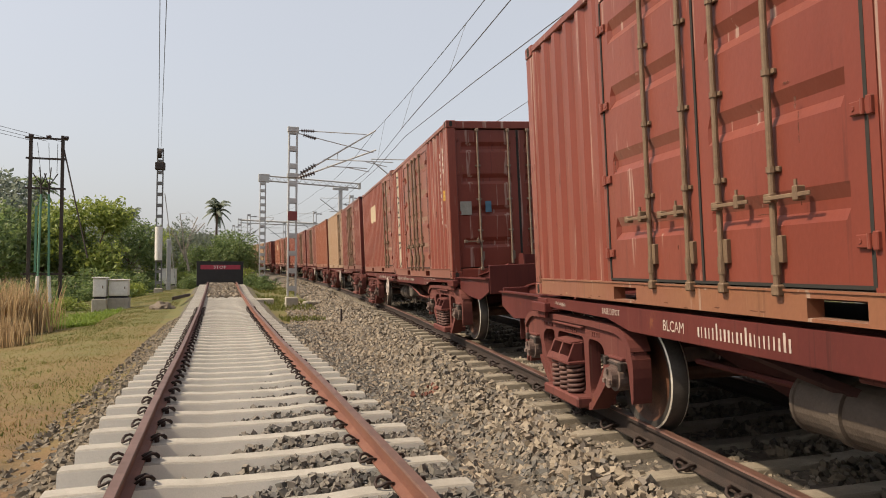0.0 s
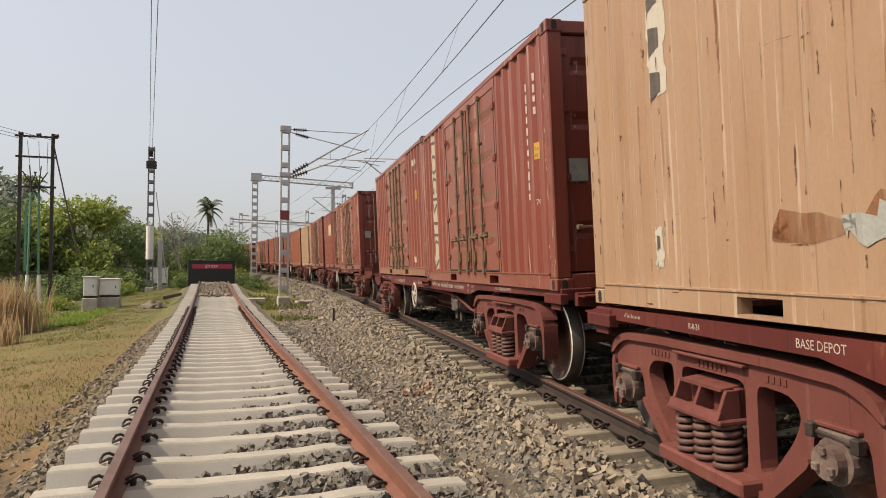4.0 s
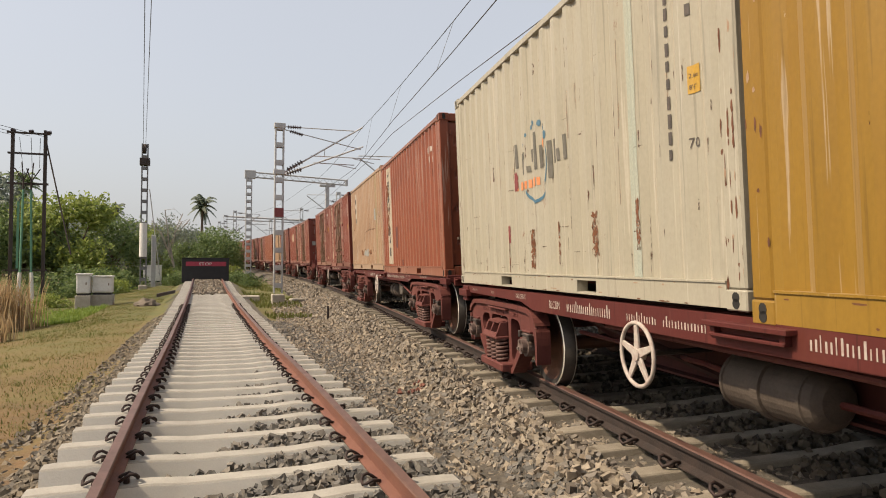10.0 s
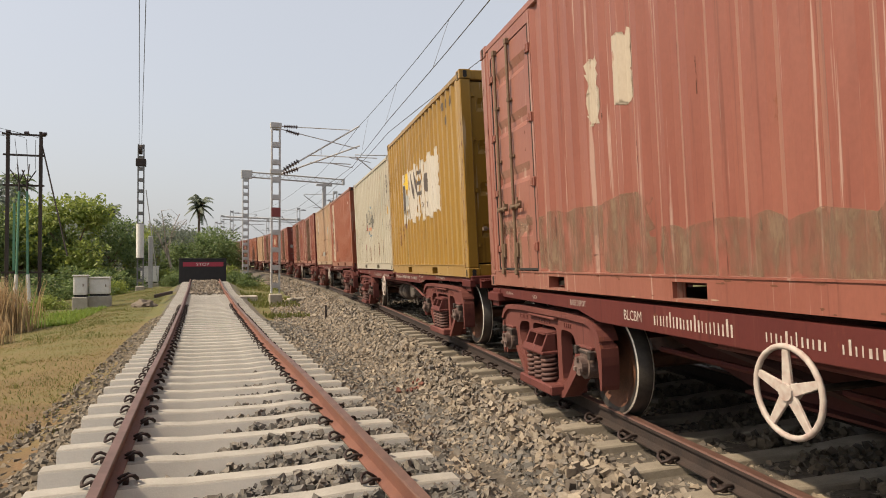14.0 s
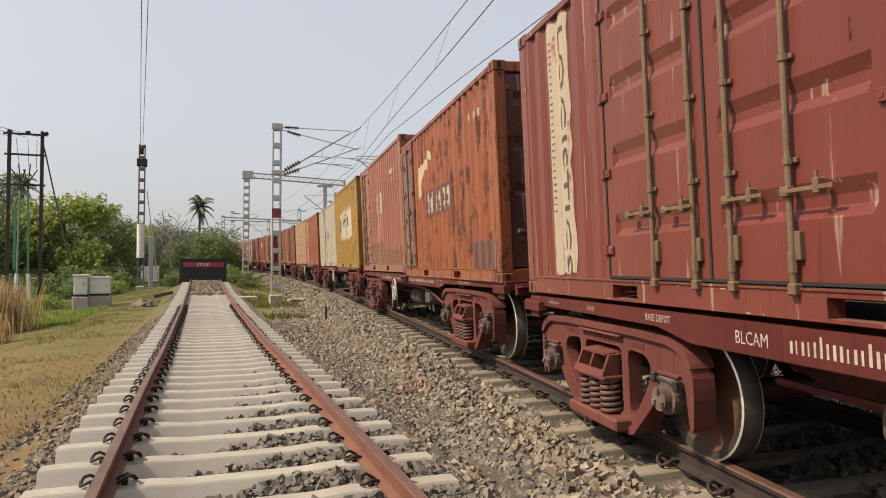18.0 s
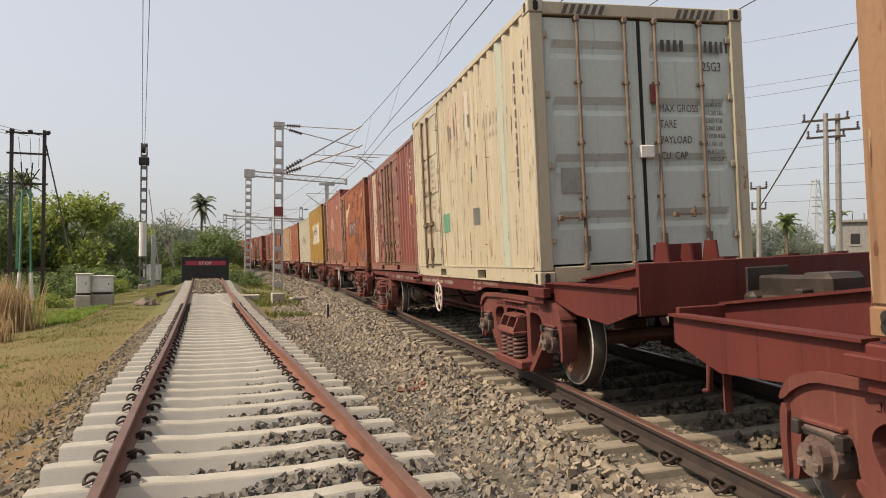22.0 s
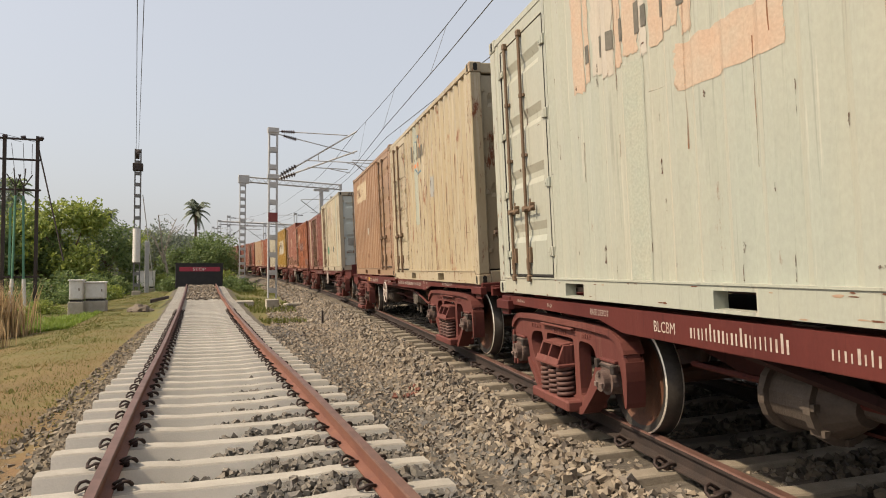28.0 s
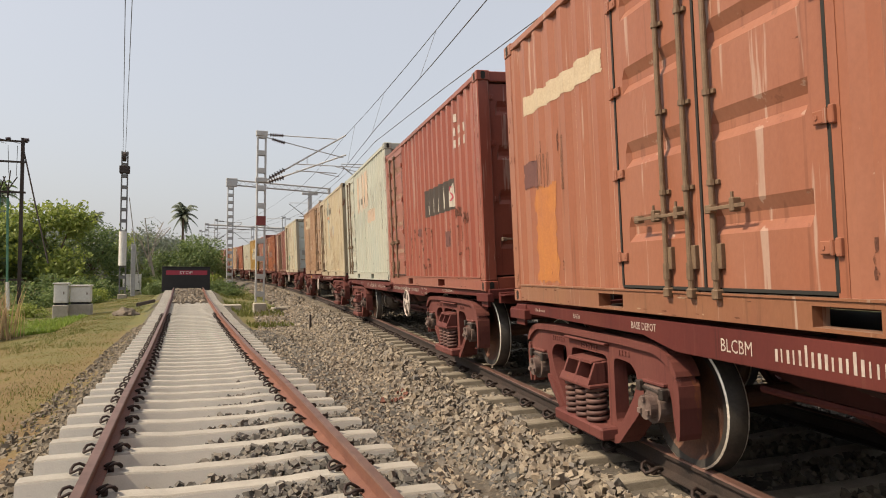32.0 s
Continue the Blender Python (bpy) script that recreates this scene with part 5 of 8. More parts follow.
def c6_marks(c):
    scabs(c, 18, 305, 'dark_stain', 0.2, 2.0, 0.2)
    r = random.Random(4)
    y = 1.48
    while y > -1.35:
        w = r.uniform(0.18, 0.26)
        patch(c, M["torn_white"], y, y - w * 0.86, r.uniform(0.88, 1.0), r.uniform(1.74, 1.88), int(100 * y) + 900, 0.025)
        y -= w
    shape(c, [(1.42, 1.15), (1.30, 1.15), (1.30, 1.58), (1.42, 1.60)], M["mark_dark"], 0.006)
    shape(c, [(1.40, 1.62), (0.98, 1.46), (0.98, 1.80), (1.16, 1.77)], M["logo_yellow"], 0.006)
    shape(c, [(1.26, 1.20), (0.96, 1.20), (0.96, 1.32), (1.12, 1.42)], M["grey_patch"], 0.006)
    for yy in (0.66, 0.36):
        shape(c, [(yy, 1.72), (yy - 0.07, 1.72), (yy - 0.22, 1.28), (yy - 0.15, 1.28)], M["mark_dark"], 0.006)
    for zz in (1.30, 1.47, 1.64):
        shape(c, [(0.06, zz), (-0.28, zz), (-0.28, zz + 0.06), (0.06, zz + 0.06)], M["mark_dark"], 0.006)
    shape(c, disc(-0.62, 1.45, 0.15), M["mark_dark"], 0.006)
    for k, ch in enumerate("PONTA TO POIT"):
        if ch != " ":
            words(c, ch, 1.40 - 0.165 * k, 1.06 + 0.02 * (k % 3 == 1), 0.125, M["mark_dark"], False, 0.75, 0.009)
    for k, (yy, z0, z1) in enumerate(((2.16, 0.5, 0.80), (1.94, 0.52, 0.86), (1.64, 0.62, 0.86), (1.28, 0.55, 0.84), (1.00, 0.70, 0.88))):
        patch(c, M["worn_brown"], yy, yy - 0.035, z0, z1, 70 + k, 0.008, 0.005)
    patch(c, M["dull_purple"], 1.36, 1.28, 0.82, 0.90, 77, 0.01, 0.006)
    patch(c, M["green_band"], 1.36, 1.22, 0.17, 2.6, 66, 0.006)
    bars(c, -1.80, 2.28, 6, 0.07, 0.11, 0.05, M["mark_dark"])
    bars(c, -2.0, 2.08, 2, 0.07, 0.11, 0.05, M["mark_dark"])
    end_plate(c, -0.72, -0.50, 1.35, 1.62, M["plate_grey"])
    bm = bmesh.new()
    bmesh.ops.create_circle(bm, cap_ends=True, segments=20, radius=0.10, matrix=Matrix.Translation((-0.52, -CL / 2 + 0.041, 2.05)) @ Matrix.Rotation(math.pi / 2, 4, "X"))
    mark(c, bm, M["white_paint"], "round_sticker")


def c7_marks(c):
    scabs(c, 26, 306, 'dark_stain', 0.2, 1.6, 0.25)
    patch(c, M["mud_stain"], 2.6, -0.6, 0.17, 0.66, 81, 0.04)
    patch(c, M["mud_stain"], -0.7, -2.8, 0.17, 0.46, 82, 0.04, 0.004)
    bars(c, -1.55, 2.0, 6, 0.07, 0.10, 0.05, M["mark_white"])
    bars(c, -1.9, 1.82, 2, 0.07, 0.10, 0.05, M["mark_white"])
    patch(c, M["cream_strip"], -0.2, -0.42, 1.30, 1.75, 83, 0.03)
    patch(c, M["cream_strip"], 0.25, 0.05, 1.25, 1.7, 84, 0.03)


def c8_marks(c):
    scabs(c, 190, 307, 'dark_stain', 0.2, 2.4, 0.34)
    shape(c, [(1.40, 1.38), (1.18, 1.56), (1.02, 1.85), (0.78, 1.84), (0.62, 2.02), (0.42, 1.93), (0.36, 2.05), (0.58, 2.14), (0.86, 1.99), (1.38, 1.95)], M["film_sign"])
    patch(c, M["dull_purple"], 0.82, -0.86, 1.02, 1.46, 85, 0.03)
    r = random.Random(9)
    for k, yy in enumerate((0.76, 0.50, 0.20, -0.06, -0.34, -0.60)):
        patch(c, M["torn_white"], yy, yy - (0.08 if k == 3 else 0.17), 1.08 + 0.03 * r.random(), 1.40, 86 + k, 0.035, 0.006)
    patch(c, M["brown_door"], -1.84, -2.82, 0.17, 0.52, 92, 0.015, 0.006)
    bars(c, -1.9, 2.1, 4, 0.07, 0.10, 0.05, M["cream_strip"])
    for k, z in enumerate((2.05, 1.93, 1.81, 1.60)):
        end_words(c, ("GROSS WT.", "TARE WT.", "PAYLOAD", "CARGO WT.")[k], -0.98, z, 0.11, M["rusty"])


def tare_board(c, y, z, m):
    """Weights stencilled on a side door leaf."""
    rows = (("MAX GROSS", "31.480 KGS", "67.200 LBS"), ("TARE", "2.650 KGS", "5.840 LBS"), ("PAYLOAD", "27.830 KGS", "61.360 LBS"), ("CU. CAP.", "36.8 CU.M", "1.300 CUFT"))
    for k, (one, two, three) in enumerate(rows):
        for text, yy, zz, size in ((one, y, z - 0.20 * k, 0.105), (two, y - 0.56, z - 0.20 * k + 0.05, 0.062), (three, y - 0.56, z - 0.20 * k - 0.04, 0.062)):
            bm = letters(text, size, 0.8)
            for v in bm.verts:
                v.co = (-HW + 0.0105, yy - v.co.x, zz + v.co.y)
            mark(c, bm, m, "lettering")


def c10_marks(c):
    scabs(c, 40, 403, "rust_streak", 0.9, 2.2, 1.5)
    scabs(c, 190, 308, "dark_stain", 0.2, 2.4, 0.5)
    scabs(c, 110, 318, "rust_streak", 0.2, 2.4, 0.7)
    for k in range(9):
        y1 = 0.62 - 0.165 * k
        patch(c, (M["cream_strip"], M["torn_white"], M["peach"])[k % 3], y1, y1 - 0.085, 1.60 + 0.09 * (k % 3), 2.3, 110 + k, 0.016)
        patch(c, M["worn_brown"], y1 + 0.012, y1 - 0.008, 1.56 + 0.08 * (k % 2), 2.28, 510 + k, 0.006, 0.005)
    for x, lo, hi in ((0.5, 0, 0.22), (0.3, 0, 0.16), (0.06, 0, 0.24), (-0.12, 0, 0.16), (-0.36, 0, 0.2), (-0.6, 0, 0.16)):
        shape(c, [(x, 1.86 + lo), (x - 0.05, 1.86 + lo), (x - 0.04, 1.86 + hi), (x + 0.01, 1.86 + hi)], M["logo_grey"], 0.006)
    shape(c, disc(-0.14, 2.08, 0.03, 8), M["logo_orange"], 0.006)
    patch(c, M["blue_band"], -1.90, -2.06, 0.17, 2.5, 125, 0.006)
    patch(c, M["green_patch"], 1.02, 0.54, 0.64, 0.89, 120, 0.006, 0.006)
    patch(c, M["patch_steel"], -0.70, -0.94, 0.66, 0.86, 121, 0.005, 0.006)
    patch(c, M["patch_steel"], -0.62, -0.72, 1.18, 1.38, 124, 0.008, 0.006)
    patch(c, M["blue_band"], 1.24, 1.12, 0.17, 2.4, 122, 0.006)
    bars(c, -1.22, 1.70, 9, 0.022, 0.16, 0.045, M["ghost"])
    bars(c, -1.26, 1.58, 11, 0.02, 0.06, 0.032, M["ghost"])
    id_block(c, M["mark_dark"], -2.48)
    tare_board(c, 2.20, 1.66, M["mark_dark"])
    for k, (tx, z) in enumerate((("MAX GROSS", 1.58), ("TARE", 1.43), ("PAYLOAD", 1.28), ("CU. CAP.", 1.13))):
        end_words(c, tx, 0.20, z, 0.105, M["mark_dark"])
        for n_, tx2 in enumerate((("30 80 KGS", "67.200 LBS"), ("2.850 KGS", "5.840 LBS"), ("27.830 KGS", "61.360 LB"), ("36.8 CU.M", "1.300 CUFT"))[k]):
            end_words(c, tx2, 0.745, z + 0.05 - 0.075 * n_, 0.06, M["mark_dark"])
    for x0, x1 in ((0.25, 0.31), (0.325, 0.385), (0.40, 0.46), (0.475, 0.535), (0.72, 0.76), (0.775, 0.815), (0.83, 0.885), (0.90, 0.95), (0.965, 1.01), (1.025, 1.07)):
        mark(c, boxm(x0, x1 - 0.02, -CL / 2 + 0.036, -CL / 2 + 0.040, 2.16, 2.27), M["mark_dark"], "lettering")
    end_words(c, "25G3", 0.73, 1.98, 0.13, M["mark_dark"])
    for x0 in (0.42, 0.50, 0.58, 0.66, 0.74, 0.82):
        mark(c, prism(bmesh.new(), [(x0, CH - 0.12), (x0 + 0.045, CH - 0.12), (x0 + 0.085, CH - 0.03), (x0 + 0.04, CH - 0.03)], "y", -CL / 2 + 0.007, -CL / 2 + 0.012), M["mark_dark"], "hazard_stripe")
        mark(c, prism(bmesh.new(), [(-x0, CH - 0.12), (-x0 - 0.045, CH - 0.12), (-x0 - 0.005, CH - 0.03), (-x0 + 0.04, CH - 0.03)], "y", -CL / 2 + 0.007, -CL / 2 + 0.012), M["mark_dark"], "hazard_stripe")
    mark(c, boxm(0.10, 0.19, -CL / 2 + 0.02, -CL / 2 + 0.04, 1.66, 1.84, 0.004), M["maroon"], "repair_plate")
    mark(c, boxm(-0.06, 0.10, -CL / 2 - 0.01, -CL / 2 + 0.04, 1.14, 1.26, 0.01), M["white_paint"], "seal_guard")
    end_plate(c, -0.93, -0.70, 0.83, 1.06, M["plate_grey"])


def c11_marks(c):
    scabs(c, 80, 309, 'rust_stain', 0.2, 1.8, 0.3)
    patch(c, M["film_sign"], 2.42, 0.55, 1.86, 2.32, 130, 0.012)
    for k in range(6):
        yy = 2.2 - 0.24 * k
        shape(c, [(yy, 2.0), (yy - 0.07, 2.0), (yy - 0.05, 2.22), (yy + 0.02, 2.22)], M["worn_brown"], 0.006)
    patch(c, M["torn_white"], 0.55, 0.42, 0.98, 1.12, 131, 0.03)
    patch(c, M["rust_streak"], 0.62, 0.5, 0.42, 0.5, 132, 0.03)


def c12_marks(c):
    scabs(c, 70, 404, "rust_streak", 0.9, 2.2, 1.5)
    scabs(c, 200, 310, "dark_stain", 0.2, 2.4, 0.4)
    scabs(c, 120, 320, "rust_streak", 0.2, 2.4, 0.9)
    ring_logo(c, 0.35, 1.95, 0.62)
    patch(c, M["blue_band"], 0.62, 0.45, 0.9, 2.5, 140, 0.02)
    for k, (yy, w, z0, z1) in enumerate(((1.22, 0.05, 0.2, 2.3), (0.98, 0.03, 0.2, 1.6), (0.16, 0.04, 0.17, 1.7), (-0.74, 0.06, 0.17, 1.3), (-1.6, 0.03, 0.17, 0.8))):
        patch(c, M["rust_streak"], yy, yy - w, z0, z1, 141 + k, 0.010)
    patch(c, M["grey_patch"], -0.55, -0.80, 1.25, 1.55, 150, 0.004)
    for yy, z in ((-0.36, 1.62), (-0.62, 1.75), (-0.20, 1.30)):
        patch(c, M["peach"], yy, yy - 0.06, z, z + 0.22, int(1000 * z), 0.02, 0.006)
    tare_board(c, 2.55, 1.72, M["mark_dark"])


def c13_marks(c):
    scabs(c, 12, 405, "rust_streak", 0.9, 2.2, 1.2)
    scabs(c, 60, 311, 'dark_stain', 0.2, 1.9, 0.2)
    for k in range(10):
        patch(c, M["torn_white"] if k in (2, 3, 6) else M["peach"], 0.86 - 0.165 * k, 0.72 - 0.165 * k, 1.55 + 0.03 * (k % 3), 2.38, 160 + k, 0.012)
    patch(c, M["peach"], -0.57, -1.46, 1.24, 1.50, 170, 0.012, 0.002)
    for x, lo, hi in ((0.62, 0, 0.13), (0.44, 0, 0.15), (0.28, 0, 0.13), (0.10, 0.0, 0.15), (-0.08, 0, 0.2), (-0.22, 0, 0.13), (-0.40, 0, 0.13), (-0.6, 0, 0.16)):
        shape(c, [(x, 1.72 + lo), (x - 0.06, 1.72 + lo), (x - 0.06, 1.72 + hi), (x, 1.72 + hi)], M["logo_grey"], 0.006)
    patch(c, M["blue_band"], 0.06, -0.22, 0.17, 1.56, 171, 0.006)
    bars(c, -2.4, 1.9, 8, 0.085, 0.05, 0.03, M["mark_dark"], True, 9)


def c14_marks(c):
    scabs(c, 60, 312, 'dark_stain', 0.25, 1.2, 0.3)
    patch(c, M["name_band"], -0.10, -1.80, 1.08, 1.49, 180, 0.006)
    r = random.Random(31)
    for yy, w, top in ((-0.11, 0.07, 1.28), (-0.34, 0.11, 1.42), (-0.62, 0.07, 1.45), (-0.90, 0.10, 1.40), (-1.26, 0.11, 1.45), (-1.56, 0.23, 1.44)):
        low = 1.10 + 0.02 * r.random()
        pts = [(yy - w * f_ + r.uniform(-0.008, 0.008), low + 0.03 * r.random()) for f_ in (0, 0.25, 0.5, 0.75, 1)]
        pts += [(yy - w * f_ + r.uniform(-0.014, 0.014), low + (top - low) * h_) for f_, h_ in ((1.0, 0.35), (0.92, 0.6), (0.8, 0.7), (0.72, 1.0), (0.5, 0.8), (0.4, 0.62), (0.25, 0.72), (0.18, 0.4), (0.06, 0.5))]
        shape(c, pts, M["torn_white"], 0.006)
    shape(c, [(-1.62, 1.20), (-1.68, 1.19), (-1.74, 1.23), (-1.72, 1.28), (-1.65, 1.33), (-1.67, 1.37), (-1.74, 1.38), (-1.66, 1.39), (-1.63, 1.34), (-1.69, 1.28), (-1.71, 1.24), (-1.67, 1.21)], M["stop_red"], 0.009)
    patch(c, M["dull_purple"], -1.33, -1.57, 0.58, 0.80, 181, 0.008)
    patch(c, M["dull_purple"], 0.33, 0.22, 0.82, 0.93, 182, 0.012)
    r = random.Random(3)
    for k in range(34):
        yy = r.uniform(-2.3, 1.0)
        z = r.uniform(0.70, 0.90) if k % 3 else r.uniform(0.25, 0.6)
        w = r.uniform(0.05, 0.11)
        patch(c, M["dark_stain"], yy, yy - w * 0.8, z, z + r.uniform(0.02, 0.05), 190 + k, 0.010, 0.006)
        for _ in range(2):
            y1 = yy - w * r.random()
            patch(c, M["rust_halo"], y1, y1 - r.uniform(0.008, 0.016), z - r.uniform(0.06, 0.3), z + 0.02, 390 + k, 0.006, 0.005)
    for yy, z, d in ((-1.85, 0.95, 0.2), (-2.25, 0.86, 0.16)):
        patch(c, M["dark_stain"], yy, yy - d, z, z + 0.12, int(900 * z), 0.03, 0.006)
    bars(c, -1.95, 2.2, 2, 0.07, 0.11, 0.05, M["mark_white"])
    bars(c, -1.92, 2.02, 4, 0.07, 0.11, 0.05, M["mark_white"])
    bars(c, -1.92, 1.86, 4, 0.07, 0.11, 0.05, M["mark_white"])


def c15_marks(c):
    scabs(c, 20, 313, 'dark_stain', 0.25, 1.6, 0.25)
    patch(c, M["film_sign"], 2.60, 1.06, 1.78, 1.96, 220, 0.012)
    patch(c, M["orange_patch"], 2.44, 1.93, 0.20, 1.06, 221, 0.02)
    patch(c, M["dull_purple"], 2.70, 2.36, 1.09, 1.33, 222, 0.012, 0.005)
    patch(c, M["worn_brown"], 2.38, 2.32, 1.06, 1.38, 223, 0.008, 0.006)
    for k in range(6):
        patch(c, M["worn_brown"], 2.30 - 0.035 * k, 2.285 - 0.035 * k, 1.05 + 0.02 * (k % 3), 1.36, 224 + k, 0.003, 0.005)
    patch(c, M["worn_brown"], 1.86, 1.80, 1.0, 1.45, 235, 0.01, 0.005)


def scabs(c, n_, seed, m="rust_stain", z0=0.2, z1=2.3, tall=0.3):
    """Small rust scabs along the folds."""
    r = random.Random(seed)
    bm = bmesh.new()
    for _ in range(n_):
        y = math.floor(r.uniform(-2.7, 2.7) / PITCH) * PITCH + r.choice((0.0, 0.07, 0.14, 0.21)) + r.uniform(-0.015, 0.015)
        z = z0 + (z1 - z0) * r.random() ** 1.4
        w_, h_ = 0.0025 + 0.008 * r.random() ** 2, tall * (0.12 + 0.9 * r.random() ** 2)
        if r.random() < 0.12:
            w_, h_ = min(h_ * 0.4, 0.09), w_ * 0.6
        k = 6
        if w_ > h_:
            pts = [(y - w_ + 2 * w_ * i / k, z + h_ * r.uniform(-1.5, 0)) for i in range(k + 1)] + [(y + w_ - 2 * w_ * i / k, z + h_ * r.uniform(0.2, 1.5)) for i in range(k + 1)]
        else:
            pts = [(y - w_ * r.uniform(0.0, 1.4), z - h_ * (0.5 - i / k)) for i in range(k + 1)] + [(y + w_ * r.uniform(0.1, 1.4), z + h_ * (0.5 - i / k)) for i in range(k + 1)]
        bm.faces.new([bm.verts.new((max(-2.8, min(2.8, a_)), max(0.18, b_), 0)) for a_, b_ in pts])
    bmesh.ops.triangulate(bm, faces=bm.faces[:])
    ob = mark(c, on_side(bm, -1, 0.0035), M[m], "rust_scab")
    ob["kind"] = "stuff"


def edge_chips(c, seed):
    """Rust and bare primer where corner posts and the lower rail are knocked, on the camera side and on the rear posts."""
    r = random.Random(seed)
    for m, n_ in (("chip_rust", 70), ("chip_pale", 34)):
        bm = bmesh.new()
        for k in range(n_):
            kind = r.random()
            if kind < 0.62:
                end = r.choice((-1, 1, -1))
                y, z = end * (CL / 2 - r.choice((0.012, 0.05, 0.09, 0.13, 0.15))), 0.14 + 2.2 * r.random() ** 1.3
                hy, hz = r.uniform(0.004, 0.014), r.uniform(0.01, 0.07)
                x = -HW - 0.0012
            else:
                y, z = r.uniform(-2.8, 2.8), r.choice((0.02, 0.04, 0.13, 0.145))
                if any(a_ - 0.06 < y < b_ + 0.06 for a_, b_ in POCKETS):
                    continue
                hy, hz = r.uniform(0.01, 0.05), r.uniform(0.003, 0.008)
                x = -HW + 0.0005
            pts = [(x, max(-CL / 2 + 0.014, min(CL / 2 - 0.014, y + hy * r.uniform(0.5, 1.2) * math.cos(q))), z + hz * r.uniform(0.5, 1.2) * math.sin(q)) for q in (0, 0.9, 1.8, 2.7, 3.6, 4.5, 5.4)]
            bm.faces.new([bm.verts.new(p) for p in pts])
        mark(c, bm, M[m], "edge_wear")["kind"] = "stuff"


def plain_marks(c):
    bars(c, -1.9, 2.18, 4, 0.07, 0.11, 0.05, M["mark_white"])
    bars(c, -2.05, 2.0, 2, 0.07, 0.11, 0.05, M["mark_white"])


def sign_marks(c):
    patch(c, M["film_sign"], 1.1, 0.1, 1.5, 2.0, 230, 0.02)
    plain_marks(c)


# ---- lettering on a wagon's sill ----
SILL_TEXT = {}


def sill_words(w, text, y, z, size):
    key = (text, size)
    if key not in SILL_TEXT:
        bm = letters(text, size, 0.8)
        for v in bm.verts:
            v.co = (0, -v.co.x, v.co.y)
        SILL_TEXT[key] = mesh_of(bm, "lettering")
    part("lettering", SILL_TEXT[key], M["mark_white"], w, at=Matrix.Translation((-SILL_X - 0.0105, y, z)))["kind"] = "stuff"


def sill_bars(w, y, z, count, bw, bh, gap, seed):
    key = (count, bw, bh, gap, seed)
    if key not in SILL_TEXT:
        r = random.Random(seed)
        bm = bmesh.new()
        for k in range(2 * count):
            ww, hh = bw * r.uniform(0.16, 0.34), bh * r.choice((0.62, 0.68, 0.66, 1.0, 0.72))
            y0 = -k * (bw + gap) / 2
            bm.faces.new([bm.verts.new((0, a_, b_)) for a_, b_ in ((y0, 0), (y0 - ww, 0), (y0 - ww, hh), (y0, hh))])
        SILL_TEXT[key] = mesh_of(bm, "lettering")
    part("lettering", SILL_TEXT[key], M["mark_white"], w, at=Matrix.Translation((-SILL_X - 0.0105, y, z)))["kind"] = "stuff"


def sill_marks(w, kind, gear):
    code = "BLCBM" if kind == "mid" else "BLCAM"
    f = 0.7 if kind == "open_front" else 0.0
    e_ = -0.86 if kind == "open_rear" else 0.0
    sill_bars(w, 5.6, 0.96, 6, 0.03, 0.03, 0.012, 1)
    sill_words(w, "R-8-24", 4.75 + f, 0.948, 0.055)
    sill_words(w, "BASE DEPOT", 3.82 + f, 0.940, 0.07)
    sill_words(w, code, 2.86 + f, 0.890, 0.105)
    sill_bars(w, 2.44 + f, 0.885, 11, 0.055, 0.10, 0.022, 2)
    sill_bars(w, 1.35, 0.893, 6, 0.05, 0.07, 0.02, 3)
    sill_bars(w, 0.86, 0.893, 7, 0.05, 0.07, 0.02, 4)
    sill_bars(w, -0.42, 0.893, 10, 0.045, 0.08, 0.016, 5)
    sill_bars(w, -1.10, 0.893, 13, 0.045, 0.08, 0.016, 6)
    sill_bars(w, -2.0, 0.893, 9, 0.045, 0.08, 0.016, 7)
    if f and 12 < len(TRAIN) < 20:
        part("yellow_patch", boxm(-0.003, 0.002, -0.26, 0.0, 0.0, 0.10), M["sticker_yellow"], w, at=Matrix.Translation((-SILL_X - 0.0095, 2.92 + f + 0.26, 0.88)))
    sill_words(w, "TARE", -2.72 + e_, 0.935, 0.06)
    sill_bars(w, -2.92 + e_, 0.937, 4, 0.03, 0.04, 0.012, 8)
    sill_words(w, "C.C.", -2.72 + e_, 0.865, 0.06)
    sill_bars(w, -2.92 + e_, 0.867, 4, 0.03, 0.04, 0.012, 9)
    sill_words(w, "NOT TO BE LOOSE SHUNTED", -4.02, 0.938, 0.055)


# ---- the order of the train, from the wagon abreast of the camera ----
def double(m=None, y=1.25, w=1.25, leaf="leaf_side"):
    return dict(y=y, w=w, n=2, leaf=leaf, rods=(0.53, 0.90), rods2=(0.17, 0.53), hz=0.44)


def single(y=2.67, w=1.20, leaf="leaf_narrow", **k):
    return dict(dict(y=y, w=w, n=1, leaf=leaf, rods=(0.16, 0.52), rods2=(), hz=0.60), **k)


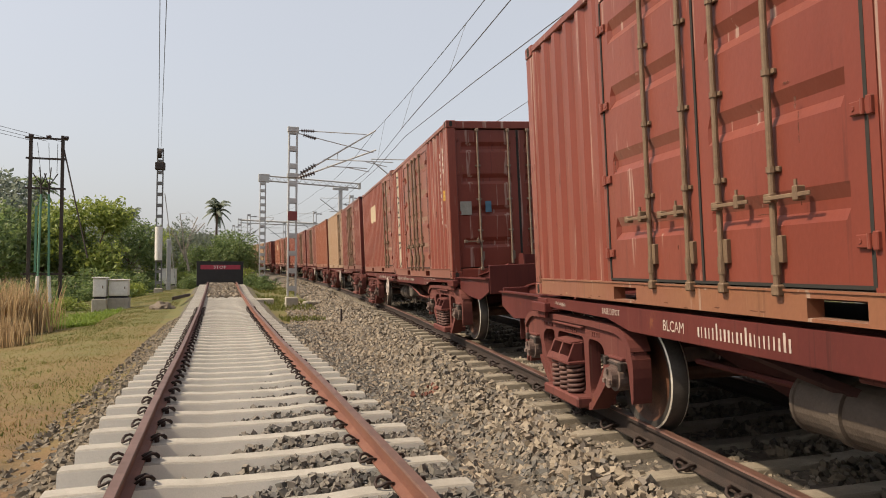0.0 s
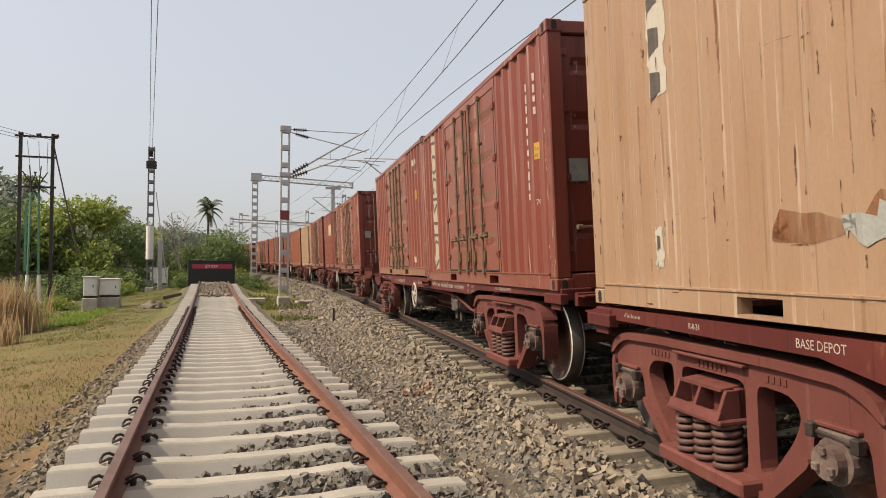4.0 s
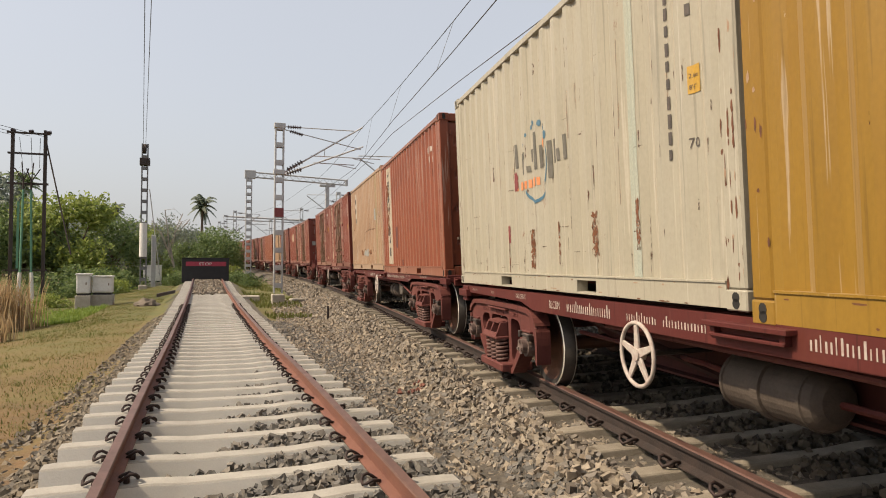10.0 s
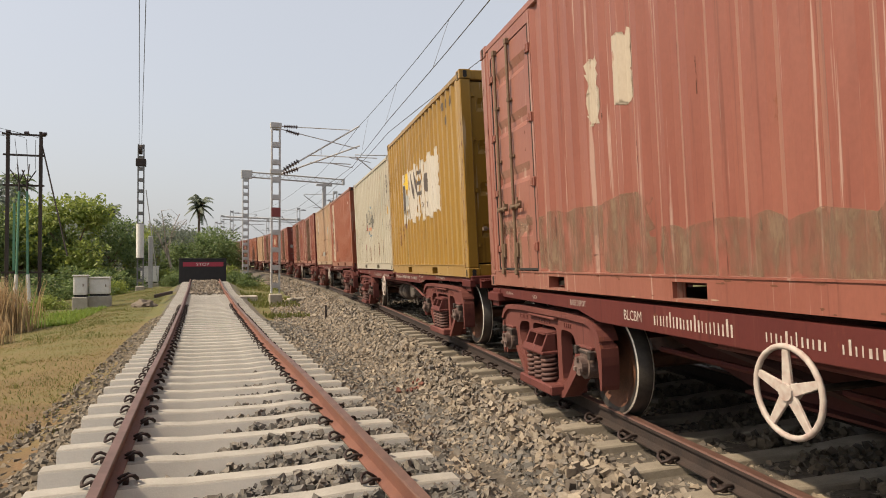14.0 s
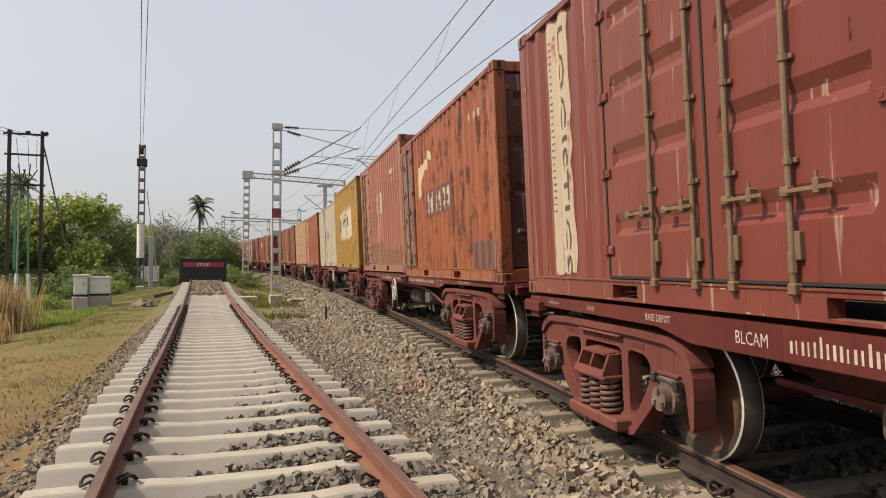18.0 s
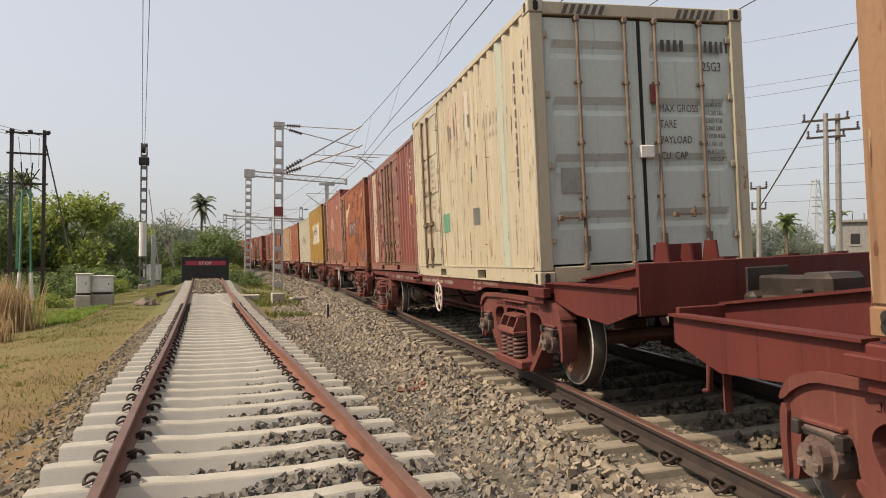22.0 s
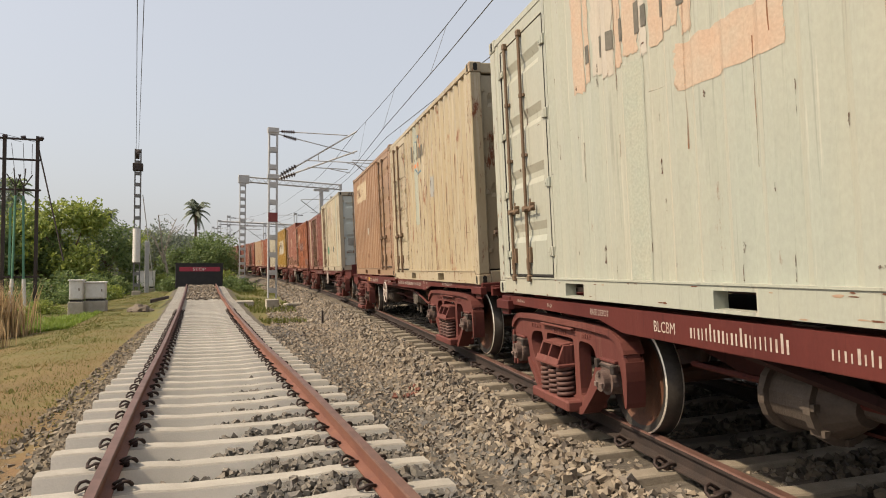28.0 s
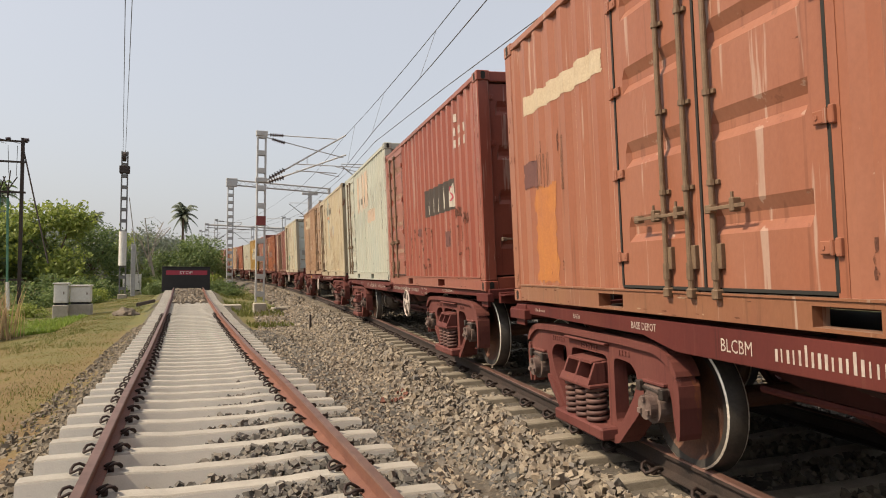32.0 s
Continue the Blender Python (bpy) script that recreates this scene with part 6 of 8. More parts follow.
G2 = CL + 0.05
HIGH = 2.84
order = [
    (52.24, "open_front", "b",
     dict(m="red", low="dusty_rail", doors=(double(),), marks=c1_marks, label="brick-red side-door container with tan lower rail, on a flat wagon"),
     dict(m="red", doors=(double(),), marks=strip_marks(2.44, 2.08), label="brick-red side-door container with a peeling cream lettered strip")),
    (39.33, "mid", "b",
     dict(m="cream", marks=c3_marks, label="sun-bleached cream corrugated container with rust scabs"),
     dict(m="orange", marks=c4_marks, label="orange-red corrugated container with a rusted white lettered strip")),
    (26.24, "mid", "b",
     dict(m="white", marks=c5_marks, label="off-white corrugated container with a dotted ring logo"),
     dict(m="yellow", marks=c6_marks, h=HIGH, label="ochre-yellow container with torn white lettering film")),
    (13.15, "mid", "b",
     dict(m="pink", doors=(single(),), marks=c7_marks, h=HIGH, label="faded pink-red container, mud-stained along its foot"),
     dict(m="rusty", doors=(single(2.86, 0.92, "leaf_small", m="brown_door", rods=(0.62,), hz=1.0),), marks=c8_marks, label="rust-eaten orange container with a dark brown door", end="brown_door")),
    (0.18, "open_rear", "c",
     dict(m="red2", doors=(double(),), marks=strip_marks(2.30, 1.90), label="brown-red side-door container with a cream lettered strip"),
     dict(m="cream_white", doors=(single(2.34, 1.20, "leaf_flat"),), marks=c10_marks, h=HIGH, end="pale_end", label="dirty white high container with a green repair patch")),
    (-15.73, "open_front", "b",
     dict(m="tan", doors=(single(-1.41, 1.30, "leaf_wide"),), marks=c11_marks, h=HIGH, label="faded tan corrugated container with a pale sign"),
     dict(m="stained", doors=(single(2.67, 1.20, "leaf_flat"),), marks=c12_marks, h=HIGH, label="cream high container streaked with orange rust")),
    (-28.66, "mid", "c",
     dict(m="mint", doors=(single(),), marks=c13_marks, h=HIGH, label="pale green-white high container with peeling peach film"),
     dict(m="brick", doors=(single(),), marks=c14_marks, label="faded red container with rust scabs and a dark name band")),
    (-41.70, "mid", "b",
     dict(m="salmon", low="dusty_rail", doors=(dict(double(None, 0.84, 0.92, "leaf_small"), rods=(0.62, 0.88), rods2=(0.13,)),), marks=c15_marks, label="faded orange side-door container with a pale stripe"),
     dict(m="red", marks=plain_marks, label="red corrugated container at the back of the train")),
]
far = [("red", "red"), ("cream", "red2"), ("red2", "orange"), ("red", "red2"), ("orange", "red"), ("cream", "red"), ("white", "tan"), ("white", "cream"), ("tan", "cream"), ("white", "orange"), ("white", "cream"), ("tan", "white")]
f = 68.2
TONE = dict(red="brick-red", cream="sun-bleached cream", red2="brown-red", orange="orange-red", tan="faded tan", white="off-white")
for k, (a_, b_) in enumerate(far):
    kind = ("open_rear", "mid", "mid", "mid", "open_front")[k % 5]
    order.append((f, kind, "b",
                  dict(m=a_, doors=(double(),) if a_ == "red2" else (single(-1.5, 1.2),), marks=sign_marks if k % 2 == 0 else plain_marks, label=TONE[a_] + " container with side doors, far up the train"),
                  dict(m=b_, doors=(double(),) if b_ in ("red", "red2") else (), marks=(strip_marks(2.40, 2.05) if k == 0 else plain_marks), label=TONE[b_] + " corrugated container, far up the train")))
    f += 13.05 if kind != "open_front" else 16.0
TRAIN = []
for front, kind, gear, one, two in order:
    TRAIN.append(wagon(front, kind, sill_marks, gear))
    for place, d in ((front, one), (front - G2, two)):
        TRAIN.append(container("shipping_container", d["label"], (M[d["m"]], M[d.get("end", d["m"])]), place, d.get("doors", ()), d.get("marks"), height=d.get("h", CH), low=M[d["low"]] if "low" in d else None))
        if -60 < place < 55:
            edge_chips(TRAIN[-1], 700 + len(TRAIN))

# ---- buffer stop ----
def buffer_stop():
    y, x = 46.4, siding_x(46.4)
    b = empty("buffer_stop", "black steel buffer stop with red STOP band, closing the siding", "buffer stop", at=Matrix.Translation((x - 0.13, y, 0.36)))
    part("board", boxm(-1.46, 1.46, 0, 0.30, -0.25, 1.32, 0.02), M["black_board"], b)
    part("red_band", boxm(-1.22, 1.28, -0.012, 0.01, 0.83, 1.12), M["stop_red"], b)
    part("top_edge", boxm(-1.50, 1.50, -0.02, 0.34, 1.32, 1.37, 0.008), M["black_board"], b)
    bm = letters("STOP", 0.27, 1.25)
    for v in bm.verts:
        v.co = (v.co.x - 0.42, -0.016, v.co.y + 0.88)
    part("lettering", bm, M["white_paint"], b)
    for sx in (-0.85, 0.85):
        part("brace", prism(bmesh.new(), [(0.3, -0.3), (1.8, -0.3), (0.3, 0.9)], "x", sx - 0.08, sx + 0.08), M["black_board"], b)


buffer_stop()


# ---- overhead line ----
def lattice_mast(name, label, x, y, z0, h, w=0.34, d=0.22, step=0.75, m=None):
    """Two channels joined by flat battens, on a concrete foot."""
    t = empty(name, label, "mast", "overhead line masts", at=Matrix.Translation((x, y, z0)))
    for s in (-1, 1):
        part("channel", boxm(s * w / 2 - 0.035, s * w / 2 + 0.035, -d / 2, d / 2, 0, h, 0.006), m or M["mast"], t)
    n_ = int(h / step)
    bat = mesh_of(boxm(-w / 2, w / 2, -0.008, 0.008, -0.11, 0.11), "batten")
    for k in range(n_ + 1):
        for yy in (-d / 2 - 0.004, d / 2 + 0.004):
            part("batten", bat, m or M["mast"], t, at=Matrix.Translation((0, yy, 0.35 + k * (h - 0.5) / n_)))
    part("foot", boxm(-0.27, 0.27, -0.27, 0.27, -0.7, -0.04, 0.03), M["concrete_old"], t)
    return t


def insulator(parent, a_, b_, r=0.085, n=6, name="insulator"):
    a_, b_ = Vector(a_), Vector(b_)
    bm = bmesh.new()
    q = (b_ - a_).to_track_quat("Z", "Y")
    long = (b_ - a_).length
    prof = [(0.0, 0.03)]
    for k in range(n):
        c_ = long * (k + 0.5) / n
        prof += [(c_ - 0.3 * long / n, 0.03), (c_ - 0.02, r), (c_ + 0.01, r * 0.9), (c_ + 0.3 * long / n, 0.03)]
    prof.append((long, 0.03))
    rings = [[bm.verts.new(a_ + q @ Vector((r_ * math.cos(0.628 * i), r_ * math.sin(0.628 * i), z_))) for i in range(10)] for z_, r_ in prof]
    for u_, v_ in zip(rings, rings[1:]):
        for i in range(10):
            bm.faces.new((u_[i], u_[(i + 1) % 10], v_[(i + 1) % 10], v_[i]))
    bm.faces.new(rings[0][::-1])
    bm.faces.new(rings[-1])
    part(name, bm, M["insul"], parent)


def bar(parent, a_, b_, r=0.03, name="tube", m=None):
    part(name, rod(bmesh.new(), a_, b_, r, 8), m or M["mast"], parent)


MX, MY, MZ = 2.61, 30.0, 0.05
mast = lattice_mast("overhead_mast", "galvanised lattice mast carrying the overhead wires beside the track", MX, MY, MZ, 7.45)


def P(x, z, y=0.0):
    return (x - MX, y, z - MZ)


insulator(mast, P(2.95, 7.42), P(3.55, 7.43))
bar(mast, P(2.78, 7.42), P(5.92, 7.45), 0.022)
insulator(mast, P(3.05, 7.24), P(3.62, 7.10))
bar(mast, P(2.78, 7.30), P(6.25, 6.62), 0.022)
insulator(mast, P(2.95, 5.50), P(3.62, 5.93), 0.11)
bar(mast, P(2.78, 5.36), P(6.35, 7.66), 0.035)
insulator(mast, P(2.95, 5.36, 0.25), P(3.62, 5.60, 0.25), 0.11)
bar(mast, P(2.78, 5.30, 0.25), P(6.42, 6.80, 0.25), 0.035)
bar(mast, P(4.0, 6.21, 0.1), P(7.2, 6.24, 0.1), 0.022)
bar(mast, P(4.15, 5.93, 0.25), P(6.0, 5.92, 0.25), 0.022)
bar(mast, P(5.9, 6.2, 0.1), P(6.9, 6.02, 0.1), 0.018)
bar(mast, P(5.0, 5.93, 0.25), P(6.1, 5.76, 0.25), 0.018)
bar(mast, P(4.6, 6.55), P(4.6, 6.22), 0.015)
part("mast_plate", boxm(-0.2, 0.2, -0.14, -0.125, 3.35, 3.75), M["maroon"], mast)
part("collar", boxm(-0.24, 0.24, -0.15, 0.15, 7.28, 7.50, 0.01), M["mast"], mast)
part("collar", boxm(-0.24, 0.24, -0.15, 0.15, 5.24, 5.44, 0.01), M["mast"], mast)
tagged(part("stone_block", boxm(-0.4, 0.4, -0.25, 0.25, -0.1, 0.22, 0.04), M["concrete_old"], at=Matrix.Translation((1.55, 31.5, ground_z(1.55, 31.5)))), "grey concrete block lying beside the mast", "concrete block")
tagged(part("stone_block", boxm(-0.55, 0.5, -0.2, 0.25, -0.1, 0.18, 0.05), M["concrete_old"], at=Matrix.Translation((3.7, 30.4, ground_z(3.7, 30.4))) @ Matrix.Rotation(0.5, 4, "Z")), "grey concrete block lying beside the mast", "concrete block")
tagged(part("marker_post", prism(bmesh.new(), [(-0.035, -0.2), (0.035, -0.2), (0.03, 0.42), (-0.03, 0.43)], "y", -0.03, 0.03, 0.01), M["pole"], at=Matrix.Translation((3.22, 20.6, ground_z(3.22, 20.6)))), "short dark marker post standing in the ballast", "marker post")

# portal further on
portal = lattice_mast("portal_mast", "galvanised lattice portal mast with a long boom over the tracks", 2.75, 56, 0.3, 8.6, 0.42, 0.4, 0.6)
for zz in (8.15, 8.55):
    for yy in (-0.18, 0.18):
        bar(portal, (-0.1, yy, zz - 0.02), (8.0, yy, zz - 0.35), 0.035, "boom_chord")
for k in range(14):
    x0 = 0.1 + k * 0.56
    bar(portal, (x0, -0.18, 8.15 - 0.041 * x0), (x0 + 0.28, -0.18, 8.52 - 0.041 * x0), 0.02, "lacing")
    bar(portal, (x0 + 0.28, -0.18, 8.52 - 0.041 * x0), (x0 + 0.56, -0.18, 8.13 - 0.041 * x0), 0.02, "lacing")
part("boom_end", boxm(7.9, 8.05, -0.22, 0.22, 7.74, 8.25, 0.01), M["mast"], portal)
part("boom_head", boxm(-0.35, 0.5, -0.24, 0.24, 8.0, 8.65, 0.02), M["mast"], portal)
part("drop_arm", boxm(6.2, 6.5, -0.12, 0.12, 5.0, 7.85, 0.01), M["mast"], portal)
part("drop_head", boxm(5.7, 7.0, -0.15, 0.15, 7.6, 7.78, 0.01), M["mast"], portal)
insulator(portal, (6.7, 0, 6.4), (7.5, 0, 6.25), 0.12)
bar(portal, (6.4, 0, 6.45), (8.4, 0, 6.1), 0.03)


def small_mast(x, y, z0, h, reach):
    t = lattice_mast("overhead_mast", "galvanised lattice mast far along the line", x, y, z0, h, 0.34, 0.25, 1.2)
    insulator(t, (0.3, 0, h - 0.3), (0.9, 0, h - 0.32), 0.1)
    bar(t, (0, 0, h - 0.3), (reach, 0, h - 0.4), 0.03)
    insulator(t, (0.3, 0, h - 2.5), (0.9, 0, h - 2.1), 0.12)
    bar(t, (0, 0, h - 2.7), (reach, 0, h - 0.5), 0.04)
    bar(t, (1.2, 0, h - 1.7), (reach + 0.9, 0, h - 1.65), 0.03)


small_mast(2.75, 86, 0.7, 7.3, 3.0)
small_mast(1.3, 112, 0.9, 7.3, 3.0)
small_mast(-1.0, 132, 1.1, 7.3, -3.0)
p2 = lattice_mast("portal_mast", "galvanised lattice portal mast far along the line", 1.9, 97, 0.8, 7.4, 0.42, 0.4, 0.8)
bar(p2, (0, 0, 7.2), (12, 0, 6.9), 0.12, "boom")
bar(p2, (0, 0, 6.8), (12, 0, 6.5), 0.06, "boom")
far_side = [(11.3, 40, 8.2), (11.5, 64, 8.2), (10.6, 84, 8.2), (8.6, 104, 8.0)]
for x, y, h in far_side:
    small_mast(x, y, 0.2, h, -3.0)


def wire(name, label, pts, r=0.008, drop=None):
    w = part(name, tube(pts, r, 5), M["wire"])
    return tagged(w, label, "wire", "overhead wires")


def span(a_, b_, sag, n=14):
    a_, b_ = Vector(a_), Vector(b_)
    return [a_.lerp(b_, k / n) - Vector((0, 0, 4 * sag * (k / n) * (1 - k / n))) for k in range(n + 1)]


contact = [(2.3, -14, 5.75), (4.0, 8.0, 5.74), (4.47, 13.06, 5.76), (5.05, 20.0, 5.78), (6.05, 30, 5.80), (7.0, 56, 6.1), (5.2, 86, 6.35), (1.0, 118, 6.6)]
wire("contact_wire", "thin dark contact wire strung over the main line", contact, 0.010)
cat = []
for p_, q_ in zip(((2.6, -14, 7.35), (6.3, 30, 7.62), (7.2, 56, 7.75), (5.4, 86, 7.9)), ((6.3, 30, 7.62), (7.2, 56, 7.75), (5.4, 86, 7.9), (1.2, 118, 8.1))):
    cat += span(p_, q_, 0.62 if p_[1] < 0 else 0.4)[:-1]
cat_w = wire("catenary_wire", "thin sagging catenary wire strung over the main line", cat, 0.010)
other = [(4.2, -14, 5.85), (5.35, 6, 5.8), (5.42, 15.0, 5.8), (5.6, 22, 5.82), (6.5, 30.2, 6.0), (8.3, 56, 6.2)]
wire("contact_wire", "second thin contact wire leading off beside the first", other, 0.010)
for k in range(9):
    y = 4 + k * 5.5
    if y < 29:
        i_ = min(range(len(cat)), key=lambda j: abs(cat[j].y - y))
        c_ = cat[i_]
        j_ = max(j for j in range(len(contact)) if contact[j][1] <= c_.y)
        f_ = (c_.y - contact[j_][1]) / (contact[j_ + 1][1] - contact[j_][1])
        lo = Vector(contact[j_]).lerp(Vector(contact[j_ + 1]), f_)
        wire("dropper", "thin dropper between catenary and contact wire", [c_, lo], 0.005)
wire("contact_wire", "thin contact wire over the far track", [(6.0, -14, 5.7), (9.6, 20, 5.8), (11.0, 40, 5.9), (10.6, 64, 6.1), (7.5, 100, 6.4)], 0.010)
wire("catenary_wire", "thin catenary wire over the far track", span((6.0, -14, 7.2), (11.0, 40, 7.4), 0.6) + span((11.0, 40, 7.4), (10.6, 64, 7.5), 0.3)[1:] + span((10.6, 64, 7.5), (7.5, 100, 7.7), 0.3)[1:], 0.010)

# left mast with its balance weight
lm = lattice_mast("anchor_mast", "lattice anchor mast with a pale balance weight, on grass", -4.5, 50, -0.1, 9.7, 0.36, 0.3, 0.8, M["mast_dark"])
part("balance_weight", rod(bmesh.new(), (0, -0.35, 1.9), (0, -0.35, 4.2), 0.24, 16), M["white_paint"], lm, "pale concrete balance weight")
part("pulley", rod(bmesh.new(), (-0.1, -0.25, 9.3), (0.1, -0.25, 9.3), 0.33, 16), M["pole"], lm)
part("collar", boxm(-0.32, 0.32, -0.25, 0.25, 8.2, 8.7, 0.02), M["pole"], lm)
bar(lm, (0.3, 0.3, 6.6), (1.0, 2.2, 0.0), 0.03, "stay")
wire("anchor_wire", "thin anchor wire rising from the mast", [(-4.45, 49.7, 9.3), (-1.88, 20, 8.75), (-0.2, 0, 8.4), (1, -14, 8.2)], 0.012)
wire("anchor_wire", "thin anchor wire rising from the mast", [(-4.6, 49.7, 9.4), (-2.05, 20, 8.75), (-0.5, 0, 8.4), (0.7, -14, 8.2)], 0.012)
tagged(part("post", boxm(-0.14, 0.14, -0.14, 0.14, -0.2, 3.4, 0.02), M["mast"], at=Matrix.Translation((-3.9, 50.6, -0.1))), "plain grey steel post beside the anchor mast", "post")


# ---- cabinets on the grass ----
def cabinet(x, y, w, h, z):
    c = empty("relay_cabinet", "white trackside equipment cabinet on a concrete plinth", "equipment cabinet", "trackside cabinets", at=Matrix.Translation((x, y, z)))
    part("body", boxm(-w / 2, w / 2, -0.3, 0.3, 0.22, 0.22 + h, 0.015), M["white_paint"], c)
    part("roof", boxm(-w / 2 - 0.04, w / 2 + 0.04, -0.36, 0.36, 0.22 + h, 0.27 + h, 0.01), M["white_paint"], c)
    part("frame", boxm(-w / 2 + 0.03, w / 2 - 0.03, -0.26, 0.26, 0.12, 0.22), M["black_board"], c)
    part("plinth", boxm(-w / 2 - 0.04, w / 2 + 0.04, -0.34, 0.34, -0.5, 0.12, 0.02), M["concrete_old"], c)
    part("door", boxm(-w / 2 + 0.05, w / 2 - 0.05, -0.315, -0.302, 0.27, 0.17 + h, 0.005), M["white_paint"], c)
    part("handle", boxm(w / 2 - 0.16, w / 2 - 0.12, -0.34, -0.316, 0.22 + h * 0.45, 0.22 + h * 0.6), M["galv"], c)


cabinet(-5.60, 34, 0.54, 0.84, -0.26)
cabinet(-4.86, 34.3, 0.82, 0.72, -0.24)
cabinet(-4.15, 53.5, 1.2, 1.1, -0.15)
spoil = bmesh.new()
bmesh.ops.create_icosphere(spoil, subdivisions=3, radius=1.0)
for v in spoil.verts:
    n_ = noise.noise(v.co * 2.3)
    v.co = Vector((v.co.x * 0.5, v.co.y * 0.5, v.co.z * 0.34)) * (1 + 0.35 * n_)
tagged(part("rubble_mound", spoil, M["mud"], at=Matrix.Translation((-2.75, 31, -0.52))), "small brown mound of rubble on the grass", "rubble mound")
tagged(part("old_rail", boxm(-0.04, 0.04, -2.2, 2.2, -0.16, 0.0, 0.015), M["pole"], at=Matrix.Translation((-2.15, 34.5, -0.02)) @ Matrix.Rotation(-0.12, 4, "Z")), "old rusty rail length lying beside the siding", "old rail")


# ---- the twin pole with its cables ----
def twin_pole():
    y = 38
    t = empty("pole_structure", "rusty twin-pole power line structure with cable ends", "power pole", at=Matrix.Translation((-8.78, y, -1.45)))
    for s in (-1, 1):
        part("pole", boxm(s * 0.71 - 0.07, s * 0.71 + 0.07, -0.09, 0.09, 0, 9.42, 0.01), M["pole"], t)
    for z, w in ((9.22, 0.95), (8.2, 0.9), (6.7, 0.9), (2.4, 0.9)):
        part("cross_arm", boxm(-w, w, -0.12, -0.09, z - 0.05, z + 0.05), M["pole"], t)
    for x in (-0.78, 0.0, 0.78):
        insulator(t, (x, -0.1, 9.29), (x + 0.22, -0.1, 9.33), 0.10, 4)
    for x, b_ in ((-0.17, -0.05), (0.17, 0.05)):
        bar(t, (x * 1.5, -0.2, 1.4), (x, -0.2, 6.4), 0.055, "cable_riser", M["green_patch"])
        bar(t, (x, -0.2, 6.4), (x, -0.2, 6.85), 0.045, "cable", M["pole"])
        bar(t, (x * 1.9, -0.2, 0.6), (x * 1.45, -0.2, 2.3), 0.085, "cable_guard", M["white_paint"])
        for k in (-1, 0, 1):
            bar(t, (x, -0.2, 6.8), (x + 0.30 * k + x * 0.5, -0.2, 7.45 if k else 7.75), 0.028, "cable_tail", M["pole"])
    part("mesh_guard", boxm(-0.44, -0.34, -0.14, -0.08, 2.5, 5.8), M["green_patch"], t, "green netting round the cables")
    for x in (-0.4, 0.1, 0.5):
        bar(t, (x, -0.1, 9.0), (x * 0.8 + 0.1, -0.15, 7.5), 0.012, "jumper", M["wire"])
    bar(t, (0.75, 0, 8.8), (2.1, -1.0, 3.2), 0.035, "stay", M["pole"])
    for k, dx in enumerate((-0.7, 0.0, 0.7)):
        wire("power_wire", "thin power line wire leading to the twin pole", [(-8.78 + dx, y, 7.65), (-18 + dx, 30, 8.6 + 0.1 * k), (-40, 10, 9.5)], 0.012)


twin_pole()


# ---- plants ----
def leaf_mat(name, c0, c1, c2):
    m = island_mat(name, [c0, c1, c2, c1], 0.6, 8.0, 0.0)
    n_, l_ = m.node_tree.nodes, m.node_tree.links
    b = n_["Principled BSDF"]
    thin = n_.new("ShaderNodeBsdfTranslucent")
    l_.new(b.inputs["Base Color"].links[0].from_socket, thin.inputs["Color"])
    mx = n_.new("ShaderNodeMixShader")
    mx.inputs[0].default_value = 0.45
    l_.new(b.outputs[0], mx.inputs[1])
    l_.new(thin.outputs[0], mx.inputs[2])
    l_.new(mx.outputs[0], n_["Material Output"].inputs["Surface"])
    return m


M["leaf"] = leaf_mat("mixed green leaves", (0.07, 0.11, 0.045), (0.13, 0.185, 0.065), (0.20, 0.25, 0.085))
M["leaf_light"] = leaf_mat("bright green leaves", (0.119, 0.17, 0.038), (0.212, 0.264, 0.051), (0.306, 0.34, 0.085))
# Paler, greyer greens carry the haze of distance in the leaf colour.
M["leaf_haze"] = leaf_mat("far leaves, haze in the tone", (0.13, 0.165, 0.13), (0.18, 0.21, 0.165), (0.23, 0.25, 0.19))
M["bark"] = mat("brown bark", (0.09, 0.06, 0.04), 0.9, 0, (0.14, 0.10, 0.07), 5, 0.6, 30)
M["straw"] = leaf_mat("dry straw", (0.26, 0.17, 0.09), (0.38, 0.27, 0.15), (0.48, 0.36, 0.20))


def leaves_mesh(blobs, count, size, seed):
    """Small leaves, loose in clumps, each a bent quad."""
    g_ = np.random.RandomState(seed)
    tot = sum(b_[3] ** 2 for b_ in blobs)
    verts, faces = [], []
    for x, y, z, r in blobs:
        m_ = int(count * r * r / tot)
        d = g_.normal(size=(m_, 3))
        d /= np.linalg.norm(d, axis=1)[:, None]
        rad = r * g_.uniform(0.55, 1.08, m_)[:, None] * (1 + 0.25 * np.sin(d[:, :1] * 7 + d[:, 2:] * 5))
        p = d * rad * np.array([1, 1, 0.8]) + (x, y, z)
        for q in p:
            u_ = g_.normal(size=3)
            u_ /= np.linalg.norm(u_)
            v_ = np.cross(u_, g_.normal(size=3))
            v_ /= np.linalg.norm(v_)
            s_ = size * g_.uniform(0.6, 1.4)
            k = len(verts)
            verts += [q - u_ * s_, q + v_ * s_ * 0.45, q + u_ * s_, q - v_ * s_ * 0.45]
            faces.append((k, k + 1, k + 2, k + 3))
    me = bpy.data.meshes.new("leaves")
    me.from_pydata([tuple(v) for v in verts], [], faces)
    return me


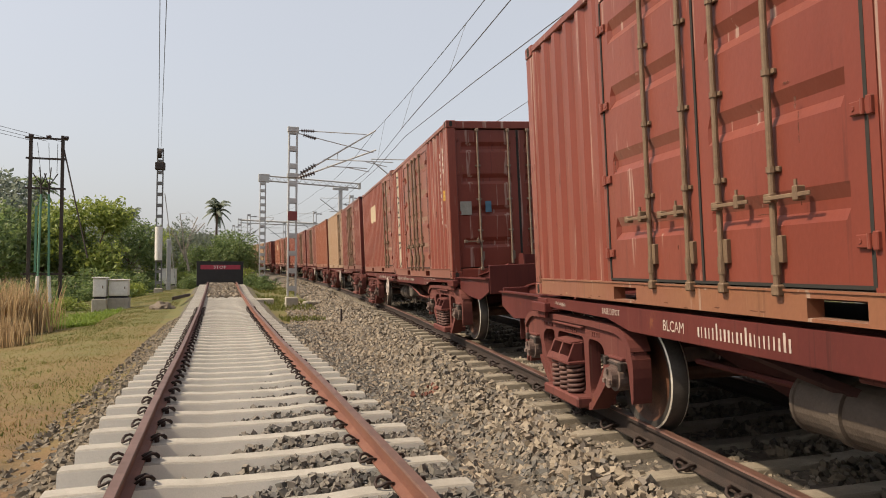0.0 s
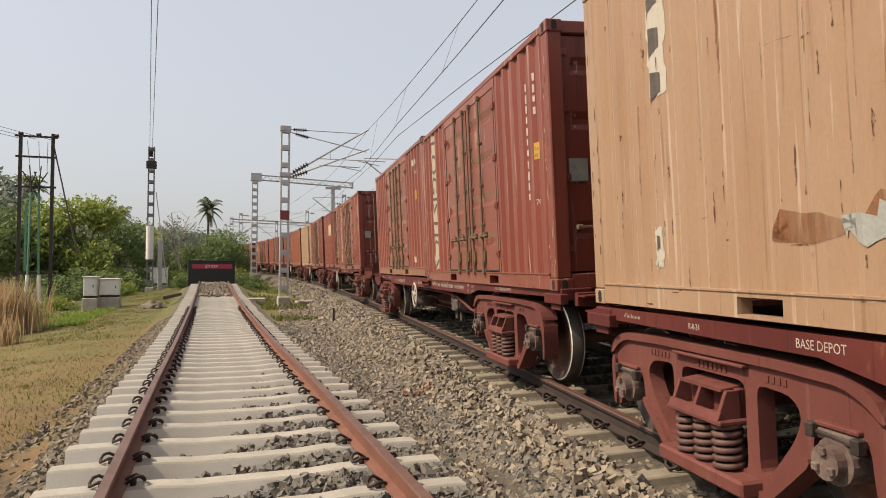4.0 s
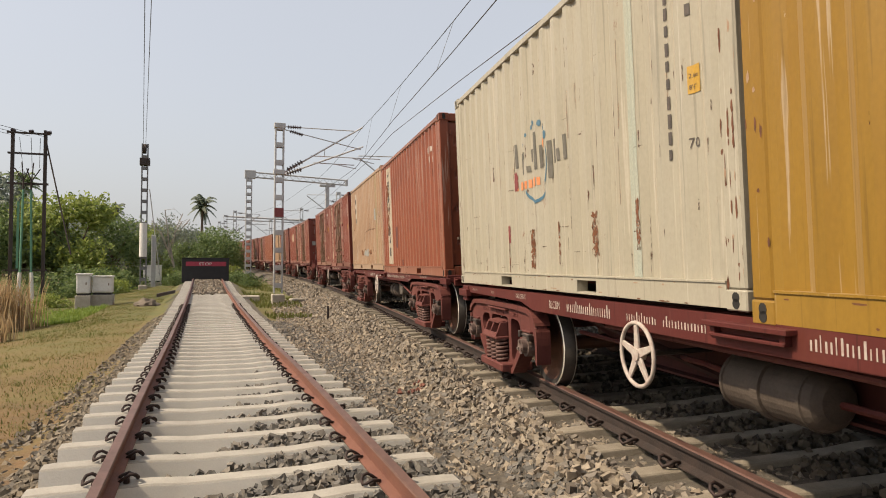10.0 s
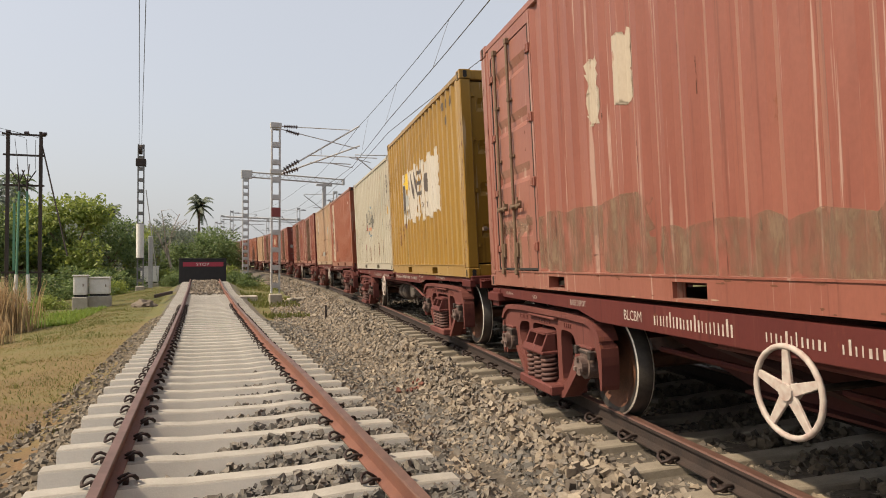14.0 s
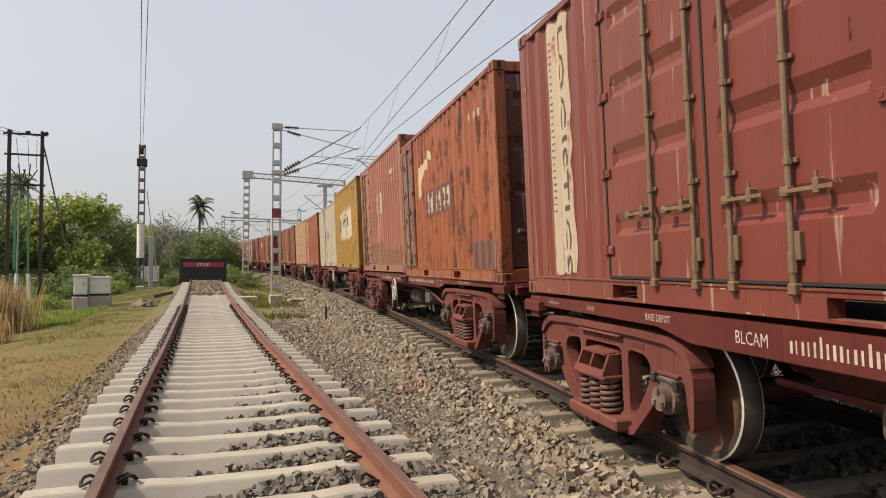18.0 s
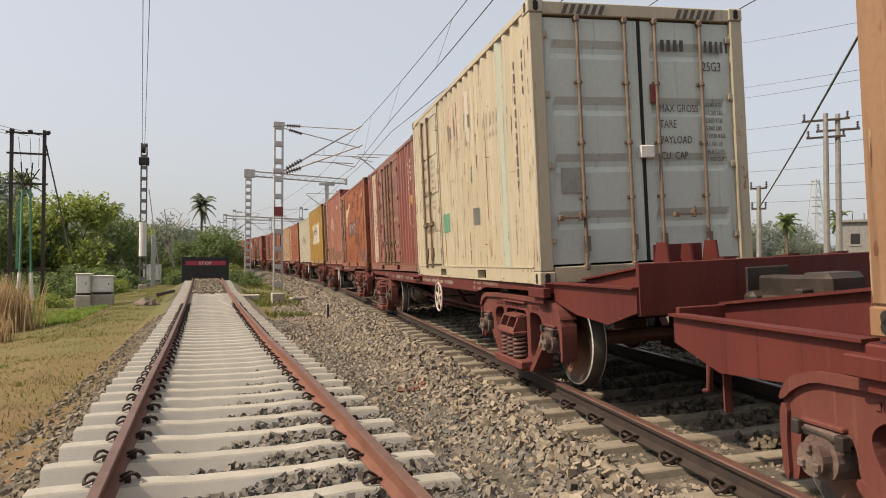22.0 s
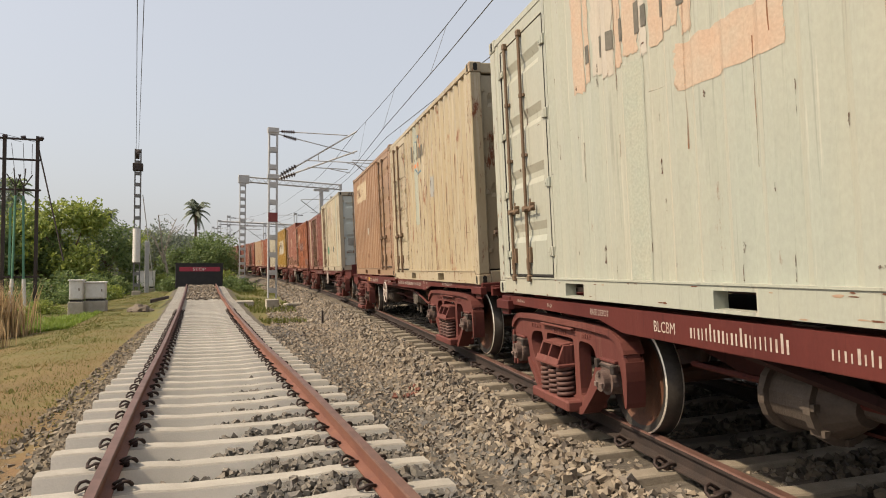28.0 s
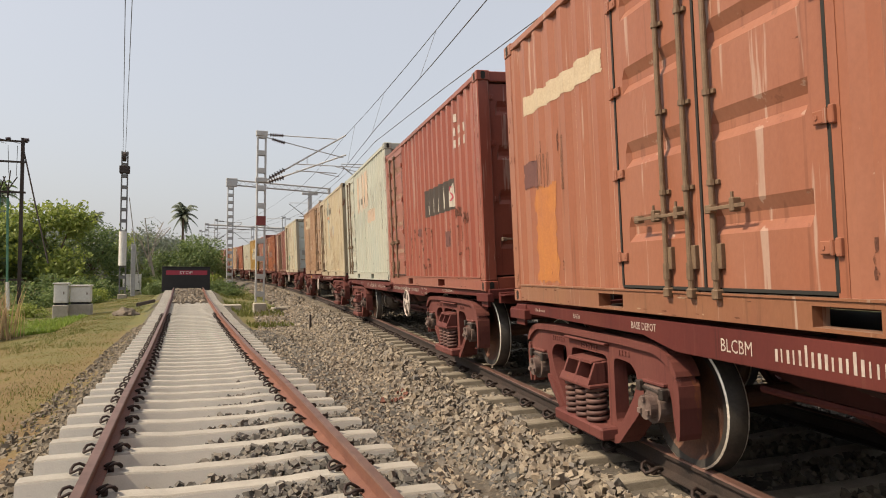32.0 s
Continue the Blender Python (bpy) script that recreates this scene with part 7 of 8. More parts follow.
def tree_parts(seed, h, spread, count, size):
    r = random.Random(seed)
    bm = bmesh.new()
    rod(bm, (0, 0, -0.5), (0.1, 0, h * 0.45), 0.035 * h * 0.55, 8, 0.02 * h * 0.55)
    blobs = []
    for k in range(9):
        a_ = 2 * math.pi * k / 9 + r.uniform(-0.3, 0.3)
        rr = spread * r.uniform(0.25, 0.8)
        z = h * r.uniform(0.38, 0.9)
        tip = (rr * math.cos(a_), rr * math.sin(a_), z)
        rod(bm, (0.05, 0, h * r.uniform(0.25, 0.42)), tip, 0.008 * h, 5, 0.003 * h)
        blobs.append((*tip, spread * r.uniform(0.28, 0.48)))
        blobs.append((tip[0] * 1.2, tip[1] * 1.2, z * r.uniform(0.5, 0.9), spread * r.uniform(0.2, 0.36)))
    blobs.append((0, 0, h * 0.86, spread * 0.42))
    return mesh_of(bm, "trunk"), leaves_mesh(blobs, count, size, seed)


TREES = [tree_parts(3 + k, 7.0, 3.6, 5200, 0.17) for k in range(4)]
BUSH = leaves_mesh([(0, 0, 0.5, 0.9), (0.8, 0.2, 0.4, 0.7), (-0.8, 0.1, 0.45, 0.75), (0.2, -0.5, 0.8, 0.6), (-0.3, 0.4, 1.1, 0.5)], 2400, 0.085, 77)


def tree(x, y, s, k, m="leaf", base=None):
    z = ground_z(x, y) if base is None else base
    t = empty("tree", "leafy green tree with a dense uneven crown", "tree", "trees behind the grass", at=Matrix.LocRotScale((x, y, z), Euler((0, 0, k * 1.7)), (s, s, s * 1.0)))
    part("trunk", TREES[k % 4][0], M["bark"], t)
    part("crown", TREES[k % 4][1], M[m], t)


rt = random.Random(8)
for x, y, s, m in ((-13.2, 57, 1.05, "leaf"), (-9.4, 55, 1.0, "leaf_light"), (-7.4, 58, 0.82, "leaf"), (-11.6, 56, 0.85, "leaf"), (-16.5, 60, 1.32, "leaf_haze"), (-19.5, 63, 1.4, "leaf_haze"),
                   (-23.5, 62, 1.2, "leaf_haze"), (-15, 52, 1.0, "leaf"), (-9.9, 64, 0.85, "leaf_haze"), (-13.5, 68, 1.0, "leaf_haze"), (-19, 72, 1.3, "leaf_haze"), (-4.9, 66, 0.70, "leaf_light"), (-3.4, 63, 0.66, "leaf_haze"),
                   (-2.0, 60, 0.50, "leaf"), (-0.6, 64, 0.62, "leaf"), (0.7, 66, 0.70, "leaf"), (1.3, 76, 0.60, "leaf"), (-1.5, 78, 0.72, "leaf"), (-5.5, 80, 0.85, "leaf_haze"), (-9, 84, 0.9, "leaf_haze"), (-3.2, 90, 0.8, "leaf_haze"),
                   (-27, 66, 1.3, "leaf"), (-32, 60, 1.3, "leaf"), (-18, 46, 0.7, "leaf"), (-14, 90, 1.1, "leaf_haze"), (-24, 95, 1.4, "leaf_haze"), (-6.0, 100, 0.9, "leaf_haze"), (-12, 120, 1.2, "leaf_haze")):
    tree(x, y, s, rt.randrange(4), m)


def bush(x, y, s, m):
    t = part("bush", BUSH, M[m], at=Matrix.LocRotScale((x, y, ground_z(x, y) - 0.1), Euler((0, 0, x * 3)), (s * 1.3, s, s)))
    tagged(t, "low leafy green bush beside the grass", "bush", "bushes along the grass")


for x, y, s, m in ((-10.0, 41, 1.1, "leaf"), (-7.2, 45, 0.9, "leaf"), (-6.0, 47, 0.8, "leaf_light"), (-3.3, 55, 0.9, "leaf_light"), (-2.4, 52, 0.8, "leaf"), (-1.9, 56, 1.0, "leaf"), (-11.5, 44, 1.3, "leaf"), (-13.5, 42, 1.3, "leaf"),
                   (2.1, 50, 0.8, "leaf"), (1.7, 53, 0.7, "leaf"), (2.3, 46, 0.5, "leaf"), (1.2, 62, 1.0, "leaf_light"), (-7.4, 36, 0.55, "leaf_light"), (-6.6, 30, 0.35, "leaf_light"), (-8.9, 40, 0.9, "leaf"), (-5.2, 57, 1.2, "leaf"), (-8, 50, 1.4, "leaf"), (-10.5, 49, 1.5, "leaf"), (-16, 44, 1.6, "leaf"), (-20, 42, 1.7, "leaf"), (-6.4, 52, 1.2, "leaf")):
    bush(x, y, s, m)


def bare_tree(x, y, h):
    """A leafless tree: a pale leaning trunk that forks into thin boughs and twigs."""
    r = random.Random(12)
    t = empty("bare_tree", "leafless pale-barked tree with thin forked branches", "tree", at=Matrix.Translation((x, y, ground_z(x, y) - 0.2)))
    tip = Vector((-0.5, 0, h * 0.5))
    part("trunk", tube([(0, 0, 0), (-0.1, 0, h * 0.2), tip], 0.09, 7), M["straw_bark"], t)
    for k in range(7):
        a_ = 2 * math.pi * k / 7
        b_ = tip + Vector((1.5 * math.cos(a_), 0.8 * math.sin(a_), h * r.uniform(0.25, 0.48)))
        bm = tube([tip - Vector((0, 0, 0.15 * k)), tip.lerp(b_, 0.5) + Vector((0, 0, 0.2)), b_], 0.035, 5)
        part("branch", bm, M["straw_bark"], t)
        for j in range(4):
            c_ = tip.lerp(b_, r.uniform(0.5, 1.0))
            rod(bm_t := bmesh.new(), c_, c_ + Vector((r.uniform(-0.7, 0.7), r.uniform(-0.4, 0.4), r.uniform(0.1, 0.7))), 0.016, 4, 0.006)
            part("twig", bm_t, M["straw_bark"], t)
    part("crown", leaves_mesh([(1.0 * math.cos(k), 0.6 * math.sin(k), h * (0.62 + 0.05 * (k % 5)), 0.75) for k in range(8)], 900, 0.10, 41), M["leaf_haze"], t, "thin pale leaves")


M["straw_bark"] = mat("pale grey bark", (0.26, 0.22, 0.18), 0.9, 0, (0.34, 0.30, 0.25), 5, 0.5, 30)
bare_tree(-2.7, 57, 6.2)


def palm_mesh(seed, h):
    r = random.Random(seed)
    bm = bmesh.new()
    rod(bm, (0, 0, -0.5), (0.25, 0, h), 0.16, 8, 0.10)
    verts, faces = [], []
    for k in range(22):
        a_ = 2 * math.pi * k / 22 + r.uniform(-0.15, 0.15)
        lift = r.uniform(-0.9, 2.6)
        length = r.uniform(0.8, 1.7)
        pts = [Vector((0.25, 0, h)) + Vector((math.cos(a_) * length * t, math.sin(a_) * length * t, lift * t * 1.2 - 1.35 * t * t * (0.7 + 0.3 * abs(lift)))) for t in [i / 9 for i in range(10)]]
        for i in range(9):
            d = (pts[i + 1] - pts[i]).normalized()
            side = d.cross(Vector((0, 0, 1))).normalized()
            for s_ in (-1, 1):
                for f_ in (0.0, 0.5):
                    p = pts[i].lerp(pts[i + 1], f_)
                    ln = 0.42 * (1 - (i / 10) ** 2) + 0.08
                    tip = p + side * s_ * ln * 0.8 + d * ln * 0.5 - Vector((0, 0, ln * 0.5))
                    b_ = len(verts)
                    verts += [tuple(p), tuple(p + d * 0.17), tuple(tip)]
                    faces.append((b_, b_ + 1, b_ + 2))
    me = bpy.data.meshes.new("fronds")
    me.from_pydata(verts, [], faces)
    return mesh_of(bm, "palm_trunk"), me


PALM = palm_mesh(5, 7.0)


def palm(x, y, s, base):
    t = empty("palm_tree", "tall palm with drooping fronds above the trees", "palm tree", "palms", at=Matrix.LocRotScale((x, y, base), Euler((0, 0, x)), (s, s, s)))
    part("trunk", PALM[0], M["bark"], t)
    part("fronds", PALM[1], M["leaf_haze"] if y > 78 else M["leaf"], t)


palm(-1.1, 80, 1.16, -0.3)
palm(-10.2, 82, 1.12, -1.0)
palm(-11.6, 86, 1.14, -1.0)
palm(-8.8, 88, 0.95, -1.2)
palm(-13.0, 80, 1.15, -1.0)
palm(-17.5, 74, 1.25, 0.0)


# ---- grass ----
def blades(name, label, spots, height, width, m, seed, lean=0.5):
    g_ = np.random.RandomState(seed)
    verts, faces = [], []
    for x, y, z, s_ in spots:
        a_ = g_.uniform(0, 2 * math.pi)
        h = height * s_ * g_.uniform(0.5, 1.3)
        w = width * g_.uniform(0.6, 1.3) * (1 + y * 0.02)
        bx, by = math.cos(a_), math.sin(a_)
        l_ = h * lean * g_.uniform(0.1, 1)
        a2 = g_.uniform(0, 2 * math.pi)
        mx, my = math.cos(a2) * l_, math.sin(a2) * l_
        k = len(verts)
        verts += [(x - bx * w, y - by * w, z), (x + bx * w, y + by * w, z), (x + bx * w * 0.7 + mx * 0.35, y + by * w * 0.7 + my * 0.35, z + h * 0.6), (x - bx * w * 0.7 + mx * 0.35, y - by * w * 0.7 + my * 0.35, z + h * 0.6), (x + mx, y + my, z + h)]
        faces += [(k, k + 1, k + 2, k + 3), (k + 3, k + 2, k + 4)]
    me = bpy.data.meshes.new(name)
    me.from_pydata(verts, [], faces)
    me.materials.append(M[m])
    return tagged(new(name, me), label, "grass", kind="stuff")


M["grass_green"] = leaf_mat("short green grass", (0.071, 0.091, 0.018), (0.108, 0.124, 0.027), (0.141, 0.141, 0.035))
M["grass_dry"] = leaf_mat("short dry grass", (0.132, 0.11, 0.025), (0.176, 0.141, 0.037), (0.106, 0.101, 0.022))
M["weed"] = leaf_mat("bright green weeds", (0.12, 0.19, 0.025), (0.17, 0.25, 0.04), (0.22, 0.27, 0.05))
M["grass_brown"] = leaf_mat("withered brown grass", (0.146, 0.084, 0.031), (0.19, 0.114, 0.04), (0.109, 0.066, 0.026))
gg = np.random.RandomState(21)


def grass_spots(n_, x0, x1, y0, y1, test):
    out = []
    while len(out) < n_:
        y = y0 + (y1 - y0) * gg.rand() ** 1.6
        x = gg.uniform(x0, x1)
        v = noise.noise((x * 0.35, y * 0.22, 3.0))
        if test(x, y, v):
            out.append((x, y, ground_z(x, y) - 0.01, 1.0))
    return out


def lawn(x, y):
    return x < siding_x(y) - 2.05 - 0.2 * noise.noise((y * 0.8, 0, 0))


blades("grass", "short withered grass on bare earth", grass_spots(14000, -10, -2.0, 4.5, 16, lambda x, y, v: lawn(x, y) and gg.rand() < 0.5 + 0.6 * v), 0.030, 0.0045, "grass_brown", 6, 1.6)
blades("grass", "short dry yellow grass on the verge", grass_spots(64000, -13, -2.0, 6.5, 46, lambda x, y, v: lawn(x, y) and gg.rand() < 0.25 + 0.05 * (y - 6) - 0.5 * v), 0.038, 0.005, "grass_dry", 1, 1.6)
blades("grass", "short green grass on the verge", grass_spots(42000, -14, -2.0, 8, 50, lambda x, y, v: lawn(x, y) and gg.rand() < 0.035 * (y - 10) + 1.1 * v - 0.1), 0.036, 0.006, "grass_green", 2, 1.7)
blades("weeds", "bright green low weeds in front of the cabinets", grass_spots(5200, -8.5, -4.4, 25, 33, lambda x, y, v: gg.rand() < 0.5 + v), 0.16, 0.010, "weed", 12, 0.9)
tufts = []
for _ in range(420):
    cx, cy = gg.uniform(-11, -2.6), 7 + 32 * gg.rand()
    if lawn(cx, cy) and noise.noise((cx * 0.35, cy * 0.22, 3.0)) > 0.02:
        for _ in range(24):
            x, y = cx + gg.normal() * 0.10, cy + gg.normal() * 0.10
            tufts.append((x, y, ground_z(x, y) - 0.01, 1.0))
blades("grass_tufts", "low tufts of green grass in the verge", tufts, 0.075, 0.005, "grass_green", 7, 1.2)
blades("grass", "thin weeds at the foot of the ballast", grass_spots(900, -3.0, -1.7, 2.5, 16, lambda x, y, v: v > -0.1 and gg.rand() < 0.6), 0.06, 0.005, "grass_green", 3)
blades("grass", "weeds in the ditch between the tracks", grass_spots(2600, 1.4, 3.9, 22, 55, lambda x, y, v: siding_x(y) + 1.7 < x < rail_point(y)[0] - 1.7 and v > -0.1), 0.16, 0.012, "grass_green", 4)
tall = []
for cx, cy, n_, rr, hh in ((-6.6, 24.5, 900, 0.9, 1.0), (-7.6, 22.5, 800, 0.9, 1.0), (-5.7, 20.5, 260, 0.5, 0.5), (-8.6, 26, 500, 0.9, 0.9)):
    for _ in range(n_):
        x, y = cx + gg.normal() * rr * 0.5, cy + gg.normal() * rr * 0.5
        tall.append((x, y, ground_z(x, y) - 0.05, hh))
blades("tall_grass", "tall clump of dry brown grass", tall, 1.55, 0.012, "straw", 5, 0.35)

# ---- far side of the line: poles, trees, a house ----
def concrete_pole(x, y, h, arms=((0.4, 1.1), (1.3, 0.9))):
    t = empty("concrete_pole", "tall grey concrete power pole with cross arms", "power pole", "poles beyond the line", at=Matrix.Translation((x, y, -0.8)) @ Matrix.Rotation(-0.8, 4, "Z"))
    part("shaft", rod(bmesh.new(), (0, 0, 0), (0, 0, h), 0.17, 8, 0.12), M["pole_grey"], t)
    for down, w in arms:
        z = h - down
        part("cross_arm", boxm(-w, w, -0.06, 0.06, z, z + 0.10), M["pole"], t)
        for s in (-1, 1):
            insulator(t, (s * w * 0.9, 0, z + 0.1), (s * w * 0.9, 0, z + 0.45), 0.08, 3)


concrete_pole(30.35, 26.2, 10.05)
concrete_pole(30.85, 25.9, 10.0, ((0.9, 1.0),))
concrete_pole(30.2, 30.6, 6.7, ((0.2, 0.45), (1.4, 0.4)))
concrete_pole(48, 60, 9.0)
for z0, z1, _ in ((25.2, 13.9, 13.9), (20.3, 11.41, 11.4), (19.1, 10.87, 10.9), (15.7, 9.04, 9.0), (13.1, 7.76, 7.8), (11.3, 6.57, 6.6), (9.9, 5.65, 5.6), (8.1, 4.79, 4.8)):
    wire("power_wire", "thin power line wire beyond the tracks", span((50.7, 60, z0), (24.6, 15.8, z1 + 0.3 * (z1 - z0)), 0.15), 0.012)
wire("power_wire", "thick black cable hung between poles beyond the tracks", span((30.2, 30.6, 4.6), (14.9, 12.0, 7.0), 0.12), 0.035)
pyl = empty("lattice_pylon", "tall grey lattice power pylon in the distance", "pylon", at=Matrix.Translation((125.2, 110, -1)))
for sx in (-1, 1):
    for sy in (-1, 1):
        bar(pyl, (sx * 2.0, sy * 2.0, 0), (sx * 0.5, sy * 0.5, 21), 0.10, "leg")
for k in range(12):
    w0, w1 = 2.0 - 1.5 * k / 12, 2.0 - 1.5 * (k + 1) / 12
    bar(pyl, (-w0, -w0, 21 * k / 12), (w1, -w1, 21 * (k + 1) / 12), 0.06, "lacing")
    bar(pyl, (w0, -w0, 21 * k / 12), (-w1, -w1, 21 * (k + 1) / 12), 0.06, "lacing")
for z in (13.5, 15.0, 17.0, 20.5):
    bar(pyl, (-1.3, 0, z), (1.3, 0, z), 0.12, "cross_arm")
for k in range(30):
    x = 40 + k * 3.4
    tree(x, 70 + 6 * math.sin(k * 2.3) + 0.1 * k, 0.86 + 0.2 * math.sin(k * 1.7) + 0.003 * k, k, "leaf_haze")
for k, (x, y) in enumerate(((66, 62), (74, 70), (79, 66), (90, 74), (98, 78))):
    palm(x, y, 1.05 + 0.06 * (k % 3), -1.0)
house = empty("house", "small grey two-storey house among trees beyond the line", "house", at=Matrix.Translation((69.5, 55, -0.9)) @ Matrix.Rotation(-0.85, 4, "Z"))
part("wall", boxm(-2.2, 2.2, -2, 2, 0, 6.9), M["pole_grey"], house)
part("roof", boxm(-2.5, 2.5, -2.3, 2.3, 6.9, 7.15), M["pole_grey"], house)
for z in (1.2, 4.4):
    for x in (-1.3, 0.6):
        w_ = part("window", boxm(x, x + 0.9, -2.03, -1.98, z, z + 1.2), M["gasket"], house)
        part("sill", boxm(x - 0.08, x + 0.98, -2.12, -1.98, z - 0.1, z - 0.01), M["concrete"], w_)
for k in range(5):
    bar(house, (-2.2 + k * 1.1, -2, 7.1), (-2.2 + k * 1.1, -2, 7.9), 0.04, "starter_bar", M["pole"])

def ground_sheet():
    xs = [-900, -400, -200, -100, -60, -40, -28, -20, -15, -12] + [-10 + 0.25 * i for i in range(88)] + [12.5, 14, 17, 22, 30, 50, 100, 200, 400, 900]
    ys = [-300, -100, -40, -20, -12, -8, -5] + [-3 + 0.3 * i for i in range(130)] + [37 + 1.2 * i for i in range(60)] + [112, 125, 140, 160, 190, 230, 300, 400, 600, 900, 1500]
    verts, faces = [], []
    for y in ys:
        for x in xs:
            verts.append((x, y, ground_z(x, y) + 0.02 * noise.noise((x * 0.9, y * 0.9, 0))))
    w = len(xs)
    for j in range(len(ys) - 1):
        for i in range(w - 1):
            faces.append((j * w + i, j * w + i + 1, j * w + w + i + 1, j * w + w + i))
    me = bpy.data.meshes.new("ground")
    me.from_pydata(verts, [], faces)
    me.polygons.foreach_set("use_smooth", [True] * len(faces))
    me.materials.append(M["ground"])
    me.materials.append(M["bed"])
    for p in me.polygons:
        x, y = p.center.x, p.center.y
        e_ = abs(x - siding_x(y))
        d = x - rail_point(y / math.cos(PSI) if y > 0 else y)[0]
        if (e_ < 1.65 + 0.15 * noise.noise((x * 2, y * 1.5, 4.0)) and y < 48) or -1.7 < d < 9.5 or (1.2 < x < 4 and -5 < y < 18 and d < 0):
            p.material_index = 1
    return tagged(new("ground", me), "dry earth ground with thin grass beside the tracks", "ground", kind="structure")


ground_sheet()


def sweep(profile, poses):
    bm = bmesh.new()
    rings = [[bm.verts.new(m @ Vector((x, 0, z))) for x, z in profile] for m in poses]
    n = len(profile)
    for a_, b_ in zip(rings, rings[1:]):
        for i in range(n):
            f_ = bm.faces.new((a_[i], b_[i], b_[(i + 1) % n], a_[(i + 1) % n]))
            f_.material_index = 1 if i in TOP else 0
    bm.faces.new(rings[0])
    bm.faces.new(rings[-1][::-1])
    bmesh.ops.recalc_face_normals(bm, faces=bm.faces[:])
    return bm


RAIL = [(-0.030, 0), (0.030, 0), (0.036, -0.012), (0.034, -0.036), (0.010, -0.048), (0.009, -0.125), (0.07, -0.145), (0.07, -0.156), (-0.07, -0.156), (-0.07, -0.145), (-0.009, -0.125), (-0.010, -0.048), (-0.034, -0.036), (-0.036, -0.012)]
TOP = (0, 1, 13)


def siding_pose(y, x=0.0, z=0.0):
    dz = siding_z(y + 0.3) - siding_z(y - 0.3)
    return Matrix.Translation((siding_x(y) + x, y, siding_z(y) + z)) @ Matrix.Rotation(math.atan2(0.0072, 1), 4, "Z") @ Matrix.Rotation(math.atan2(dz, 0.6), 4, "X")


for s in (-1, 1):
    ys = [-12 + 1.0 * i for i in range(59)]
    r = part("rail", sweep(RAIL, [siding_pose(y, s * 0.874) for y in ys]), [M["rail"], M["rail_top"]])
    tagged(r, "rust-brown rail of the siding, on sleepers", "rail", "rails", "structure")
for s, nm in ((-1, "near"), (1, "far")):
    r = part("rail", sweep(RAIL, [on_line(-16 + 1.5 * i, s * 0.906) for i in range(190)]), [M["rail_dark"], M["main_top"]])
    tagged(r, "dark rail of the main line with a worn head", "rail", "rails", "structure")


def sleeper_mesh():
    """A prestressed sleeper: tapered sides, higher under the rails and lower in the middle."""
    bm = bmesh.new()
    xs = (-1.375, -1.30, -0.62, -0.40, 0.40, 0.62, 1.30, 1.375)
    top = (-0.005, 0.0, 0.0, -0.018, -0.018, 0.0, 0.0, -0.005)
    rings = []
    for x, t in zip(xs, top):
        rings.append([bm.verts.new((x, y, z)) for y, z in ((-0.125, -0.21), (-0.085, t - 0.012), (-0.073, t), (0.073, t), (0.085, t - 0.012), (0.125, -0.21))])
    for a_, b_ in zip(rings, rings[1:]):
        for i in range(5):
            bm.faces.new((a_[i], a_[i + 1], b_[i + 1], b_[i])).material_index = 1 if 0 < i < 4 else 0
    bm.faces.new(rings[0][::-1])
    bm.faces.new(rings[-1])
    bmesh.ops.recalc_face_normals(bm, faces=bm.faces[:])
    return mesh_of(bm, "sleeper")


def clip_mesh():
    """A sprung steel rail clip: a bent round bar, with its shoulder."""
    pts = [(0.0, -0.055, 0.014), (0.04, -0.06, 0.045), (0.075, -0.055, 0.066), (0.11, -0.04, 0.06), (0.128, -0.02, 0.034), (0.125, 0.02, 0.014), (0.10, 0.05, 0.03), (0.06, 0.055, 0.05), (0.02, 0.045, 0.04), (0.0, 0.02, 0.03)]
    bm = tube(pts, 0.0125, 6)
    box(bm, 0.03, 0.07, -0.03, 0.025, -0.012, 0.03)
    return mesh_of(bm, "clip", True)


SLEEPER, CLIP = sleeper_mesh(), clip_mesh()


def lay_sleeper(m, material, clips, group):
    s_ = part("sleeper", SLEEPER, material, at=m)
    tagged(s_, "pale concrete sleeper with sprung clips" if clips else "concrete sleeper set in ballast", "sleeper", group)
    if clips:
        for x in (-0.874, 0.874):
            for d in (-1, 1):
                if clips == 2 and not (x < 0):
                    continue
                part("rail_clip", CLIP, M["clip"], s_, at=Matrix.Translation((x + d * 0.05, 0, 0.006)) @ (Matrix.Identity(4) if d > 0 else Matrix.Rotation(math.pi, 4, "Z")) @ Matrix.Scale(1.05 if clips == 2 else 0.92, 4))
    return s_


rnd = random.Random(5)
for i in range(-26, 71):
    y = 4.945 + 0.581 * i
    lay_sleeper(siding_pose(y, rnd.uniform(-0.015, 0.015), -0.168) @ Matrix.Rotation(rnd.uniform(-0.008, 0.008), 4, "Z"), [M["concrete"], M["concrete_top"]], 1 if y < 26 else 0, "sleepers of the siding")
for i in range(-8, 120):
    s = 0.6 * i + 1.0
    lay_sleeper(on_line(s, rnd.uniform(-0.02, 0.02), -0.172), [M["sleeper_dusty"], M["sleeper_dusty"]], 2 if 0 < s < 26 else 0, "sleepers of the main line")

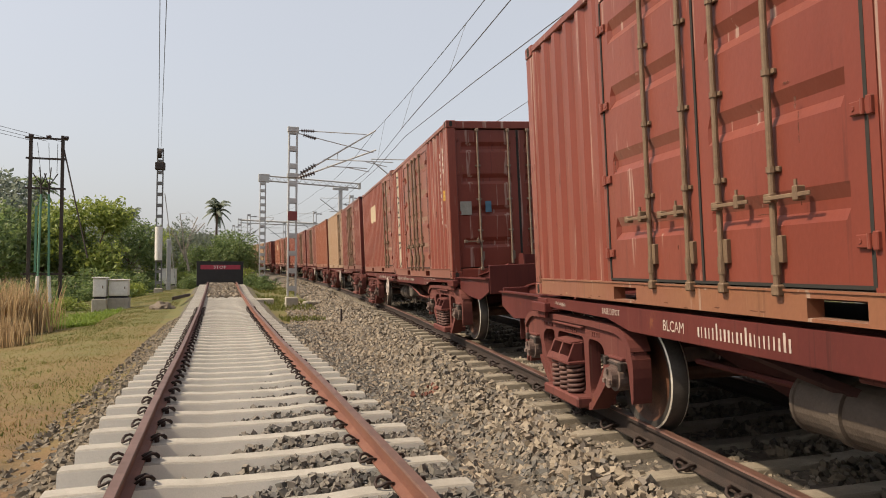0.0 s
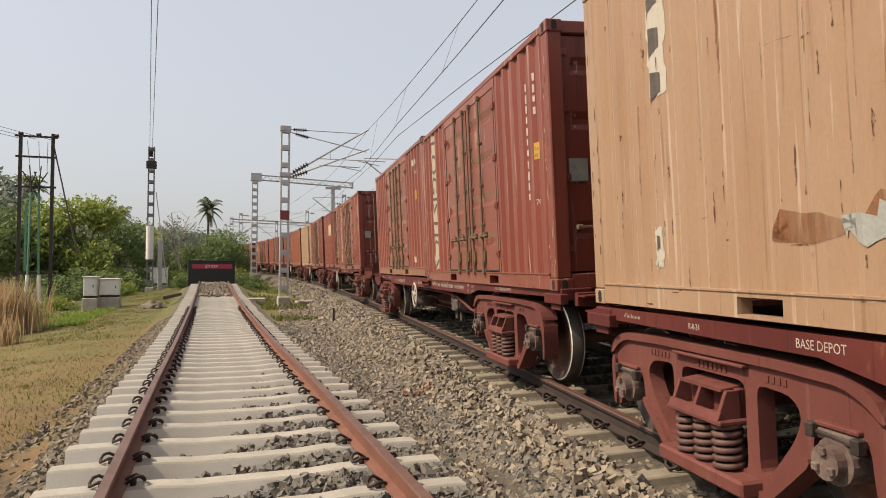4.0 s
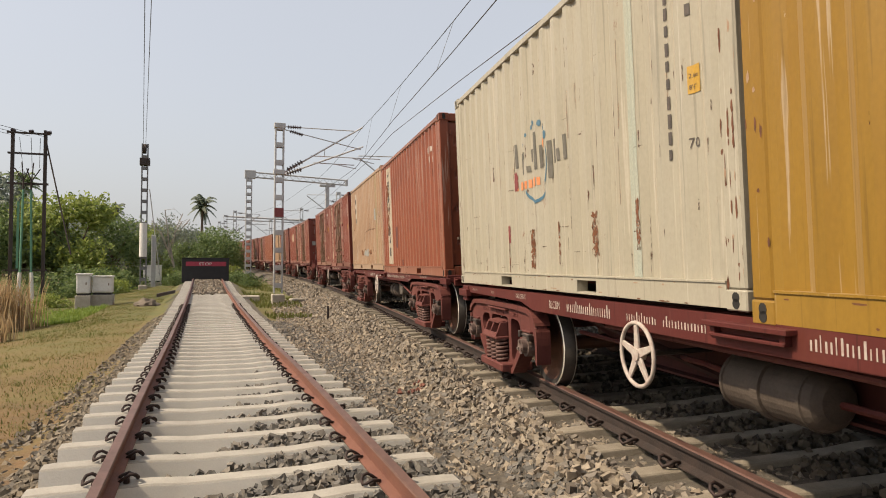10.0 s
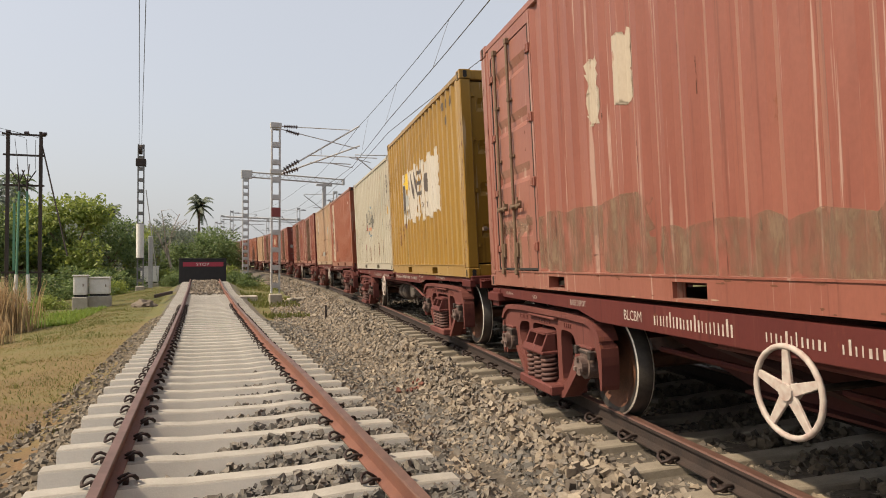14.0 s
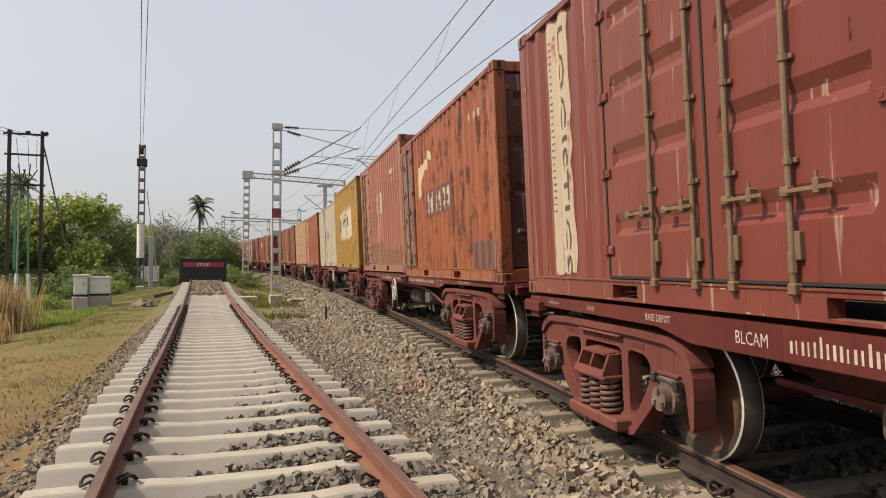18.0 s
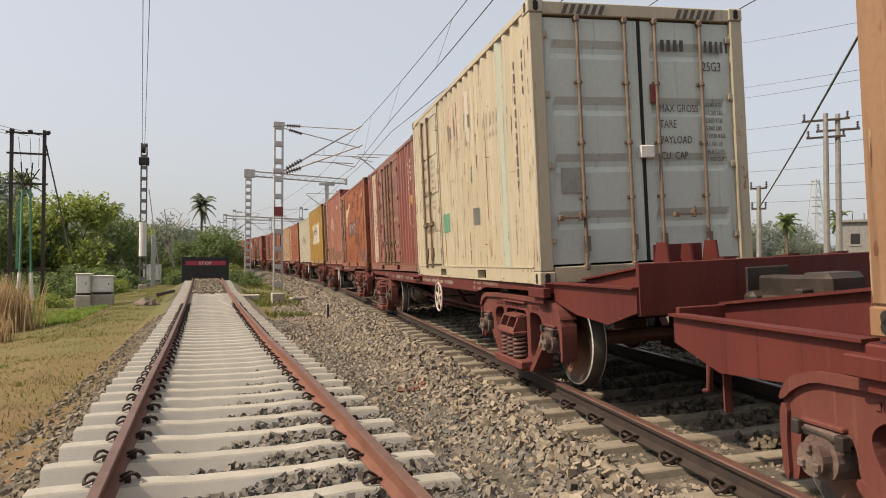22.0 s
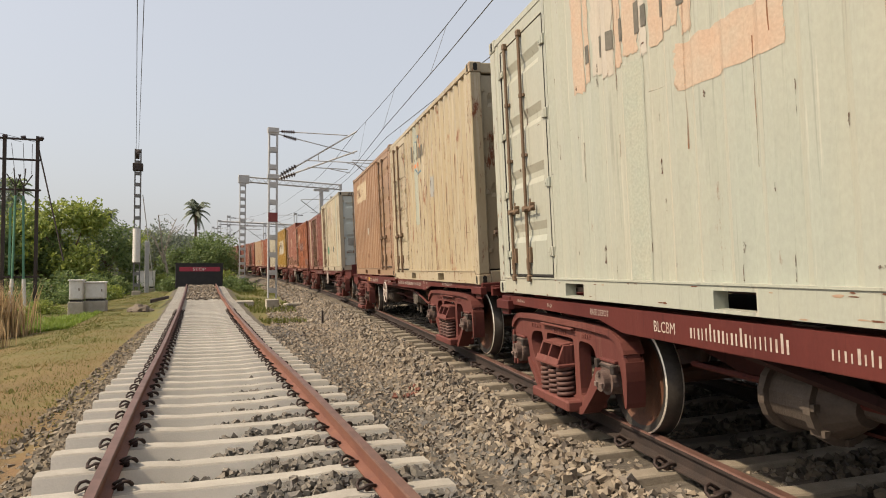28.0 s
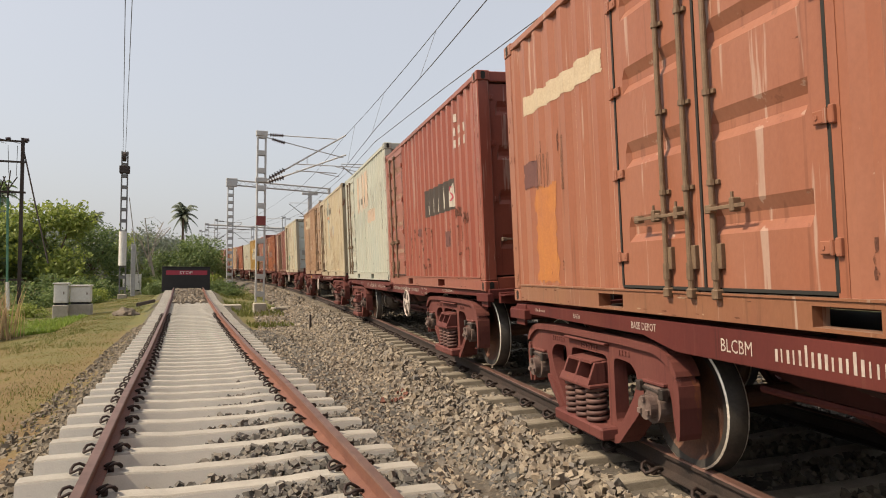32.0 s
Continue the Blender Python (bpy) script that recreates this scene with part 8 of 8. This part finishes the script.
# ---- broken stone ----
def stone_shapes(count, seed):
    """Angular stones: blocks with skewed corners and a knocked-off edge."""
    g_ = np.random.RandomState(seed)
    v = np.array([(-1, -1, -1), (1, -1, -1), (1, 1, -1), (-1, 1, -1), (-1, -1, 1), (1, -1, 1), (1, 1, 1), (-1, 1, 1)], float) * 0.56
    f_ = np.array([(0, 2, 1), (0, 3, 2), (4, 5, 6), (4, 6, 7), (0, 1, 5), (0, 5, 4), (1, 2, 6), (1, 6, 5), (2, 3, 7), (2, 7, 6), (3, 0, 4), (3, 4, 7)])
    out = []
    for _ in range(count):
        w = v * g_.uniform(0.72, 1.12, (8, 1)) + g_.uniform(-0.13, 0.13, (8, 3))
        w[4:, :2] *= g_.uniform(0.6, 0.95)
        out.append(w * (g_.uniform(0.9, 1.45), g_.uniform(0.8, 1.1), g_.uniform(0.55, 0.95)))
    return out, f_


STONES, STONE_F = stone_shapes(24, 3)


def scatter(name, label, spots, sizes, material, seed):
    g = np.random.RandomState(seed)
    n_ = len(spots)
    verts = np.zeros((n_ * 8, 3))
    for i, (x, y, z) in enumerate(spots):
        q = g.normal(size=4)
        q /= np.linalg.norm(q)
        a_, b_, c_, d_ = q
        r_ = np.array([[1 - 2 * (c_ * c_ + d_ * d_), 2 * (b_ * c_ - a_ * d_), 2 * (b_ * d_ + a_ * c_)], [2 * (b_ * c_ + a_ * d_), 1 - 2 * (b_ * b_ + d_ * d_), 2 * (c_ * d_ - a_ * b_)], [2 * (b_ * d_ - a_ * c_), 2 * (c_ * d_ + a_ * b_), 1 - 2 * (b_ * b_ + c_ * c_)]])
        verts[i * 8:i * 8 + 8] = STONES[i % 24] @ r_.T * sizes[i] + (x, y, z)
    faces = (STONE_F[None] + 8 * np.arange(n_)[:, None, None]).reshape(-1, 3)
    me = bpy.data.meshes.new(name)
    me.vertices.add(len(verts))
    me.vertices.foreach_set("co", verts.ravel())
    me.loops.add(faces.size)
    me.loops.foreach_set("vertex_index", faces.ravel())
    me.polygons.add(len(faces))
    me.polygons.foreach_set("loop_start", np.arange(0, faces.size, 3))
    me.polygons.foreach_set("loop_total", np.full(len(faces), 3))
    me.update(calc_edges=True)
    me.shade_flat()
    me.materials.append(material)
    return tagged(new(name, me), label, "ballast", kind="stuff")


M["stone"] = island_mat("mixed ballast stone", [(0.072, 0.059, 0.049), (0.164, 0.134, 0.099), (0.23, 0.189, 0.137), (0.121, 0.109, 0.096), (0.273, 0.23, 0.172), (0.186, 0.144, 0.101), (0.143, 0.124, 0.104)])
M["stone_dark"] = island_mat("grey crib stone", [(0.067, 0.063, 0.056), (0.112, 0.102, 0.087), (0.158, 0.138, 0.112), (0.085, 0.082, 0.079)])
g = np.random.RandomState(11)


def near_rail_x(y):
    return rail_point(y / math.cos(PSI) if y > 0 else y)[0]


spots, sizes = [], []
for y0, y1, dens, size in ((-9, 1.6, 130, 0.05), (1.6, 7, 620, 0.041), (7, 13, 470, 0.044), (13, 22, 330, 0.05), (22, 36, 170, 0.062), (36, 60, 30, 0.09)):
    area = (y1 - y0) * 4.2
    for _ in range(int(area * dens)):
        y = g.uniform(y0, y1)
        d = g.uniform(-2.9, 0.95)                  # from the near rail
        x = near_rail_x(y) + d
        if x < siding_x(y) + 1.42:
            continue
        if d < -1.25 - 0.012 * y and y > 14 and g.rand() < (y - 14) * 0.05:
            continue
        k = abs(((y - 1.0) / (0.6 * math.cos(PSI)) + 0.5) % 1.0 - 0.5) * 0.6
        edge = -0.42 - 0.10 * noise.noise((y * 1.7, 0, 5.0))
        if d > edge and k < 0.13 and g.rand() < 0.85:
            continue
        if abs(d) < 0.09:
            continue
        heap = 0.05 * g.rand() if edge - 0.5 < d < edge else 0.0
        spots.append((x, y, ground_z(x, y) + g.uniform(-0.012, 0.025) + heap - (0.03 if d > edge else 0)))
        sizes.append(size * (0.5 + 0.95 * g.rand() ** 1.3))
scatter("ballast", "loose bed of brown-grey broken stone beside the main line", spots, sizes, M["stone"], 1)
spots, sizes = [], []
for y0, y1, dens, size in ((-9, 1.0, 110, 0.048), (1.0, 8, 300, 0.042), (8, 16, 200, 0.045), (16, 30, 80, 0.058)):
    for _ in range(int((y1 - y0) * 3.4 * dens)):
        s = g.uniform(y0, y1)
        a_ = g.uniform(0.75, 3.7)
        k = abs(((s - 1.0) / 0.6 + 0.5) % 1.0 - 0.5) * 0.6
        if k < 0.10 and a_ < 2.3 and g.rand() < 0.9:
            continue
        p = on_line(s, a_ - 0.87, -0.20).translation
        if abs(a_) < 0.1 or abs(a_ - 1.78) < 0.1:
            continue
        spots.append((p.x, p.y, p.z + g.uniform(-0.06, 0.02) + (0.02 if k > 0.16 else 0)))
        sizes.append(size * g.uniform(0.55, 1.4))
scatter("ballast", "broken stone between the main line sleepers under the train", spots, sizes, M["oily_shade"], 2)
spots, sizes = [], []
for i in range(17000):
    y = 2.6 + 11 * g.rand() ** 1.5 if i < 14000 else g.uniform(-9, 2.6)
    x = siding_x(y) + 1.36 - 2.3 * g.rand() ** 1.7
    k = abs(((y - 4.945) / 0.581 + 0.5) % 1.0 - 0.5) * 0.581
    fill = smooth_at(x - siding_x(y), (-0.9, -0.35, 0.35, 1.4), (-0.36, -0.30, -0.20, -0.215)) + 0.02 * noise.noise((x * 1.3, y * 1.1, 2.0)) - 0.014 * max(0.0, y - 5.0)
    if k < 0.105 or abs(x - siding_x(y) - 0.874) < 0.09:
        continue
    if y > 8 and x < 0.1 and g.rand() < 0.5:
        continue
    spots.append((x, y, siding_z(y) + fill + g.uniform(-0.03, 0.02)))
    sizes.append(0.040 * (0.5 + 0.9 * g.rand()))
left = []
for i in range(6200):
    y = 2.4 + 22 * g.rand() ** 1.4 if i < 5200 else g.uniform(-9, 2.4)
    x = siding_x(y) - 1.40 - 0.85 * g.rand() ** 1.5 * (1 - 0.02 * y)
    left.append(((x, y, ground_z(x, y) + g.uniform(-0.014, 0.012)), 0.036 * g.uniform(0.5, 1.4) * (1 + 0.02 * abs(y))))
for _ in range(6400):
    y = 2.4 + 18 * g.rand() ** 1.3
    x = siding_x(y) + 1.40 + 0.85 * g.rand()
    spots.append((x, y, ground_z(x, y) + g.uniform(-0.012, 0.02)))
    sizes.append(0.040 * g.uniform(0.5, 1.4) * (1 + 0.02 * y))
scatter("ballast", "grey broken stone in the siding's cribs and shoulders", spots, sizes, M["stone_dark"], 3)
spots, sizes = [], []
for _ in range(900):
    y = g.uniform(33, 47)
    x = siding_x(y) + g.uniform(-0.75, 0.75)
    spots.append((x, y, siding_z(y) - 0.12 + g.uniform(-0.04, 0.05)))
    sizes.append(0.07 * g.uniform(0.6, 1.3))
scatter("ballast", "stone heaped over the sleepers by the buffer stop", spots, sizes, M["stone"], 4)
M["stone_earth"] = island_mat("earth-brown stone", [(0.075, 0.063, 0.047), (0.137, 0.109, 0.075), (0.188, 0.151, 0.103), (0.106, 0.094, 0.075)])
scatter("ballast", "brown broken stone along the grassy shoulder", [p for p, _ in left], [k for _, k in left], M["stone_earth"], 8)
M["brick_red"] = island_mat("broken red brick", [(0.144, 0.048, 0.033), (0.168, 0.072, 0.048), (0.108, 0.039, 0.027)])
spots = [(2.25 + g.uniform(-0.16, 0.16), 8.4 + g.uniform(-0.2, 0.25), 0) for _ in range(16)]
spots = [(x, y, ground_z(x, y) + 0.05) for x, y, _ in spots]
scatter("brick_rubble", "bits of broken red brick on the ballast", spots, [0.034 * g.uniform(0.6, 1.3) for _ in spots], M["brick_red"], 6)


# ---- what moves ----
def motions():
    steps = [i for i in range(0, 33)]
    for thing in TRAIN:
        up = 0.0 if thing.name.startswith("container_flat") else FLOOR
        walk(thing, [(t, on_line(thing["s"] + run(t), 0.0, up)) for t in steps])
    times = [0.2 * i for i in range(161)]
    for wheel in WHEELS:
        base = wheel.matrix_basis.translation.copy()
        walk(wheel, [(t, Matrix.Translation(base) @ Matrix.Rotation(-(run(t) - run(0)) / WR, 4, "X")) for t in times])


motions()
